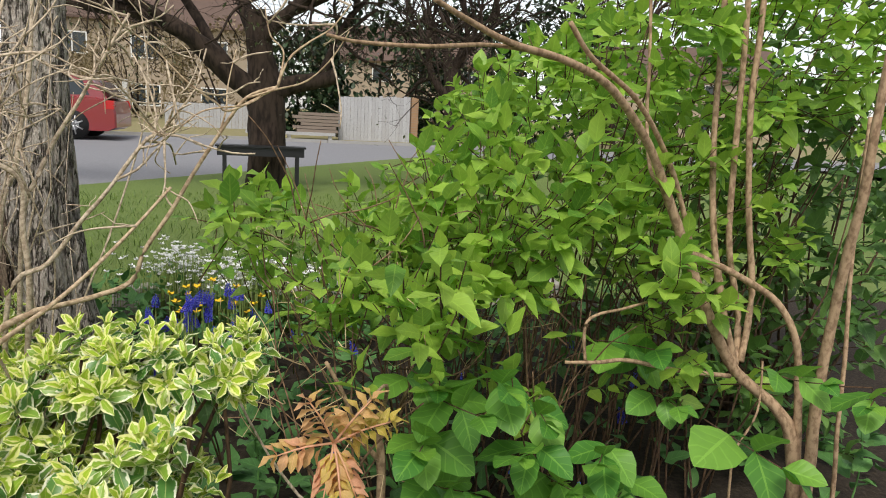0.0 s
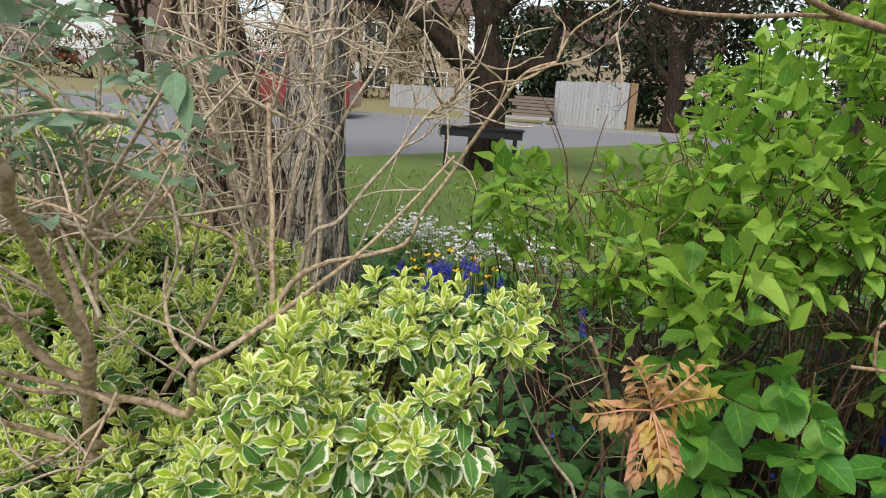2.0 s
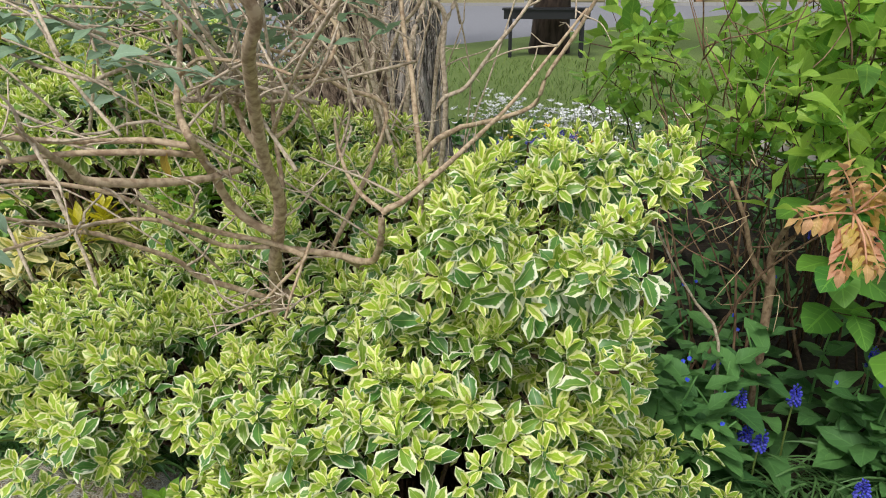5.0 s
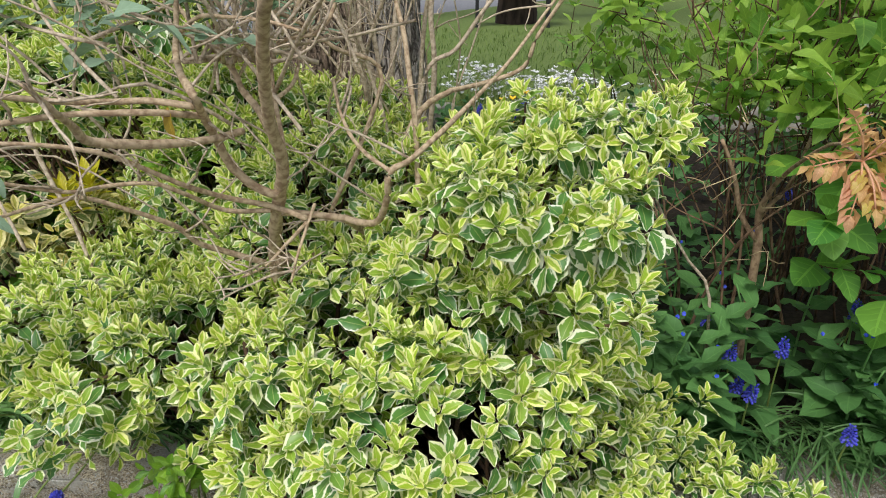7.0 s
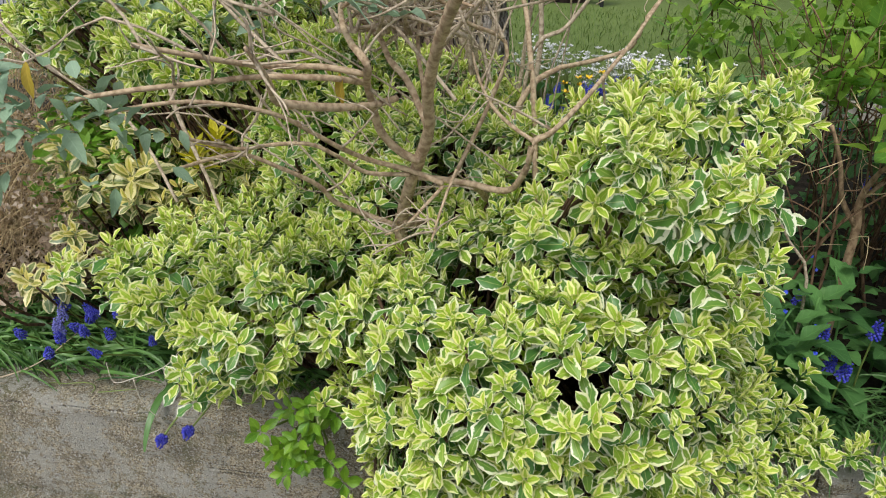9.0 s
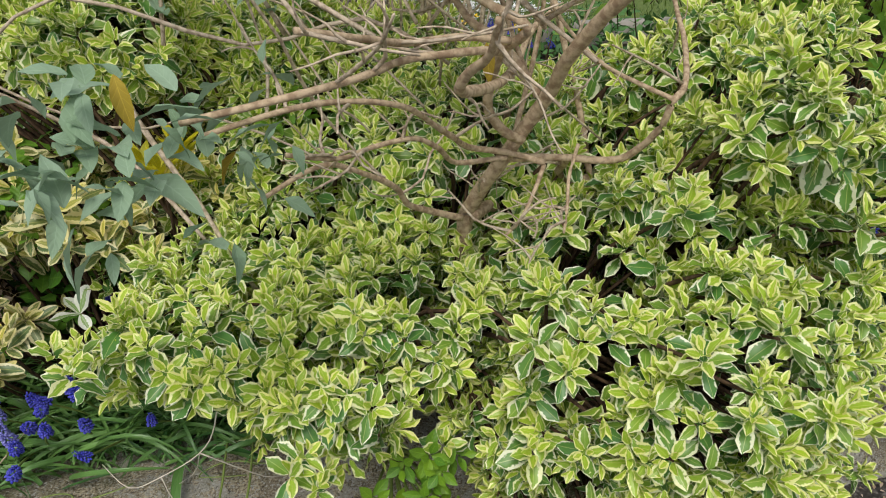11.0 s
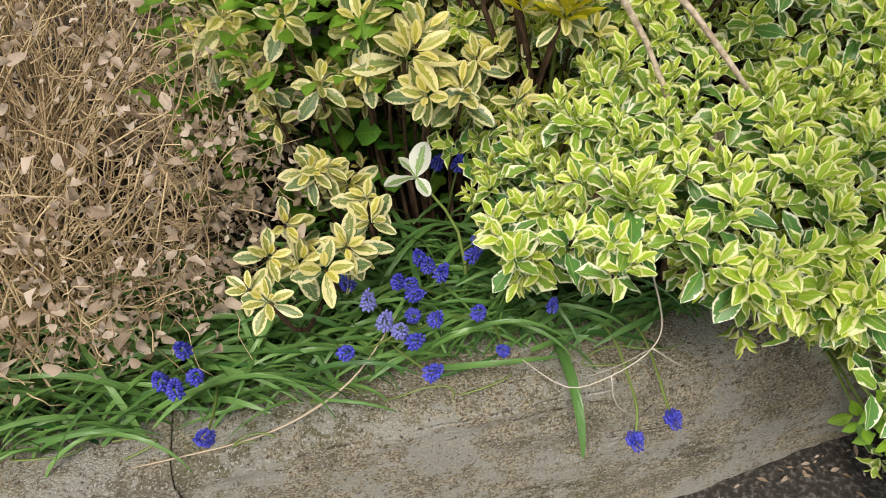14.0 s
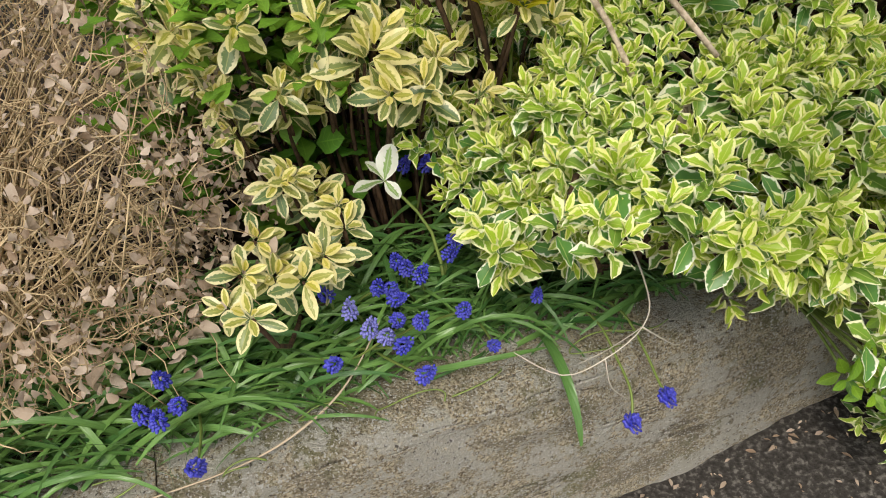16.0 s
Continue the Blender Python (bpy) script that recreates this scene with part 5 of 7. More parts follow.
strap = thing("hyacinth_foliage", (-1.15, 0.9, 0.32), "tangle of glossy dark green strap leaves on the wall", "foliage")
variants = [ribbon(ln, w, b, tw, r, 9, a) for ln, w, b, tw, r, a in ((0.18, 0.0075, 2.0, 0.6, 1.25, 0.1), (0.21, 0.0065, 2.4, -0.9, 1.15, 0.5), (0.15, 0.0085, 1.6, 0.5, 0.95, 0.7), (0.19, 0.006, 2.0, 1.6, 0.9, 0.4), (0.13, 0.009, 1.5, -0.6, 0.8, 0.05), (0.16, 0.005, 2.8, 0.9, 1.0, 0.2))]
mats = []
for _ in range(2100):
    x = -2.0 + 1.27 * rng.random() ** 0.8
    y = rng.uniform(0.815 if x < -1.2 else 0.83, 1.02)
    off = rng.choice((-1, 1)) * rng.gamma(4.0, 20)
    k = rng.uniform(0.55, 1.1)
    if abs(off) < 60:
        y, k = y + 0.07, k * 0.85
    mats.append(pose(x, y, 0.328, rng.normal(0, 10), rng.normal(0, 16), 175 + off) @ Matrix.Scale(k, 4))
scatter_leaves(strap, "strap_leaf", variants, mats, STRAP, 300)
part("strap_leaf", Geo().add(*ribbon(0.15, 0.013, 1.7, 0.2, 0.35, 10, 0.5)), STRAP, strap, m=pose(-0.945, 0.82, 0.34, 0, 0, 176))

# ---- the right-hand bed: hairy leaves with small blue flowers, grass and grape hyacinths ----
HAIRIES = [blade(ln, ln * w, 0.4, f, d, 0.25, 8, 2, a, 0.9) for ln, w, f, d, a in ((0.08, 0.55, 0.25, 0.15, 0.3), (0.07, 0.62, 0.2, 0.3, 0.6), (0.058, 0.55, 0.35, 0.1, 0.1), (0.1, 0.52, 0.2, 0.25, 0.5))]
NEAR_CLUMPS = [(0.03, 0.86, 0.25), (0.07, 0.98, 0.22), (0.04, 1.15, 0.3), (0.16, 1.12, 0.2), (0.33, 0.9, 0.2), (0.42, 0.95, 0.26), (0.3, 1.05, 0.24), (0.55, 0.95, 0.2), (0.7, 0.92, 0.24), (0.5, 1.1, 0.2), (0.9, 0.9, 0.2), (0.24, 1.2, 0.26), (0.0, 1.35, 0.28), (0.38, 0.84, 0.12), (0.15, 1.3, 0.25), (0.06, 0.9, 0.2), (0.10, 0.92, 0.24), (0.0, 0.98, 0.28), (0.13, 0.98, 0.2), (-0.01, 0.86, 0.24), (0.06, 0.85, 0.2), (0.1, 0.87, 0.16), (0.30, 0.95, 0.18), (0.35, 0.89, 0.16)]
FAR_CLUMPS = [(0.34, 0.97, 0.22), (0.47, 0.93, 0.2), (0.44, 1.02, 0.3), (0.66, 1.12, 0.24), (1.25, 1.15, 0.3), (-0.02, 0.9, 0.3), (0.18, 0.96, 0.28)]
for bx, by, h in NEAR_CLUMPS + FAR_CLUMPS:
    pl = thing("alkanet_plant", (bx, by, 0.31), "hairy dark green plant with tiny bright blue flowers", "plant", "blue-flowered plants in the bed")
    ms = []
    for k in range(18):
        s = k / 18
        p = (bx + rng.normal(0, 0.014), by + rng.normal(0, 0.014), 0.34 + h * 0.92 * (k // 2 * 2) / 18)
        ang = 1.5708 * (k // 2) + 3.1416 * (k % 2) + 0.5 + rng.normal(0, 0.25)
        ms.append(along(p, (math.cos(ang), math.sin(ang) - 0.3, 0.05 + 0.7 * s), rng.normal(0, 0.2), rng.uniform(0.75, 1.15) * (1.1 - 0.55 * s)))
    scatter_leaves(pl, "leaf", HAIRIES, ms, HAIRY, 18)
    part("stem", Geo().add(*tube([(bx, by, 0.31), (bx + rng.normal(0, 0.02), by, 0.33 + h * 0.5), (bx + rng.normal(0, 0.02), by - 0.01, 0.33 + h * 0.9)], [0.0025, 0.0015], 6)), HAIRY, pl)
    mid = np.array((bx + rng.normal(0, 0.03), by - 0.03, 0.33 + h * rng.uniform(0.8, 1.05)))
    for k in range(int(rng.integers(0, 3))):
        c = mid + rng.normal(0, 0.009, 3)
        part("flower", Geo().spread(blade(0.0036, 0.0036, 0.55, 0, -0.1, 0, 3, 1, 0, 0.5), [np.array(pose(*c, 0, 0, rng.normal(0, 25)) @ pose(0, 0, 0, 55, 0, 0) @ pose(0, 0, 0, 0, 0, 72 * j)) for j in range(5)]), BLUEPETAL, pl)

for x, y, z in ((0.142, 0.934, 0.45), (0.137, 0.882, 0.43), (0.154, 0.863, 0.43), (0.22, 0.93, 0.47), (0.268, 0.78, 0.42), (0.14, 1.055, 0.45), (0.48, 0.86, 0.43), (0.36, 1.0, 0.5)):
    muscari_flower((x, y, z), (x + 0.01, y + 0.03, 0.32), (rng.normal(0, 0.2), -0.2, 1), group="grape hyacinths in the bed")
grass = thing("grass_tuft", (0.2, 0.85, 0.32), "tuft of thin pale green grass beside the wall", "grass", kind="stuff")
g = Geo()
for k, v in enumerate([ribbon(ln, 0.004, b, tw, r, 8, a) for ln, b, tw, r, a in ((0.16, 1.8, 0.8, 1.0, 0.1), (0.13, 1.5, -0.6, 0.7, 0.5), (0.18, 2.1, 0.4, 0.9, 0.3))]):
    g.spread(v, [np.array(pose(rng.uniform(0.06, 0.55), rng.uniform(0.84, 0.95), 0.325, rng.normal(0, 8), rng.normal(0, 8), 180 + rng.normal(0, 55))) for _ in range(110)])
part("blades", g, GRASSY, grass, kind="stuff")

# green sprig below the overhang
SPRIGGREEN = leaf_material("bright_sprig_leaf", (0.27, 0.46, 0.03), (0.10, 0.26, 0.02), 0.4, 0.3, 0.3)
sprig = thing("green_sprig", (-0.69, 0.7, 0.28), "sprig of plain bright green leaves poking out under the overhang", "plant")
tips3 = [facing((-0.69 + dx * 0.75, 0.61 + dy, 0.405 + dz * 0.85), (rng.normal(0, 0.3), -0.8, 0.5), rng.uniform(0, 6), 0.9) for dx, dy, dz in ((0, 0, 0), (0.04, 0.0, -0.02), (0.07, 0.02, 0.02), (0.03, 0.02, 0.06), (0.09, 0.01, -0.03), (0.06, 0.01, 0.08), (0.0, 0.02, -0.04), (0.1, 0.03, 0.05), (-0.03, 0.0, 0.03), (0.12, 0.0, -0.06), (0.02, -0.01, 0.0), (0.05, -0.01, 0.03), (0.08, 0.0, 0.06), (0.06, 0.0, -0.02), (0.02, 0.0, -0.05))]
ms = [m @ pose(0, 0, 0.01 * (k // 2), 0, 0, 90 * (k // 2) + 180 * (k % 2)) @ pose(0, 0.003, 0, 12 + 14 * (k // 2), 0, 0) @ Matrix.Scale(1 - 0.12 * (k // 2), 4) for m in tips3 for k in range(8)]
scatter_leaves(sprig, "leaf", [leaf(0.029, 0.016, 0.5, 0.25, 0.15, 0.1, 6, 2, a) for a in (0.1, 0.4, 0.7)], ms, SPRIGGREEN, 130)
mats = tips3
for m in mats:
    p = m.translation
    part("stem", Geo().add(*tube([(-0.66, 0.9, 0.34), (-0.67, 0.74, 0.38), tuple(p)], [0.003, 0.0015], 5)), PALESTEM, sprig)

bleak = thing("leaning_twig", (0.12, 0.97, 0.33), "pale dead twig leaning in the dark bed", "twig")
part("twig", Geo().add(*tube([(0.12, 0.97, 0.33), (0.101, 0.95, 0.554), (0.06, 0.95, 0.62), (0.019, 0.95, 0.683), (-0.02, 0.96, 0.76)], [0.003, 0.0016], 6, 0.1, 3)), PALETWIG, bleak)

# ---- copper-coloured young leaves ----
copper = thing("copper_shoot", (0.20, 1.04, 0.32), "young feathery copper-orange leaves on a brown stem", "plant")
hub = np.array((0.06, 0.525, 0.905))
part("stem", Geo().add(*tube([(0.20, 1.04, 0.32), (0.197, 1.035, 0.5), (0.193, 1.03, 0.62), (0.187, 1.03, 0.675), (0.185, 0.97, 0.75), (0.14, 0.75, 0.86), tuple(hub)], [0.008, 0.0075, 0.007, 0.004, 0.002, 0.0014], 8, 0.06, 4)), CANEBARK, copper)
part("side_stem", Geo().add(*tube([(0.193, 1.03, 0.62), (0.155, 1.02, 0.67), (0.13, 1.01, 0.74), (0.10, 1.0, 0.8)], [0.005, 0.003], 7, 0.06, 4)), CANEBARK, copper)
part("side_stem", Geo().add(*tube([(0.185, 1.03, 0.67), (0.22, 1.02, 0.72), (0.235, 1.01, 0.8)], [0.004, 0.0025], 7, 0.06, 4)), CANEBARK, copper)
for k, (d, n) in enumerate((((-0.25, -0.5, -1.0), 6), ((0.35, -0.5, -0.8), 5), ((-0.9, -0.2, -0.05), 5), ((-0.35, -0.2, 0.7), 5), ((0.9, 0.1, 0.25), 6), ((0.5, 0.0, 0.6), 5), ((0.05, -0.6, -0.6), 5))):
    d = np.array(d) / np.linalg.norm(d)
    ln = 0.030 + 0.003 * n
    side = np.cross(d, (0, -1, 0.3))
    side /= np.linalg.norm(side)
    tip = hub + d * ln
    fr = part("frond", Geo().add(*tube([hub, hub + d * ln * 0.5 + np.array((0, -0.004, 0.004)), tip], [0.0012, 0.0006], 5)), COPPER, copper)
    lt = blade(0.0185, 0.0105, 0.42, 0.35, 0.45, 0.35, 9, 1, 0.1 + 0.1 * k if k != 4 else 1.0, 0.9, 0.07)
    me = Geo().add(*lt).mesh("leaflet", COPPER)
    for i in range(n + 1):
        s = (i + 1.2) / (n + 1.2)
        for sg in (-1, 1):
            part("leaflet", me, COPPER, fr, m=along(hub + d * ln * s, sg * side * 0.9 + d * 0.6 + rng.normal(0, 0.12, 3), rng.normal(0, 0.3), 1.1 - 0.4 * s))
    part("leaflet", me, COPPER, fr, m=along(tip, d, 0, 0.8))

# ---- flowers at the back of the bed ----
for name, label, cat, mat, spots, count, r in (
    ("white_flower_mat", "low mat of small white flowers at the back of the bed", "flowers", WHITEPETAL, [(-0.04, 2.56, 0.18), (0.11, 2.58, 0.16), (-0.12, 2.68, 0.2), (-0.32, 2.85, 0.2)], 520, 0.015),
    ("blue_flower_patch", "patch of blue grape hyacinths at the back of the bed", "flowers", MUSCARI, [(-0.25, 2.1, 0.08), (-0.15, 2.07, 0.08), (-0.13, 2.12, 0.07), (-0.03, 2.2, 0.10), (0.10, 2.1, 0.4), (0.45, 2.0, 0.5)], 0, 0.01),
    ("yellow_flower", "a few yellow daisies among the blue flowers", "flowers", YELLOWPETAL, [(-0.18, 2.2, 0.07), (-0.05, 2.2, 0.04)], 22, 0.018),
):
    fl = thing(name, (*spots[0][:2], 0.33), label, cat, kind="stuff")
    g = Geo()
    gs = Geo()
    for x, y, sp in spots:
        knots = rng.normal(0, 1, (14, 2))
        for _ in range(count // len(spots)):
            u, w = knots[rng.integers(14)]
            c = (x + u * sp * 0.5 + rng.normal(0, 0.025), y + w * sp * 0.35 + rng.normal(0, 0.025), 0.57 + rng.uniform(-0.05, 0.06))
            k = 6.283 * rng.random()
            g.spread(leaf(r, r * 0.7, 0.6, 0, 0, 0, 2, 1), [np.array(pose(*c, rng.uniform(10, 50), rng.uniform(-20, 20), math.degrees(k) + 72 * j)) for j in range(5)])
            gs.add(*tube([(c[0], c[1], 0.34), c], [0.0015, 0.001], 3, 0, 1))
        if not count:
            for _ in range(7):
                c = (x + rng.normal(0, sp * 0.6), y + rng.normal(0, sp * 0.5), (0.565 if x < 0.0 else 0.45) + rng.uniform(-0.07, 0.04))
                g.spread(floret_head(int(rng.integers(99)), 0.035, 0.011), [np.array(pose(*c, rng.normal(0, 12), rng.normal(0, 12), 0))])
                gs.add(*tube([(c[0], c[1], 0.34), c], [0.002, 0.0015], 3, 0, 1))
    part("petals", g, mat, fl, kind="stuff")
    part("stems", gs, PALESTEM, fl, kind="stuff")
FAR_LEAVES = [leaf(ln, ln * 0.55, 0.42, 0.25, 0.2, 0.25, 4, 1, a, 0.8) for ln, a in ((0.075, 0.3), (0.065, 0.6), (0.055, 0.1), (0.09, 0.5))]
low = thing("bed_foliage", (0.2, 1.9, 0.33), "low mixed green leaves covering the back of the bed", "foliage", kind="stuff")
g = Geo()
for k, v in enumerate(FAR_LEAVES):
    g.spread(v, [np.array(along((rng.uniform(-0.9, 1.6), rng.uniform(1.3, 2.95), 0.34 + rng.uniform(0, 0.12)), (rng.normal(), rng.normal() - 0.3, rng.uniform(0.1, 1.2)), rng.normal(0, 0.4), rng.uniform(0.5, 1.0))) for _ in range(420)])
for k, v in enumerate(FAR_LEAVES):
    g.spread(v, [np.array(along((rng.uniform(-0.8, 0.7), rng.uniform(1.95, 2.9), 0.42 + rng.uniform(0, 0.12)), (rng.normal(), rng.normal() - 0.3, rng.uniform(0.3, 1.4)), rng.normal(0, 0.4), rng.uniform(0.35, 0.7))) for _ in range(230)])
part("leaves", g, HAIRY, low, kind="stuff")

# ---- pale thicket of bare twigs in front of the twin trunks ----
thicket = thing("bare_twig_shrub", (-0.45, 1.35, 0.33), "bare shrub of many pale tan twigs in front of the trunks", "shrub")
g = Geo()


def tall_cane(radii, *points):
    x, y, z = points[0]
    way = [(0.4 * x - 0.28, 0.5 * y + 0.68, 0.33), (0.8 * x - 0.1, 0.8 * y + 0.27, 0.33 + (z - 0.33) * 0.5)] + list(points)
    part("cane", Geo().add(*tube(way, [0.8 * r for r in radii], 8, 0.05, 5)), PALETWIG, thicket)
    twigs_from(g, points[3:], 10, 0.15, 0.0024, 0.35, 1)


tall_cane((0.008, 0.0065, 0.003), (-0.484, 1.3, 0.809), (-0.509, 1.3, 0.862), (-0.504, 1.31, 0.915), (-0.495, 1.32, 0.968), (-0.495, 1.33, 1.02), (-0.504, 1.34, 1.081), (-0.54, 1.35, 1.12), (-0.586, 1.36, 1.138), (-0.632, 1.37, 1.187), (-0.657, 1.38, 1.247))
tall_cane((0.009, 0.0065, 0.004), (-0.476, 1.35, 0.798), (-0.499, 1.35, 0.865), (-0.533, 1.36, 0.916), (-0.553, 1.36, 0.959), (-0.576, 1.37, 1.0), (-0.61, 1.38, 1.062), (-0.639, 1.4, 1.114), (-0.655, 1.4, 1.176), (-0.651, 1.42, 1.272), (-0.649, 1.43, 1.4))
tall_cane((0.007, 0.003), (-0.47, 1.35, 0.81), (-0.48, 1.36, 0.909), (-0.495, 1.37, 0.973), (-0.493, 1.38, 1.027), (-0.478, 1.4, 1.103), (-0.452, 1.42, 1.223), (-0.429, 1.43, 1.288), (-0.416, 1.44, 1.36))
tall_cane((0.006, 0.003), (-0.488, 1.28, 0.814), (-0.503, 1.28, 0.888), (-0.493, 1.29, 0.95), (-0.502, 1.3, 1.001), (-0.518, 1.3, 1.061), (-0.544, 1.3, 1.12), (-0.575, 1.3, 1.167), (-0.595, 1.3, 1.214), (-0.6, 1.3, 1.3))
tall_cane((0.0095, 0.007, 0.004), (-0.455, 1.4, 0.788), (-0.443, 1.41, 0.927), (-0.435, 1.42, 0.984), (-0.418, 1.43, 1.029), (-0.407, 1.44, 1.108), (-0.394, 1.45, 1.186), (-0.386, 1.46, 1.294), (-0.381, 1.47, 1.4))
tall_cane((0.007, 0.004), (-0.355, 1.25, 0.842), (-0.359, 1.25, 0.955), (-0.356, 1.25, 1.024), (-0.385, 1.24, 1.054), (-0.422, 1.23, 1.075), (-0.478, 1.22, 1.1), (-0.51, 1.2, 1.121), (-0.559, 1.18, 1.149))
tall_cane((0.006, 0.003), (-0.5, 1.3, 0.819), (-0.446, 1.25, 0.979), (-0.399, 1.22, 1.039), (-0.372, 1.2, 1.094), (-0.364, 1.2, 1.168), (-0.38, 1.2, 1.26))
tall_cane((0.006, 0.003), (-0.374, 1.3, 0.947), (-0.346, 1.3, 1.033), (-0.317, 1.3, 1.095), (-0.279, 1.3, 1.158), (-0.252, 1.3, 1.208), (-0.2, 1.3, 1.3))
tall_cane((0.006, 0.003), (-0.37, 1.2, 0.852), (-0.312, 1.2, 0.906), (-0.266, 1.2, 0.969), (-0.221, 1.2, 1.025), (-0.168, 1.2, 1.099), (-0.132, 1.2, 1.12))
for k in range(20):
    root = np.array((-0.46 + rng.normal(0, 0.05), 1.36 + rng.normal(0, 0.09), 0.33))
    d = np.array((rng.normal(-0.02, 0.22), rng.normal(-0.03, 0.13), 1.0))
    d /= np.linalg.norm(d)
    q = [root]
    for i in range(9):
        d = d + rng.normal(0, 0.2, 3) + np.array((-0.35 * (q[-1][0] + 0.5), 0, 0.12))
        d /= np.linalg.norm(d)
        q.append(q[-1] + d * rng.uniform(0.08, 0.15))
    rad = rng.uniform(0.002, 0.004) + 0.003 * rng.random() ** 3
    if k < 13:
        part("cane", Geo().add(*tube(q, [rad, rad * 0.45], 7, 0.08, 3)), PALETWIG, thicket)
    else:
        g.add(*tube(q, [rad * 0.7, rad * 0.3], 5, 0.08, 2))
    twigs_from(g, q[5:], 4, 0.12, 0.0019, 0.3, 1)
part("twig_tangle", g, PALETWIG, thicket, kind="stuff")

# ---- dark needle-leaved shrub and grey bush at the far left of the bed ----
rosemary = thing("rosemary_bush", (-1.6, 2.2, 0.33), "dark fine-leaved bush at the back of the bed", "shrub")
g = Geo()
needle = leaf(0.03, 0.004, 0.5, 0.1, 0.1, 0, 2, 1, 0.7)
for p, nn in blob_points([(-1.5, 2.1, 0.78, 0.42, 0.3, 0.42), (-2.1, 2.2, 0.85, 0.5, 0.4, 0.5), (-1.15, 2.5, 0.62, 0.3, 0.3, 0.3)], 620, (0.5, 1.05), lambda p: p[2] > 0.35):
    d = nn * 0.5 + np.array((0, 0, 0.8)) + rng.normal(0, 0.25, 3)
    d /= np.linalg.norm(d)
    b = p - d * 0.16
    g.add(*tube([b, p], [0.002, 0.001], 3, 0, 1))
    g.spread(needle, [np.array(along(b + (p - b) * s, d * 0.5 + rng.standard_normal(3), 0, rng.uniform(0.7, 1.1))) for s in np.linspace(0, 1, 16)])
part("needles", g, leaf_material("needle_leaf", (0.10, 0.15, 0.10), (0.03, 0.06, 0.035), 0.6, 0.1, 0.05), rosemary, kind="stuff")

turf = thing("lawn_blades", (0, 4.5, 0.3), "short grass blades of the lawn", "grass", kind="stuff")
g = Geo()
for a in (0.1, 0.5, 0.9):
    v = ribbon(0.06, 0.006, 0.9, 0.5, 1.1, 2, a)
    pl = []
    for _ in range(3600):
        x, y = rng.uniform(-2.2, 2.4), 3.0 + 5.5 * rng.random() ** 1.6
        pl.append(np.array(pose(x, y, land(x, y), 0, 0, rng.uniform(0, 360)) @ Matrix.Scale(rng.uniform(0.5, 1.3), 4)))
    g.spread(v, pl)
part("blades", g, leaf_material("lawn_blade", (0.21, 0.30, 0.06), (0.10, 0.17, 0.035), 0.6, 0.1, 0.2), turf, kind="stuff")
for k in range(9):
    x = -0.5 + 0.22 * k + rng.normal(0, 0.03)
    es = thing("edging_stone", (x, 2.95, 0.36), "pale rough stone edging the flower bed", "stone", "edging stones")
    v, f, a = box(-0.1, 0.1, -0.06, 0.06, -0.06, 0.06)
    bm = bmesh.new()
    vs = [bm.verts.new(p) for p in v]
    for q in f:
        bm.faces.new([vs[i] for i in q])
    bmesh.ops.subdivide_edges(bm, edges=bm.edges, cuts=3, use_grid_fill=True)
    for q in bm.verts:
        q.co = q.co * (1 - 0.2 * q.co.length / 0.13) + Vector(rng.normal(0, 0.004, 3))
    part("stone", bm, simple("pale_stone", (0.42, 0.39, 0.34), 0.9, vary=0.5, scale=30) if k == 0 else bpy.data.materials["pale_stone"], es, m=pose(x, 2.95 + rng.normal(0, 0.03), 0.385, 0, 0, rng.normal(0, 12)))

# ---- dark tree on the lawn ----


def grow(g, start, way, length, radius, depth, twig_geo, spread=0.5, up=0.1, children=4):
    p, d = np.array(start, float), np.array(way, float)
    d /= np.linalg.norm(d)
    q = [p]
    for i in range(5):
        d = d + rng.normal(0, 0.16, 3) + np.array((0, 0, up * 0.3))
        d /= np.linalg.norm(d)
        q.append(q[-1] + d * length / 5)
    g.add(*tube(q, [radius, radius * 0.45], 9 if depth > 2 else 5 if depth > 0 else 3, 0.06, 2 if depth > 1 else 1))
    if depth == 0:
        twig_geo.append((q[-1], d))
        return
    for k in range(children):
        i = int(rng.integers(2, 6))
        dd = d + rng.standard_normal(3) * spread + np.array((0, 0, up))
        grow(g, q[i], dd, length * rng.uniform(0.55, 0.8), radius * rng.uniform(0.4, 0.6), depth - 1, twig_geo, spread * 1.15, up, children)


for st, way, mat in (((-1.13, 2.09, 2.5), (-0.5, 0.1, 1.0), TREEBARK), ((-1.12, 2.09, 2.4), (0.3, 0.5, 1.0), TREEBARK), ((-0.46, 2.1, 2.5), (0.3, 0.2, 1.0), GREYBARK), ((-0.47, 2.09, 2.4), (0.6, -0.3, 1.0), GREYBARK)):
    g = Geo()
    grow(g, st, way, 1.6, 0.06, 3, [], 0.5, 0.2, 4)
    part("limb", g, mat, tree)

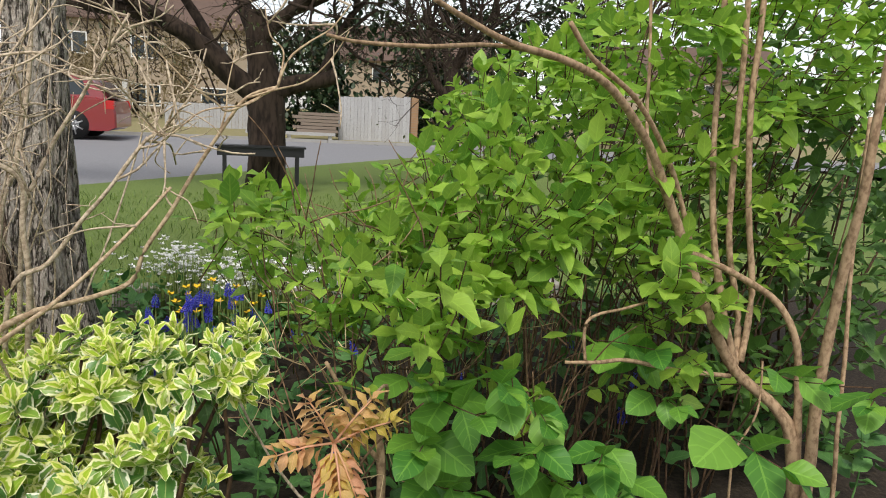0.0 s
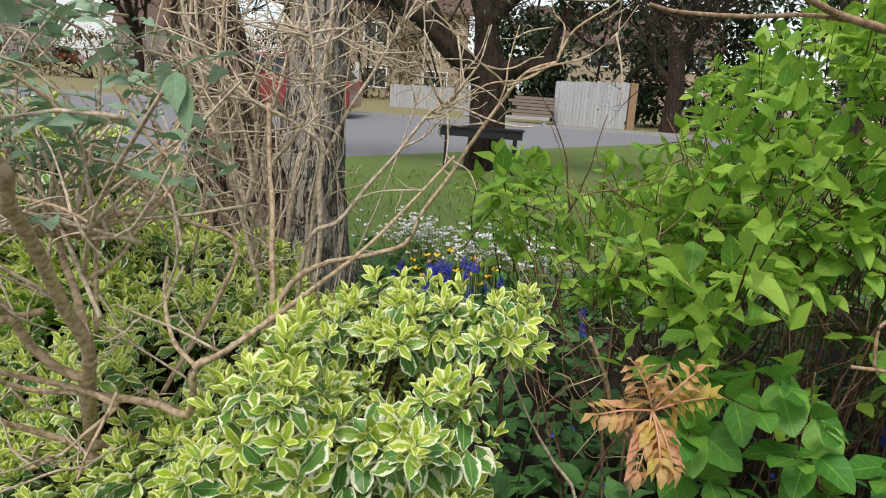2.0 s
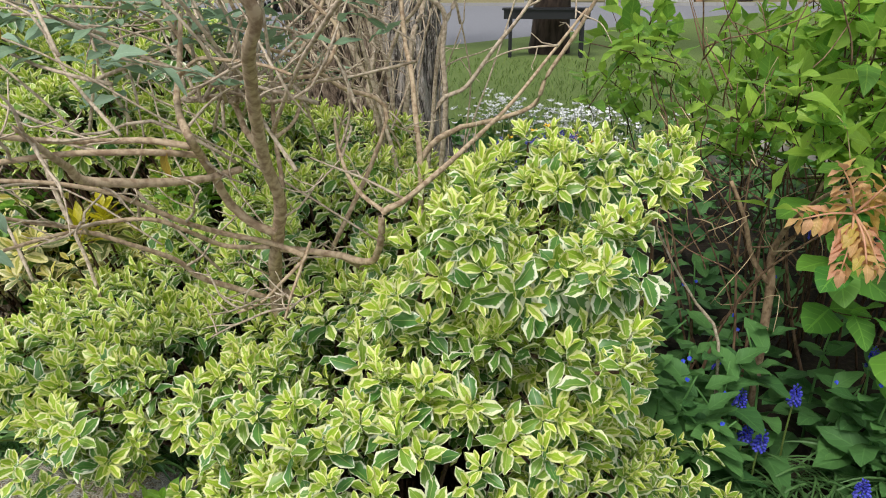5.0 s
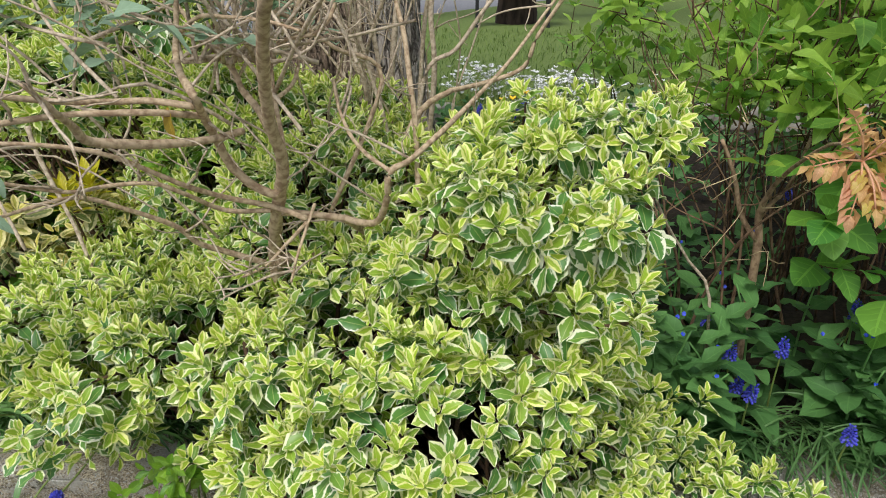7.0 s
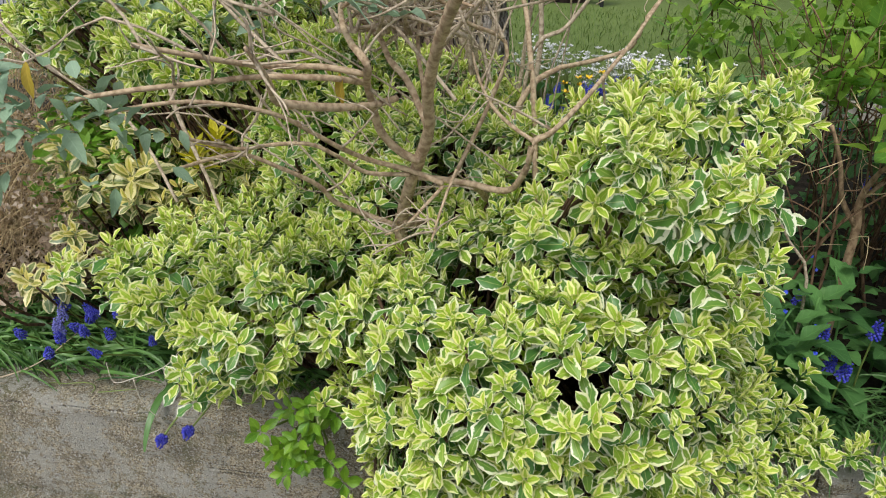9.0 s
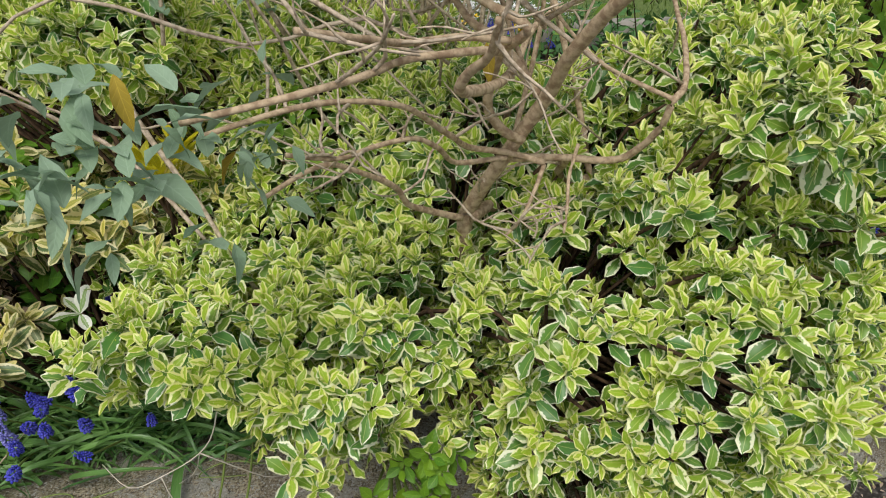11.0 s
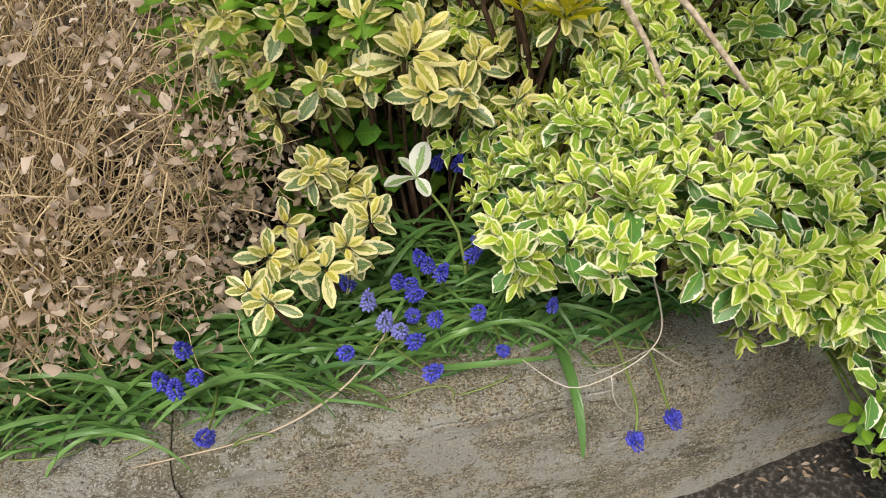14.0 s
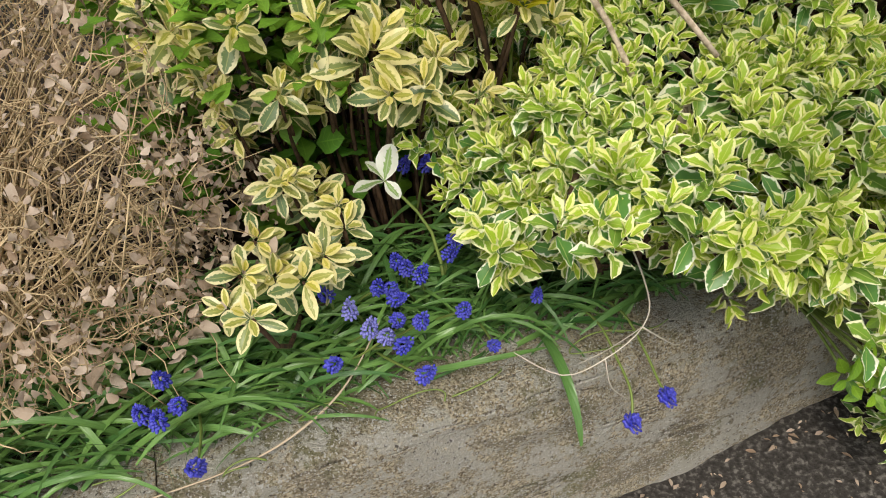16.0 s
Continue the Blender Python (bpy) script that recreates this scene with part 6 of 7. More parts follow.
ctree = thing("dark_tree", (0.13, 9.3, 0.1), "dark-barked tree with spreading limbs and dense bare twigs", "tree")
part("trunk", Geo().add(*trunk([(0.12, 9.3, 0.0), (0.13, 9.3, 0.4), (0.13, 9.3, 0.9), (0.12, 9.3, 1.3), (0.06, 9.3, 1.7), (-0.02, 9.3, 2.3)], (0.29, 0.24, 0.235, 0.24, 0.17, 0.12), 28, 0.05)), BLACKBARK, ctree)
part("limb", Geo().add(*tube([(0.1, 9.25, 1.25), (-0.28, 9.2, 1.5), (-0.6, 9.15, 1.8), (-0.85, 9.1, 1.98), (-1.3, 9.1, 2.15), (-1.9, 9.1, 2.2)], [0.15, 0.12, 0.1, 0.07], 12, 0.07, 4)), BLACKBARK, ctree)
part("limb", Geo().add(*tube([(0.15, 9.25, 1.3), (0.45, 9.2, 1.45), (0.75, 9.15, 1.5), (0.95, 9.1, 1.58)], [0.14, 0.1, 0.09], 12, 0.07, 4)), BLACKBARK, ctree)
tips2 = []
for st, way, ln, r in (((-0.85, 9.1, 1.98), (-0.8, -0.1, 0.8), 1.7, 0.07), ((0.75, 9.15, 1.5), (0.5, 0.1, 1.0), 1.5, 0.06), ((0.05, 9.3, 1.75), (-0.4, 0.3, 1.0), 1.9, 0.10), ((0.0, 9.3, 1.9), (0.7, -0.3, 0.8), 2.0, 0.09), ((-0.3, 9.2, 1.6), (-0.7, 0.4, 0.9), 1.9, 0.07), ((0.05, 9.3, 2.1), (1.0, 0.4, 0.45), 2.2, 0.07), ((-1.3, 9.1, 2.15), (-1.0, 0.3, 0.25), 1.6, 0.05)):
    g = Geo()
    grow(g, st, way, ln, r, 4, tips2, 0.6, 0.16, 4)
    part("limb", g, BLACKBARK, ctree)
for k in range(15):
    x = -2.6 + 0.37 * k
    g = Geo()
    grow(g, (x, 9.2 + rng.normal(0, 0.3), 2.35 + 0.25 * rng.random()), (rng.normal(0, 0.6), -0.3, -0.25 - 0.2 * rng.random()), 0.75, 0.022, 3, tips2, 0.7, 0.02, 4)
    part("hanging_twig", g, BLACKBARK, ctree, kind="stuff")
g = Geo()
bud = leaf(0.05, 0.03, 0.5, 0.2, 0.1, 0, 2, 1, 0.5)
g.spread(bud, [np.array(along(p + rng.normal(0, 0.08, 3), rng.standard_normal(3), 0, rng.uniform(0.6, 1.4))) for p, d in tips2])
part("crown", g, leaf_material("small_dull_leaf", (0.16, 0.19, 0.08), (0.06, 0.07, 0.04), 0.6, 0.1, 0.2), ctree, "sparse small dull green leaves", kind="stuff")

# second dark tree and hedge over the road
STONEY = leaf_material("hedge_leaf", (0.045, 0.085, 0.03), (0.015, 0.035, 0.012), 0.5, 0.1, 0.05)


def bush(name, label, blobs, count, size, mat, base):
    th = thing(name, base, label, "hedge")
    lf = [leaf(size * k, size * k * 0.6, 0.5, 0.3, 0.2, 0, 3, 1, a) for k, a in ((1, 0.2), (0.8, 0.6), (1.2, 0.9))]
    for b in blobs:
        g = Geo()
        pts = blob_points([b], count // len(blobs), (0.75, 1.06), lambda p: p[2] > base[2])
        for k in range(3):
            g.spread(lf[k], [np.array(along(p, rng.standard_normal(3), 0, rng.uniform(0.7, 1.3))) for p, nn in pts[k::3]])
        part("foliage", g, mat, th, kind="stuff")
        g = Geo()
        for _ in range(4):
            d = rng.standard_normal(3)
            g.add(*tube([(b[0], b[1], base[2]), np.array(b[:3]) + d / np.linalg.norm(d) * b[3:6] * 0.8], [0.06, 0.02], 5, 0, 1))
        part("trunk", g, BLACKBARK, th)
    return th


bush("evergreen_hedge", "tall dark evergreen bushes behind the board fence", [(4.0, 25.0, 2.2, 2.6, 1.2, 2.6), (7.5, 25.5, 2.4, 2.2, 1.3, 2.8), (1.6, 26.5, 1.9, 1.5, 1.0, 2.2), (10.5, 25, 2.7, 2.5, 1.4, 3.0)], 9000, 0.26, STONEY, (5, 25, 0.2))
for x, y, h, r in ((6.1, 22.8, 6, 0.3), (14.0, 27.0, 7, 0.3), (-14, 30, 6, 0.2), (-24, 30, 6.5, 0.22)):
    t2 = thing("bare_tree", (x, y, -0.1), "bare dark tree across the road", "tree", "trees across the road")
    g, tt = Geo(), []
    g.add(*tube([(x, y, -0.2), (x + 0.1, y, h * 0.25), (x - 0.1, y, h * 0.5)], [r, r * 0.8], 10, 0.05, 3))
    part("trunk", g, BLACKBARK, t2)
    g = Geo()
    for k in range(6):
        grow(g, (x + 0.0, y, h * rng.uniform(0.25, 0.5)), (rng.normal(), rng.normal(), 0.9), h * 0.4, r * 0.5, 3, tt, 0.6, 0.15, 4)
    part("crown", g, BLACKBARK, t2, kind="stuff")

SCRUB = leaf_material("brown_scrub_leaf", (0.36, 0.28, 0.16), (0.17, 0.13, 0.07), 0.8, 0.1, 0.1, 0.9)
bush("brown_scrub", "scruffy olive-brown hedge on the bank across the road", [(-8.5, 33, 1.6, 2.6, 0.8, 1.7), (-5.0, 34, 2.4, 2.4, 0.9, 2.4), (-1.2, 33, 2.2, 2.2, 0.9, 2.6), (-12.5, 33, 1.3, 2.2, 0.7, 1.4), (-18, 34, 1.2, 3.0, 0.8, 1.4), (-25, 36, 1.2, 3.5, 0.8, 1.4)], 8000, 0.2, SCRUB, (-6, 33, 0.3))
SCRUBTWIG = bark_material("olive_twig_bark", (0.30, 0.24, 0.13), (0.12, 0.09, 0.05), 12)
for x, y, h in ((-6.8, 31.5, 4.2), (-3.4, 32, 5.0), (0.6, 31, 4.6), (-10.5, 32, 3.8), (-15.0, 33, 4.0)):
    br = thing("twiggy_bush", (x, y, 0.3), "tall olive-brown twiggy bush on the bank", "shrub", "bushes on the bank")
    g = Geo()
    for k in range(5):
        grow(g, (x + rng.normal(0, 0.3), y, 0.3), (rng.normal(0, 0.5), rng.normal(0, 0.3), 1.0), h * 0.42, 0.035, 3, [], 0.5, 0.15, 4)
    part("twig_crown", g, SCRUBTWIG, br, kind="stuff")

# ---- black trough on legs on the lawn ----
BLACKMETAL = simple("black_metal", (0.014, 0.014, 0.016), 0.5, 0.0, 0.4)
trough = thing("black_trough", (0.1, 9.0, 0.1), "black trough on thin legs beside the tree", "planter")
lz = 0.55
part("box", Geo().add(*box(-0.44, 0.56, 8.72, 8.95, lz + 0.03, lz + 0.13)).add(*box(-0.46, 0.58, 8.70, 8.97, lz + 0.13, lz + 0.15)), BLACKMETAL, trough, smooth=False)
for x in (-0.36, 0.48):
    for y in (8.75, 8.92):
        part("leg", Geo().add(*box(x - 0.02, x + 0.02, y - 0.02, y + 0.02, 0.05, lz + 0.03)), BLACKMETAL, trough, smooth=False)

# ---- board fence, brick pier and stacked timber over the road ----


def fence_wood():
    n = Nodes("grey_fence_board", 0.85, 0.25)
    f = n.noise(30, 4, stretch=(6, 6, 0.4))
    c = n.ramp(f, (0.3, (0.30, 0.30, 0.305)), (0.65, (0.56, 0.56, 0.57)))
    c = n.mix(n.math("MULTIPLY", n.rand(), 0.5), c, (0.34, 0.33, 0.33))
    return n.done(c)


FENCEWOOD = fence_wood()
WHITEBOARD = simple("white_board", (0.62, 0.62, 0.60), 0.7, vary=0.3, scale=3)
BRICK = simple("orange_brick", (0.42, 0.26, 0.15), 0.9, vary=0.6, scale=9)
fence = thing("board_fence", (3.6, 22.5, 0.2), "weathered grey upright board fence", "fence")
x0, x1 = 2.5, 4.72
nb = 20
for k in range(nb):
    a = x0 + (x1 - x0) * k / nb
    top = 1.58 + 0.10 * k / nb + rng.normal(0, 0.012)
    part("board", Geo().add(*box(a, a + 0.105, 22.5 - 0.012 * (k % 2), 22.52 - 0.012 * (k % 2), 0.2, top)), FENCEWOOD, fence, smooth=False)
for z in (0.45, 1.35):
    part("rail", Geo().add(*box(x0, x1, 22.53, 22.58, z, z + 0.08)), FENCEWOOD, fence, smooth=False)
part("post", Geo().add(*box(x0 - 0.02, x0 + 0.08, 22.53, 22.63, 0.15, 1.55)), FENCEWOOD, fence, smooth=False)
pier = thing("brick_pier", (4.9, 22.5, 0.2), "orange-brown brick pier at the end of the fence", "pier")
for k in range(19):
    z = 0.2 + 0.078 * k
    for i in range(1):
        part("brick", Geo().add(*box(4.76, 4.76 + 0.215, 22.45 + (0.004 if k % 2 else 0), 22.8, z, z + 0.067)), BRICK, pier, smooth=False)
part("mortar", Geo().add(*box(4.765, 4.97, 22.462, 22.79, 0.2, 1.66)), simple("mortar", (0.3, 0.28, 0.25), 0.95), pier, smooth=False)
logs = thing("timber_stack", (1.9, 22.0, 0.2), "low stack of grey-brown planks beside the fence", "timber")
for k in range(6):
    part("plank", Geo().add(*box(1.2 + rng.uniform(-0.15, 0.1), 2.4 + rng.uniform(-0.1, 0.05), 21.9, 22.4, 0.47 + 0.1 * k, 0.555 + 0.1 * k)), simple("old_plank", (0.24, 0.19, 0.15), 0.9), logs, smooth=False)
part("plank", Geo().add(*box(-0.3, 2.3, 21.7, 21.95, 0.38, 0.47)), FENCEWOOD, logs, smooth=False)
for x in (-0.2, 0.9, 2.1):
    part("block", Geo().add(*box(x, x + 0.1, 21.75, 21.9, 0.2, 0.38)), FENCEWOOD, logs, smooth=False)

low_fence = thing("low_board_fence", (-2.0, 27.0, 0.3), "low grey board fence at the foot of the bank", "fence")
for k in range(26):
    a = -3.1 + k * 0.125
    part("board", Geo().add(*box(a, a + 0.115, 27.0, 27.03, 0.28, 1.15 + rng.normal(0, 0.02))), FENCEWOOD, low_fence, smooth=False)
gate = thing("white_gate", (-5.3, 30.0, 0.35), "white wooden gate between two posts", "gate")
for x in (-5.85, -4.85):
    part("post", Geo().add(*box(x - 0.09, x + 0.09, 29.95, 30.13, 0.3, 1.9)), WHITEBOARD, gate, smooth=False)
for z in (0.6, 1.0, 1.4):
    part("rail", Geo().add(*box(-5.76, -4.94, 30.0, 30.06, z, z + 0.14)), WHITEBOARD, gate, smooth=False)

# kerb across the road
kerb = thing("kerb", (0, 21.0, 0.2), "pale concrete kerb across the road", "kerb", kind="structure")
for k in range(60):
    part("kerb_stone", Geo().add(*box(-30 + k * 1.0, -30 + k * 1.0 + 0.99, 20.93, 21.06, 0.1, 0.3)), simple("kerb_stone", (0.36, 0.35, 0.33), 0.9) if k == 0 else bpy.data.materials["kerb_stone"], kerb, smooth=False)

# ---- cars ----
GLASS = simple("car_glass", (0.03, 0.04, 0.045), 0.08, vary=0.1)
TYRE = simple("tyre_rubber", (0.012, 0.012, 0.012), 0.8)
ALLOY = simple("alloy_wheel", (0.55, 0.55, 0.56), 0.3, 0.7)
LAMPRED = simple("tail_lamp", (0.5, 0.02, 0.02), 0.2)
LAMPCLEAR = simple("head_lamp", (0.75, 0.77, 0.8), 0.15)


def car_paint(name, colour):
    n = Nodes(name, 0.28, 0.6)
    n.p.inputs["Coat Weight"].default_value = 0.7
    return n.done(n.mix(n.math("MULTIPLY", n.noise(3, 2), 0.2), colour, tuple(c * 0.6 for c in colour)))


def make_car(at, heading, paint, label, ln=4.35, width=1.8):
    """A hatchback; its nose points along +x before turning."""
    th = thing("parked_car", at, label, "car")
    turn = pose(*at, 0, 0, heading)
    # the outline of the body, nose to tail, as half height over length
    low = [(-0.5, 0.30), (-0.46, 0.22), (0.44, 0.22), (0.5, 0.34)]
    shape = [(-0.5, 0.62), (-0.485, 0.9), (-0.40, 0.98), (-0.10, 1.0), (0.20, 0.99), (0.40, 0.86), (0.47, 0.72), (0.5, 0.55)]
    ring = [(x * ln, z) for x, z in low[:1] + shape + low[:0:-1]]
    bm = bmesh.new()
    rows = []
    for s, w in ((-1, 0.88), (-0.94, 1.0), (0, 1.02), (0.94, 1.0), (1, 0.88)):
        rows.append([bm.verts.new((x * (0.985 if abs(s) == 1 else 1), s * width / 2, z if w == 1.02 else z * (0.97 if abs(s) == 1 else 1))) for x, z in ring])
    for a, b in zip(rows, rows[1:]):
        for i in range(len(ring)):
            j = (i + 1) % len(ring)
            bm.faces.new((a[i], a[j], b[j], b[i]))
    bm.faces.new(rows[0][::-1])
    bm.faces.new(rows[-1])
    bmesh.ops.recalc_face_normals(bm, faces=bm.faces)
    part("body", bm, paint, th, m=turn, smooth=False)
    cab = [(-0.46, 0.95), (-0.38, 1.38), (-0.25, 1.50), (0.02, 1.52), (0.12, 1.44), (0.30, 0.97)]
    bm = bmesh.new()
    rows = [[bm.verts.new((x * ln, s * (width / 2 - 0.05 - 0.2 * (z - 0.95)), z)) for x, z in cab] for s in (-1, 1)]
    for i in range(len(cab)):
        j = (i + 1) % len(cab)
        bm.faces.new((rows[0][i], rows[0][j], rows[1][j], rows[1][i]))
    bm.faces.new(rows[0][::-1])
    bm.faces.new(rows[1])
    bmesh.ops.recalc_face_normals(bm, faces=bm.faces)
    cabin = part("cabin", bm, paint, th, m=turn, smooth=False)
    side = lambda z: width / 2 - 0.05 - 0.2 * (z - 0.95) + 0.006
    for s in (-1, 1):
        for pane in ([(-0.37, 1.02), (-0.335, 1.34), (-0.24, 1.43), (-0.14, 1.44), (-0.14, 1.02)], [(-0.125, 1.02), (-0.125, 1.44), (0.02, 1.44), (0.09, 1.39), (0.245, 1.02)]):
            v = [(x * ln, s * side(z), z) for x, z in pane]
            part("side_window", Geo().add(v, [tuple(range(len(v)))]), GLASS, th, m=turn, smooth=False)
        for x in (-0.29, 0.31):
            wx = x * ln
            w = part("wheel", Geo().add(*tube([(wx, s * (width / 2 - 0.2), 0.33), (wx, s * (width / 2 + 0.012), 0.33)], 0.33, 24, 0, 1)), TYRE, th, m=turn)
            part("rim", Geo().add(*tube([(wx, s * (width / 2 - 0.1), 0.33), (wx, s * (width / 2 + 0.018), 0.33)], 0.12, 18, 0, 1)), ALLOY, w, m=turn)
            for k in range(7):
                c, sn = math.cos(k * 0.8976), math.sin(k * 0.8976)
                part("spoke", Geo().add(*tube([(wx, s * (width / 2 + 0.02), 0.33), (wx + 0.22 * c, s * (width / 2 + 0.02), 0.33 + 0.22 * sn)], 0.02, 4, 0, 1)), ALLOY, w, m=turn)
        part("tail_lamp", Geo().add(*box(-0.492 * ln, -0.44 * ln, s * width / 2 - 0.16, s * width / 2 + 0.004, 0.72, 0.92)), LAMPRED, th, m=turn, smooth=False)
        part("head_lamp", Geo().add(*box(0.43 * ln, 0.492 * ln, s * width / 2 - 0.25, s * width / 2 + 0.003, 0.60, 0.72)), LAMPCLEAR, th, m=turn, smooth=False)
        part("mirror", Geo().add(*box(0.16 * ln, 0.2 * ln, min(s * width / 2, s * (width / 2 + 0.16)), max(s * width / 2, s * (width / 2 + 0.16)), 0.98, 1.1)), paint, th, m=turn, smooth=False)
    for pane, nm in (([(-0.475, 1.0), (-0.402, 1.36)], "rear_window"), ([(0.285, 1.0), (0.135, 1.42)], "windscreen")):
        (xa, za), (xb, zb) = pane
        o = 0.012 if xa > 0 else -0.012
        v = [(xa * ln + o, -0.7, za), (xa * ln + o, 0.7, za), (xb * ln + o, 0.62, zb), (xb * ln + o, -0.62, zb)]
        part(nm, Geo().add(v, [(0, 1, 2, 3)]), GLASS, th, m=turn, smooth=False)
    return th


make_car((-5.3, 19.2, 0.19), 178, car_paint("deep_red_paint", (0.24, 0.012, 0.016)), "deep red hatchback standing on the road")
make_car((-41.0, 71.0, 0.8), 190, car_paint("orange_red_paint", (0.62, 0.09, 0.03)), "orange-red car parked by the houses")
make_car((-22.5, 52.0, 0.6), 185, car_paint("silver_paint", (0.5, 0.52, 0.54)), "silver car parked by the houses")

# ---- houses ----
RENDER = simple("grey_render", (0.34, 0.31, 0.28), 0.9, vary=0.3, scale=2)
TANBRICK = simple("tan_brick", (0.42, 0.34, 0.25), 0.9, vary=0.5, scale=6)
ROOF = simple("brown_roof_tiles", (0.15, 0.10, 0.08), 0.9, vary=0.5, scale=4)
WHITEPAINT = simple("white_window_frame", (0.78, 0.78, 0.76), 0.5, vary=0.1)


def house(cx, cy, w, d, eaves, ridge, heading, wall_mat, label, rows, cols, door=None):
    th = thing("house", (cx, cy, -0.05), label, "house")
    turn = pose(cx, cy, -0.05, 0, 0, heading)
    part("wall", Geo().add(*box(-w / 2, w / 2, 0, d, 0, eaves)), wall_mat, th, m=turn, smooth=False)
    v = [(-w / 2 - 0.3, -0.35, eaves - 0.1), (w / 2 + 0.3, -0.35, eaves - 0.1), (w / 2 + 0.3, d / 2, ridge), (-w / 2 - 0.3, d / 2, ridge), (-w / 2 - 0.3, d + 0.35, eaves - 0.1), (w / 2 + 0.3, d + 0.35, eaves - 0.1)]
    vv = v + [(x, y, z - 0.12) for x, y, z in v]
    part("roof", Geo().add(vv, [(0, 1, 2, 3), (3, 2, 5, 4), (6, 9, 8, 7), (9, 10, 11, 8), (0, 6, 7, 1), (1, 7, 8, 2), (2, 8, 11, 5), (0, 3, 9, 6), (3, 4, 10, 9), (4, 5, 11, 10)]), ROOF, th, m=turn, smooth=False)
    part("chimney", Geo().add(*box(w * 0.3, w * 0.3 + 0.7, d / 2 - 0.35, d / 2 + 0.35, ridge - 0.5, ridge + 1.0)), TANBRICK, th, m=turn, smooth=False)
    for r in range(rows):
        for c in range(cols):
            x = -w / 2 + w * (c + 0.5) / cols
            z = 0.9 + 2.6 * r
            win = part("window", Geo().add(*box(x - 0.75, x + 0.75, -0.05, 0.03, z, z + 0.07)).add(*box(x - 0.75, x + 0.75, -0.05, 0.03, z + 1.13, z + 1.2)).add(*box(x - 0.75, x - 0.68, -0.05, 0.03, z + 0.07, z + 1.13)).add(*box(x + 0.68, x + 0.75, -0.05, 0.03, z + 0.07, z + 1.13)).add(*box(x - 0.035, x + 0.035, -0.05, 0.03, z + 0.07, z + 1.13)), WHITEPAINT, th, m=turn, smooth=False)
            part("pane", Geo().add(*box(x - 0.68, x - 0.035, -0.02, -0.012, z + 0.07, z + 1.13)), GLASS, win, m=turn, smooth=False)
            part("pane", Geo().add(*box(x + 0.035, x + 0.68, -0.02, -0.012, z + 0.07, z + 1.13)), GLASS, win, m=turn, smooth=False)
    if door is not None:
        dr = part("door", Geo().add(*box(door - 0.45, door + 0.45, -0.06, 0.02, 0, 2.05)), WHITEPAINT, th, m=turn, smooth=False)
        part("pane", Geo().add(*box(door - 0.25, door + 0.25, -0.07, -0.062, 1.1, 1.85)), GLASS, dr, m=turn, smooth=False)
    return th


house(-6.0, 44, 11, 8, 5.6, 8.5, 4, TANBRICK, "tan brick house with white-framed windows", 2, 3, -1.8)
house(11.0, 55, 14, 8, 5.2, 8.0, -4, TANBRICK, "brick house behind the evergreen bushes", 2, 4)
house(-27, 66, 10, 8, 4.9, 7.6, 18, RENDER, "grey-brown rendered house with a brown roof", 2, 3, 1.0)
house(-42, 62, 10, 8, 4.9, 7.6, 28, RENDER, "grey-brown rendered house with a brown roof", 2, 3, 1.0)
house(34, 52, 14, 8, 5.2, 8.0, -20, TANBRICK, "brick house beyond the shrubs", 2, 4)

# ---- dead twigs and litter on the wall ----
bleached = thing("dead_twig", (-0.9, 0.76, 0.36), "bleached forked dead twig hanging over the wall", "twig")
for pts, r in (([(-0.872, 0.80, 0.50), (-0.881, 0.73, 0.47), (-0.90, 0.705, 0.452), (-0.945, 0.695, 0.435), (-0.985, 0.705, 0.417), (-1.019, 0.745, 0.423)], 0.0011), ([(-0.90, 0.705, 0.452), (-0.835, 0.725, 0.378), (-0.812, 0.735, 0.366)], 0.0011), ([(-0.945, 0.695, 0.435), (-0.933, 0.692, 0.388), (-0.893, 0.70, 0.335)], 0.0009), ([(-0.90, 0.705, 0.452), (-0.915, 0.73, 0.40), (-0.94, 0.745, 0.37)], 0.0008)):
    part("fork", Geo().add(*tube(pts, [r, r * 0.5], 5, 0.1, 4)), simple("bleached_wood", (0.62, 0.56, 0.46), 0.9) if r == 0.0011 and "bleached_wood" not in bpy.data.materials else bpy.data.materials["bleached_wood"], bleached)
stick = thing("dead_stick", (-0.8, 0.85, 0.5), "brown dead stick with a curled dry leaf leaning in the shrub", "twig")
part("stick", Geo().add(*tube([(-0.94, 0.93, 0.83), (-0.929, 0.92, 0.793), (-0.899, 0.9, 0.738), (-0.87, 0.88, 0.69), (-0.834, 0.85, 0.613), (-0.81, 0.84, 0.575)], [0.004, 0.0025], 7, 0.1, 4)), PALETWIG, stick)
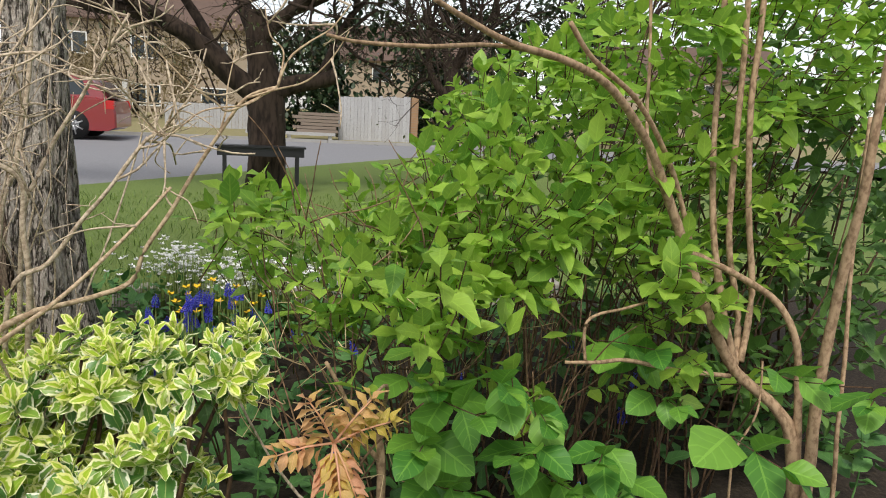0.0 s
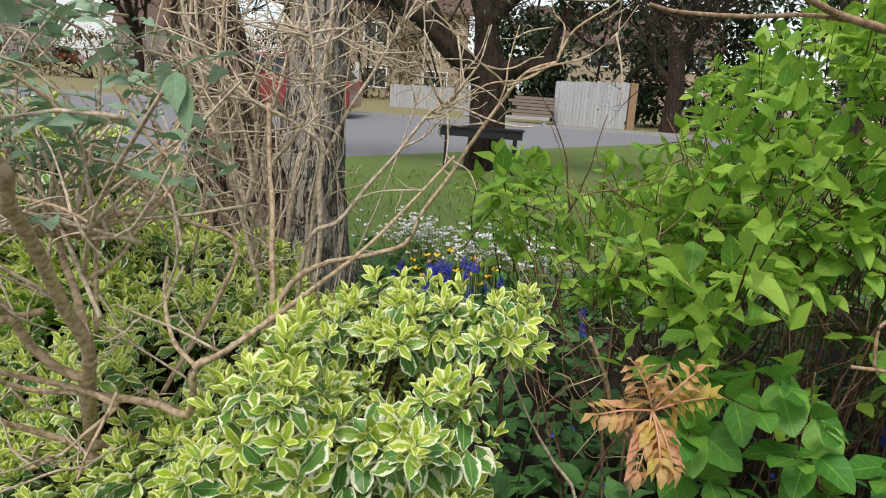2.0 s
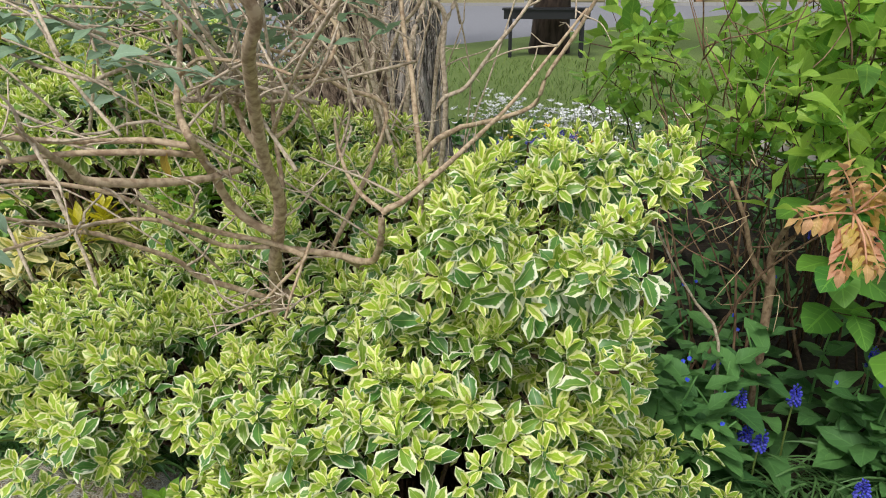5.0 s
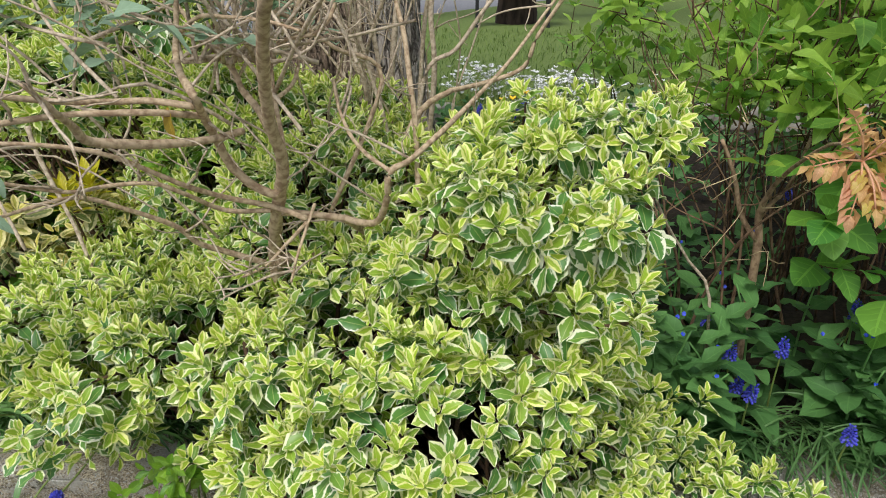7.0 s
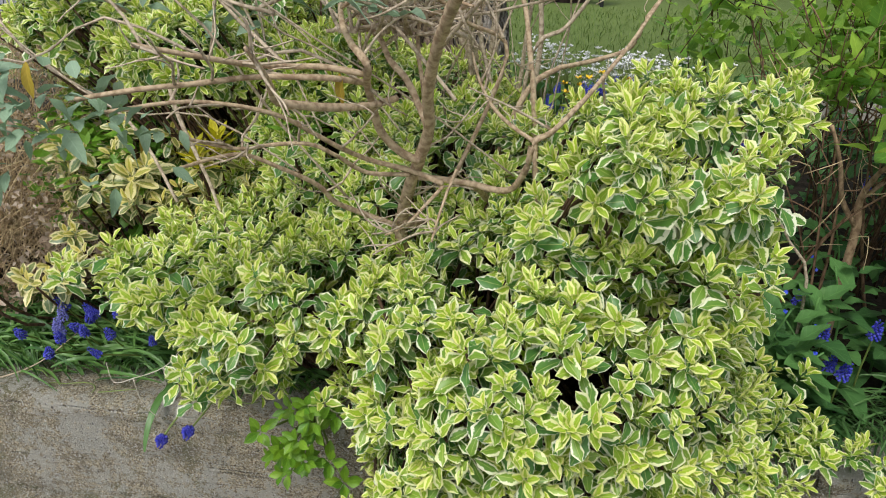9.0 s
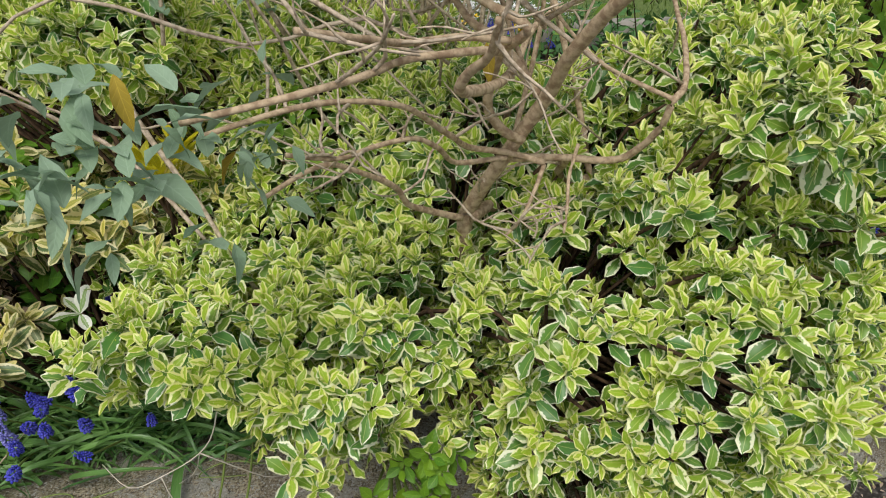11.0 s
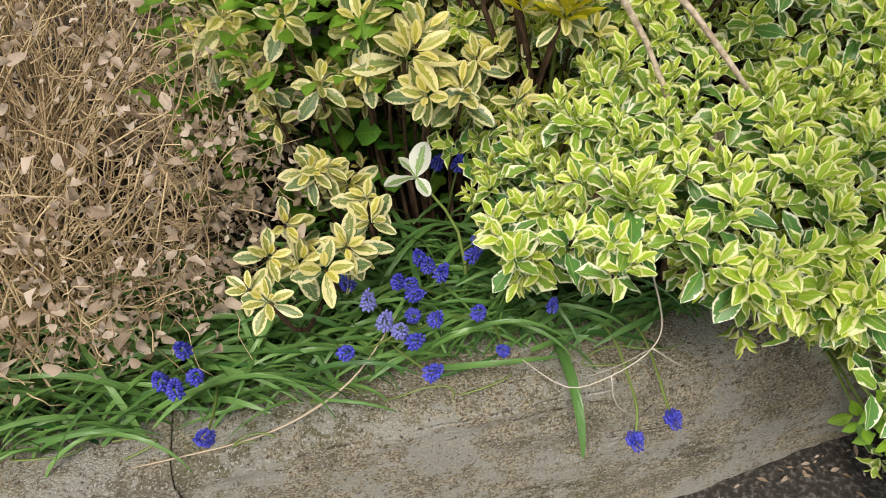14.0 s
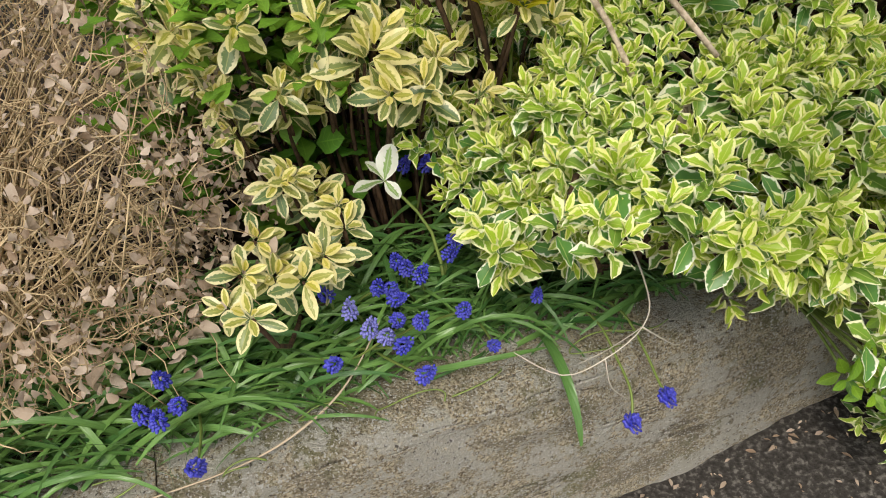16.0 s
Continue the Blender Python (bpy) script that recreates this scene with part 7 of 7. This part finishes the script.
for k in range(5):
    part("dry_leaf", Geo().add(*leaf(0.05, 0.012, 0.4, 1.2, 0.4, 0.5, 6, 1, 0.2 * k)), DEADLEAF, stick, m=along((-0.80 + 0.01 * k, 0.835, 0.61), (rng.normal(0, 0.5), -0.4, -0.7 + rng.normal(0, 0.3)), 0, 0.9))
stalk = thing("dry_stalk", (-1.2, 0.78, 0.33), "long flat dry stalk lying across the wall top", "stalk")
part("stalk", Geo().add(*tube([(-1.13, 0.85, 0.41), (-1.18, 0.815, 0.37), (-1.235, 0.795, 0.345), (-1.31, 0.782, 0.332), (-1.43, 0.778, 0.331)], [0.0007, 0.0015, 0.0008], 6, 0.15, 4)), simple("dry_stalk_skin", (0.52, 0.42, 0.30), 0.85), stalk)
for k in range(9):
    c = (-1.62 + 0.1 * k + rng.normal(0, 0.02), 0.795 + rng.normal(0, 0.012), 0.332)
    loop = thing("fallen_stem", c, "thin green stem curled on the wall top", "stem", "fallen stems on the wall")
    a0, r = rng.uniform(0, 6.28), rng.uniform(0.015, 0.035)
    pts = [(c[0] + r * 1.6 * math.cos(a0 + t), min(0.88, max(0.775, c[1] + 0.5 * r * math.sin(a0 + t))), 0.331 + 0.008 * abs(math.sin(t * 1.3))) for t in np.linspace(0, rng.uniform(2, 5), 8)]
    part("stem", Geo().add(*tube(pts, [0.0012, 0.0008], 5, 0, 3)), PALESTEM, loop)
litter = thing("leaf_litter", (-0.9, 0.4, 0.0), "scraps of dead leaf and bark on the path", "litter", kind="stuff")
g = Geo()
for k, v in enumerate([leaf(0.016, 0.007, 0.45, 0.4, 0.2, 0.4, 3, 1, a) for a in (0.2, 0.7, 1.0)]):
    spots = [(rng.uniform(-2.2, 0.6), 0.745 - 0.5 * rng.random() ** 2) for _ in range(420)]
    g.spread(v, [np.array(pose(x, y, path_z(x, y) + 0.006, rng.normal(0, 15), rng.normal(0, 15), rng.uniform(0, 360)) @ Matrix.Scale(rng.uniform(0.25, 1.0), 4)) for x, y in spots])
part("scraps", g, DEADLEAF, litter, kind="stuff")
